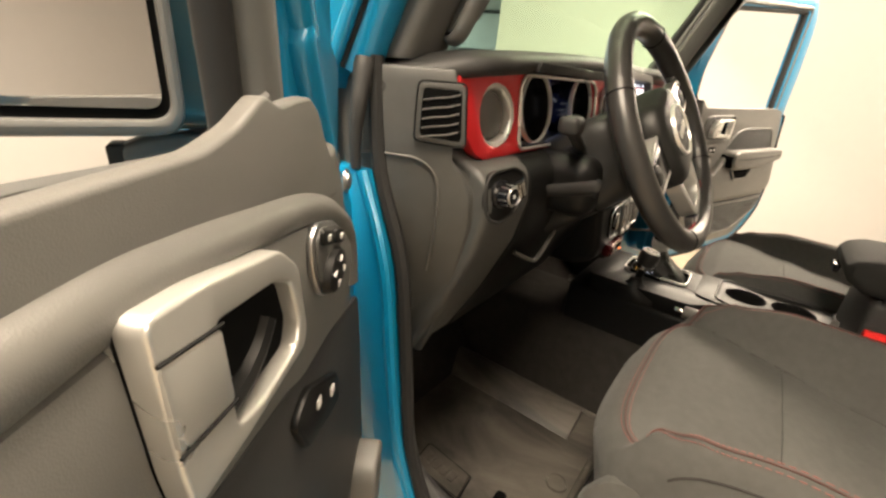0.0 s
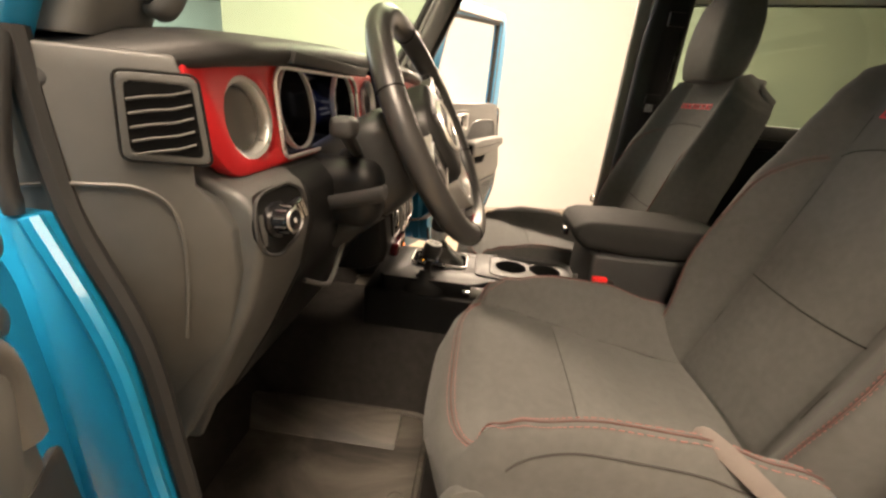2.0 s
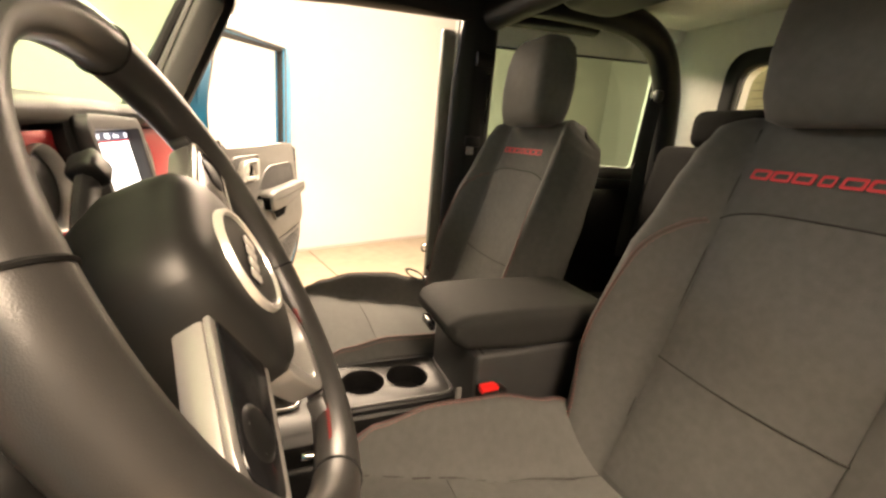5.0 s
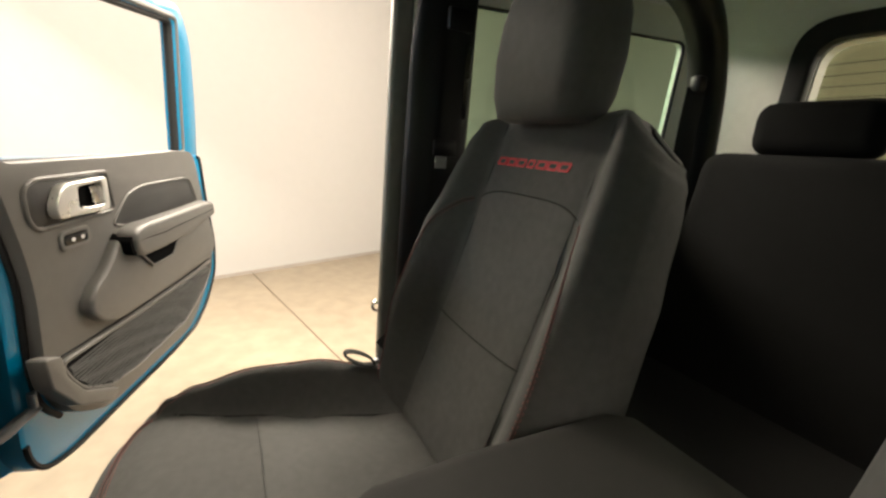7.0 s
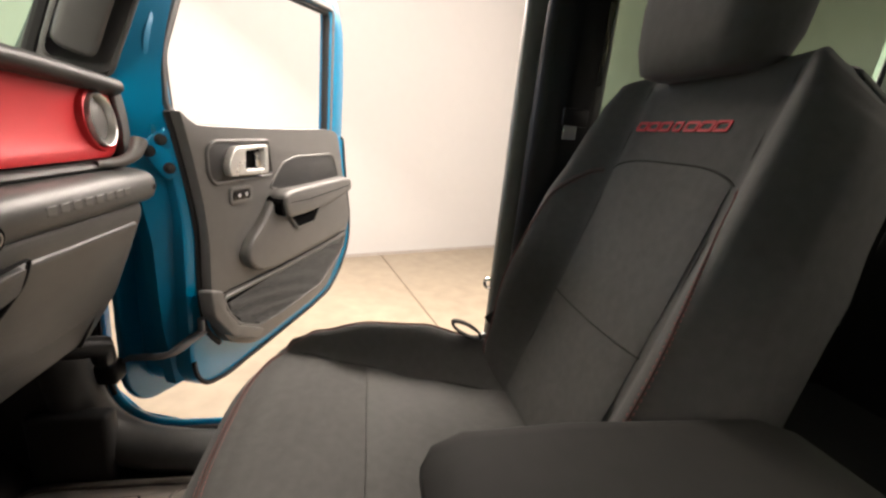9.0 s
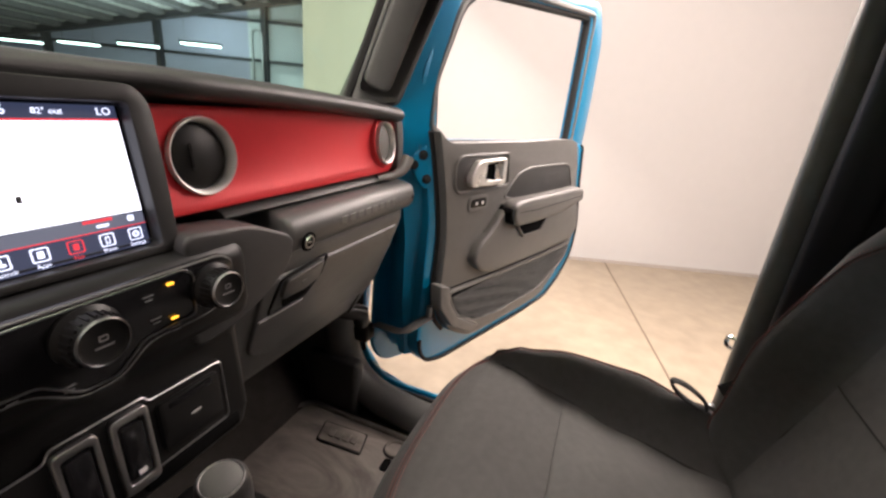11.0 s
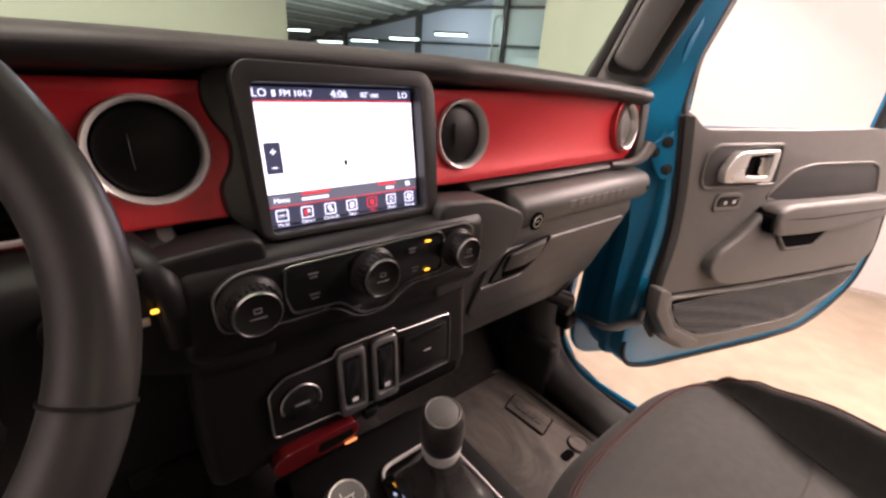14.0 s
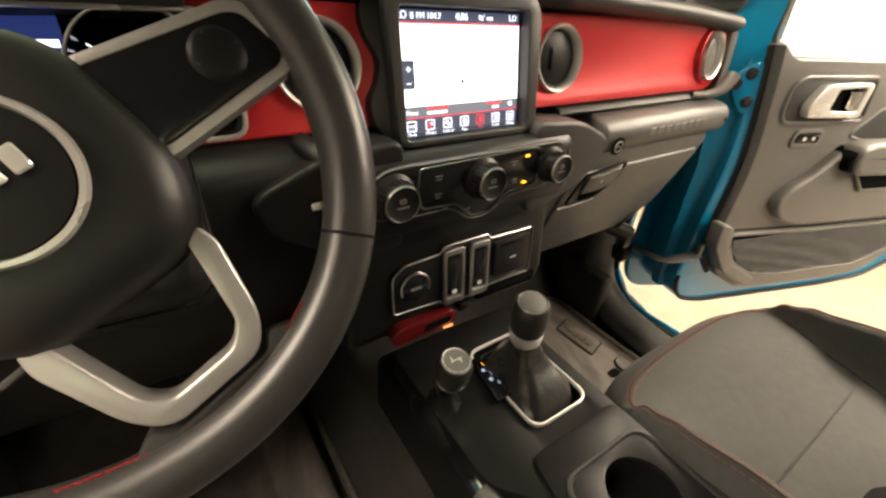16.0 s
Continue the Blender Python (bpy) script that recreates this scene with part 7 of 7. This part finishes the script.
        seam = [back_front(sgn * p.x, p.y) + O + BACK_N * 0.0008 for p in line]
        part("piping", tube(seam, 0.0013, 6), PIPING, s, "dull red sewn piping")
        for k_ in (-1, 1):
            st = []
            p2 = smooth_path([back_front(sgn * (p.x + 0.012 * k_), p.y + 0.004 * k_) + O + BACK_N * 0.0010 for p in line], 2)
            for i in range(0, len(p2) - 1, 2):
                st.append(tube([p2[i], p2[i + 1]], 0.0005, 4))
            part("stitching", merge(*st), STITCH, s, "red contrast stitching")
    # embroidered mark: plain red outlined bars on the chest of the backrest
    for k in range(7):
        x = 0.017 + (k - 3) * 0.0283
        wide = 0.0095 if k == 3 else 0.0135
        c2 = facing(bx(x, 0.848), BACK_N)
        bar = [(-wide - 0.0010, -0.0080), (wide - 0.0020, -0.0080), (wide + 0.0010, 0.0080), (-wide + 0.0020, 0.0080)]
        part("embroidered_bar", plate(rounded(bar, 0.003, 2), (rounded([(px * 0.70, py * 0.52) for px, py in bar], 0.002, 2),), 0.0022, c2 @ Matrix.Translation((0, 0, -0.0006))), EMBROID, s, "red embroidered outline")
    # headrest
    rings = []
    for z, hw, hd in ((-0.022, 0.085, 0.034), (-0.014, 0.104, 0.046), (0.02, 0.116, 0.054), (0.08, 0.121, 0.058), (0.14, 0.116, 0.056), (0.185, 0.102, 0.050), (0.210, 0.078, 0.036), (0.218, 0.050, 0.018)):
        base = Vector((cx + 0.006, -0.902 - z * 0.05, 1.512 + z * 1.0))
        rings.append([base + Vector((x, y, 0)) for x, y in rect2(-hw, hw, -hd, hd, hd * 0.85, 6)])
    hr_ = part("headrest", loft(rings), CLOTH, s, "dark cloth headrest", 60)
    for dx in (-0.06, 0.06):
        part("headrest_post", tube([(cx + dx, -0.955, 1.43), (cx + dx, -0.935, 1.53)], 0.006, 8), CHROME, hr_, "chrome headrest post")
    # seat base and side shield
    part("seat_base", span(cx - 0.215, cx + 0.215, -0.24, -0.76, 0.60, 0.82, 0.02), BLACK, s, "black seat base")
    for sgn in (-1, 1):
        part("seat_rail", span(cx + sgn * 0.19 - 0.02, cx + sgn * 0.19 + 0.02, -0.18, -0.80, 0.555, 0.605, 0.004), STEEL, s, "steel seat rail")
        side = cx + sgn * 0.243
        sh = rounded([(-0.22, 0.80), (-0.26, 0.875), (-0.36, 0.885), (-0.70, 0.86), (-0.80, 0.83), (-0.80, 0.70), (-0.26, 0.70)], 0.03, 4)
        part("side_shield", plate(sh, (), 0.02, Matrix(((0, 0, 1, side - 0.010), (1, 0, 0, 0), (0, 1, 0, 0), (0, 0, 0, 1))), 0.006), CLOTH if driver else BLACK, s, "dark side shield")
        part("side_seam", tube(smooth_path([top_at(sgn * u, q) + O + Vector((sgn * 0.0005, 0, 0.0005)) for u, q in ((1.0, 0.105), (0.993, 0.125), (0.983, 0.16), (0.981, 0.22), (0.984, 0.30), (0.987, 0.38), (0.990, 0.46))], 6), 0.0016, 6), SEAMSOFT, s, "curved sewn seam on the cushion's side")
        part("recliner_cover", lathe([(0, 0.012), (0.035, 0.012), (0.05, 0.0), (0, 0)], facing((cx + sgn * 0.245, -0.765, 0.86), (sgn, 0, 0)), 24), BLACK, s, "round recliner cover")
    return s


drv = seat("dark cloth driver's seat with red stitching and embroidered bars", -0.38, True, 0.026)
pas = seat("dark cloth passenger seat with red stitching and embroidered bars", 0.38, False, 0.0)
part("height_lever", tube(smooth_path([(-0.638, -0.32, 0.79), (-0.645, -0.36, 0.80), (-0.645, -0.44, 0.795)], 5), 0.009, 8, flat=0.005), CHROME, drv, "bright seat height lever")

# seat belts
bk = thing("belt_buckle", "black seat belt buckle with red release button", "seat belt", (-0.117, -0.56, 0.86))
part("housing", box(-0.119, -0.565, 0.965, 0.028, 0.052, 0.078, 0.006, 2, None), BLACK, bk)
part("release_button", box(-0.119, -0.556, 1.004, 0.020, 0.034, 0.014, 0.003, 2), REDBTN, bk, "red release button")
part("stalk", tube([(-0.119, -0.585, 0.93), (-0.119, -0.63, 0.84)], 0.014, 8, flat=0.004), BLACK, bk)

db = thing("driver_belt", "grey seat belt webbing anchored beside the driver's seat", "seat belt", (-0.66, -0.68, 0.70))
part("anchor_strap", tube(smooth_path([(-0.606, -0.590, 0.990), (-0.604, -0.566, 1.000), (-0.612, -0.570, 1.006), (-0.626, -0.60, 0.990), (-0.646, -0.65, 0.955), (-0.655, -0.70, 0.920), (-0.655, -0.735, 0.896)], 6), 0.0125, 8, flat=0.0020, up=(-1, 0, 0.5)), GREYWEB, db, "worn grey webbing")
part("anchor_bracket", plate(rounded([(-0.06, 0.045), (0.0, 0.030), (0.04, 0.02), (0.045, -0.02), (0.0, -0.035), (-0.04, -0.02)], 0.012), (), 0.006, facing((-0.642, -0.725, 0.895), (-1, 0.25, 0.35)), 0.002), PILLAR, db, "grey anchor bracket")
part("anchor_bolt", lathe([(0, 0.010), (0.009, 0.010), (0.011, 0.006), (0.016, 0.004), (0.016, 0), (0, 0)], facing((-0.652, -0.705, 0.905), (-1, 0.25, 0.35)), 18), STEEL, db, "steel anchor bolt")
part("shoulder_strap", tube(smooth_path([(-0.665, -0.86, 1.70), (-0.67, -0.855, 1.3), (-0.675, -0.83, 0.95), (-0.68, -0.80, 0.75)], 6), 0.023, 8, flat=0.002, up=(1, 0, 0)), WEBBING, db, "black webbing")

pb = thing("passenger_belt", "black seat belt hanging on the centre pillar", "seat belt", (0.66, -0.85, 0.8))
part("shoulder_strap", tube(smooth_path([(0.655, -0.86, 1.72), (0.652, -0.855, 1.45), (0.655, -0.83, 1.2), (0.66, -0.75, 0.95)], 6), 0.024, 8, flat=0.002, up=(1, 0, 0)), WEBBING, pb, "black webbing")
part("loop_guide", box(0.652, -0.862, 1.70, 0.018, 0.06, 0.045, 0.006, 2), BLACK, pb, "black upper guide loop")
part("latch_plate", box(0.648, -0.845, 1.435, 0.008, 0.055, 0.035, 0.003, 2), BLACK, pb, "black latch plate")
part("tongue", box(0.648, -0.838, 1.405, 0.004, 0.030, 0.030, 0.001, 1), CHROME, pb, "bright steel tongue")
part("height_slider", box(0.660, -0.875, 1.58, 0.012, 0.045, 0.16, 0.006, 2), GLOSS, pb, "black height adjuster")

lp = thing("pull_strap", "black webbing pull loop beside the passenger backrest", "strap", (0.60, -0.62, 0.95))
part("loop", tube([(0.604, -0.655 + 0.033 * math.cos(a), 0.974 + 0.013 * math.sin(a) + 0.016 * math.cos(a)) for a in [2 * math.pi * k / 24 for k in range(24)]], 0.0028, 8, True, flat=0.011, up=(1, 0, 0)), WEBBING, lp, "open loop of black webbing")
part("tail", tube(smooth_path([(0.635, -0.71, 0.98), (0.65, -0.76, 1.02), (0.66, -0.80, 1.10)], 5), 0.012, 8, flat=0.002), WEBBING, lp)
part("clip", box(0.606, -0.694, 0.962, 0.014, 0.012, 0.008, 0.002, 2), DARKSTEEL, lp, "small steel clip")

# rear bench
# its cloth is darker than the front seats' to stand for shadow
rb = thing("rear_bench", "black rear bench seat, shadow put into its cloth", "bench", (0, -1.6, 0.56))
part("bench_cushion", box(0, -1.30, 0.84, 1.00, 0.46, 0.16, 0.05, 4), SHADED_CLOTH, rb, "shade-black bench cushion")
part("bench_back", xf(box(0, 0, 0.32, 1.02, 0.13, 0.66, 0.05, 4), pose(0, -1.49, 0.84, 10, 0, 0)), SHADED_CLOTH, rb, "shade-black bench backrest")
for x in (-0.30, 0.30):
    part("bench_headrest", box(x, -1.635, 1.545, 0.26, 0.09, 0.13, 0.04, 4), SHADED_CLOTH, rb, "shade-black rear headrest")
rbl = thing("rear_belt", "black rear seat belt on the sport bar", "seat belt", (0.62, -1.62, 1.0))
part("strap", tube(smooth_path([(0.585, -1.585, 1.655), (0.56, -1.545, 1.50), (0.52, -1.50, 1.30), (0.49, -1.46, 1.05)], 6), 0.024, 8, flat=0.002, up=(0.6, -0.6, 0)), WEBBING, rbl)
part("guide", box(0.585, -1.59, 1.665, 0.035, 0.035, 0.045, 0.01, 2), BLACK, rbl)

# ---- floor mats ----
for s, name in ((-1, "driver"), (1, "passenger")):
    mt = thing("floor_mat", f"black moulded rubber {name}'s floor mat with scuffs", "floor mat", (s * 0.42, 0.05, 0.556), "floor mats")
    # the passenger's mat is lightened in colour for its brighter footwell
    mm_ = RUBBER if s < 0 else LIT_DUSTY
    base = plate(rounded([(s * 0.655, 0.26), (s * 0.17, 0.30), (s * 0.165, -0.20), (s * 0.655, -0.20)][::-s], 0.05, 5), (), 0.014, Matrix.Translation((0, 0, 0.557)), 0.005)
    part("mat", base, mm_, mt, "scuffed black rubber")
    part("mat_toe", xf(box(0, 0, 0, 0.46, 0.34, 0.012, 0.005, 2), pose(s * 0.41, 0.375, 0.665, 42, 0, 0)), mm_, mt, "raised toe section")
    part("mat_edge", tube([Vector((x, y, 0.572)) for x, y in rounded([(s * 0.648, 0.25), (s * 0.178, 0.29), (s * 0.173, -0.19), (s * 0.648, -0.19)], 0.05, 5)], 0.009, 8, True), mm_, mt)
    em = pose(s * 0.574, 0.068, 0.572, 0, 0, -86 * s)
    pl_ = rounded([(-0.062, -0.030), (0.060, -0.030), (0.048, 0.032), (-0.075, 0.030)], 0.006)
    part("mat_plate", plate(pl_, (), 0.005, em, 0.0015), mm_, mt, "raised plate with embossed bars")
    part("plate_groove", tube([em @ Vector((x * 1.04, y * 1.08, 0.0002)) for x, y in pl_], 0.0022, 6, True), SEAM, mt, "dark groove round the plate")
    part("plate_bars", merge(*[box(-0.036 + 0.022 * k, 0, 0.006, 0.016, 0.026, 0.004, 0.001, 1, em) for k in range(4)]), mm_, mt)
    part("mat_button", lathe([(0, 0.003), (0.021, 0.003), (0.022, 0.006), (0.026, 0.006), (0.027, 0.0), (0, 0)], Matrix.Translation((s * 0.602, -0.069, 0.571)), 28), mm_, mt, "round moulded stud")
    part("mat_button", lathe([(0, 0.003), (0.019, 0.003), (0.020, 0.006), (0.023, 0.006), (0.024, 0.0), (0, 0)], Matrix.Translation((s * 0.43, -0.15, 0.571)), 28), mm_, mt, "round moulded stud")
    part("stud_groove", tube([(s * 0.602 + 0.0285 * math.cos(a), -0.069 + 0.0285 * math.sin(a), 0.5718) for a in [2 * math.pi * k / 28 for k in range(28)]], 0.0020, 6, True), SEAM, mt, "dark groove round the stud")
    part("mat_eyelet", plate(rect2(s * 0.549 - 0.020, s * 0.549 + 0.020, -0.083, -0.060, 0.010), (), 0.001, Matrix.Translation((0, 0, 0.5715))), VOID, mt, "dark fixing slot")
    if s < 0:
        part("mat_side", plate([(-0.300, 0.5725), (-0.222, 0.607), (-0.205, 0.604), (-0.200, 0.590), (-0.290, 0.561)], (), 0.41, Matrix(((1, 0, 0, 0), (0, 0, 1, -0.12), (0, 1, 0, 0), (0, 0, 0, 1))), 0.003), RUBBER, mt, "raised mat border")
# pedals and footrest under the driver's side
pe = thing("pedals", "black rubber pedals in the dark driver's footwell", "pedal", (-0.36, 0.34, 0.62))
for x, w, h in ((-0.36, 0.09, 0.055), (-0.25, 0.05, 0.10)):
    part("pedal_pad", xf(box(0, 0, 0, w, 0.02, h, 0.006, 2), pose(x, 0.33, 0.74, -40, 0, 0)), BLACK, pe)
    part("pedal_arm", tube([(x, 0.34, 0.745), (x, 0.42, 0.85), (x, 0.45, 1.0)], 0.008, 8), BLACK, pe)
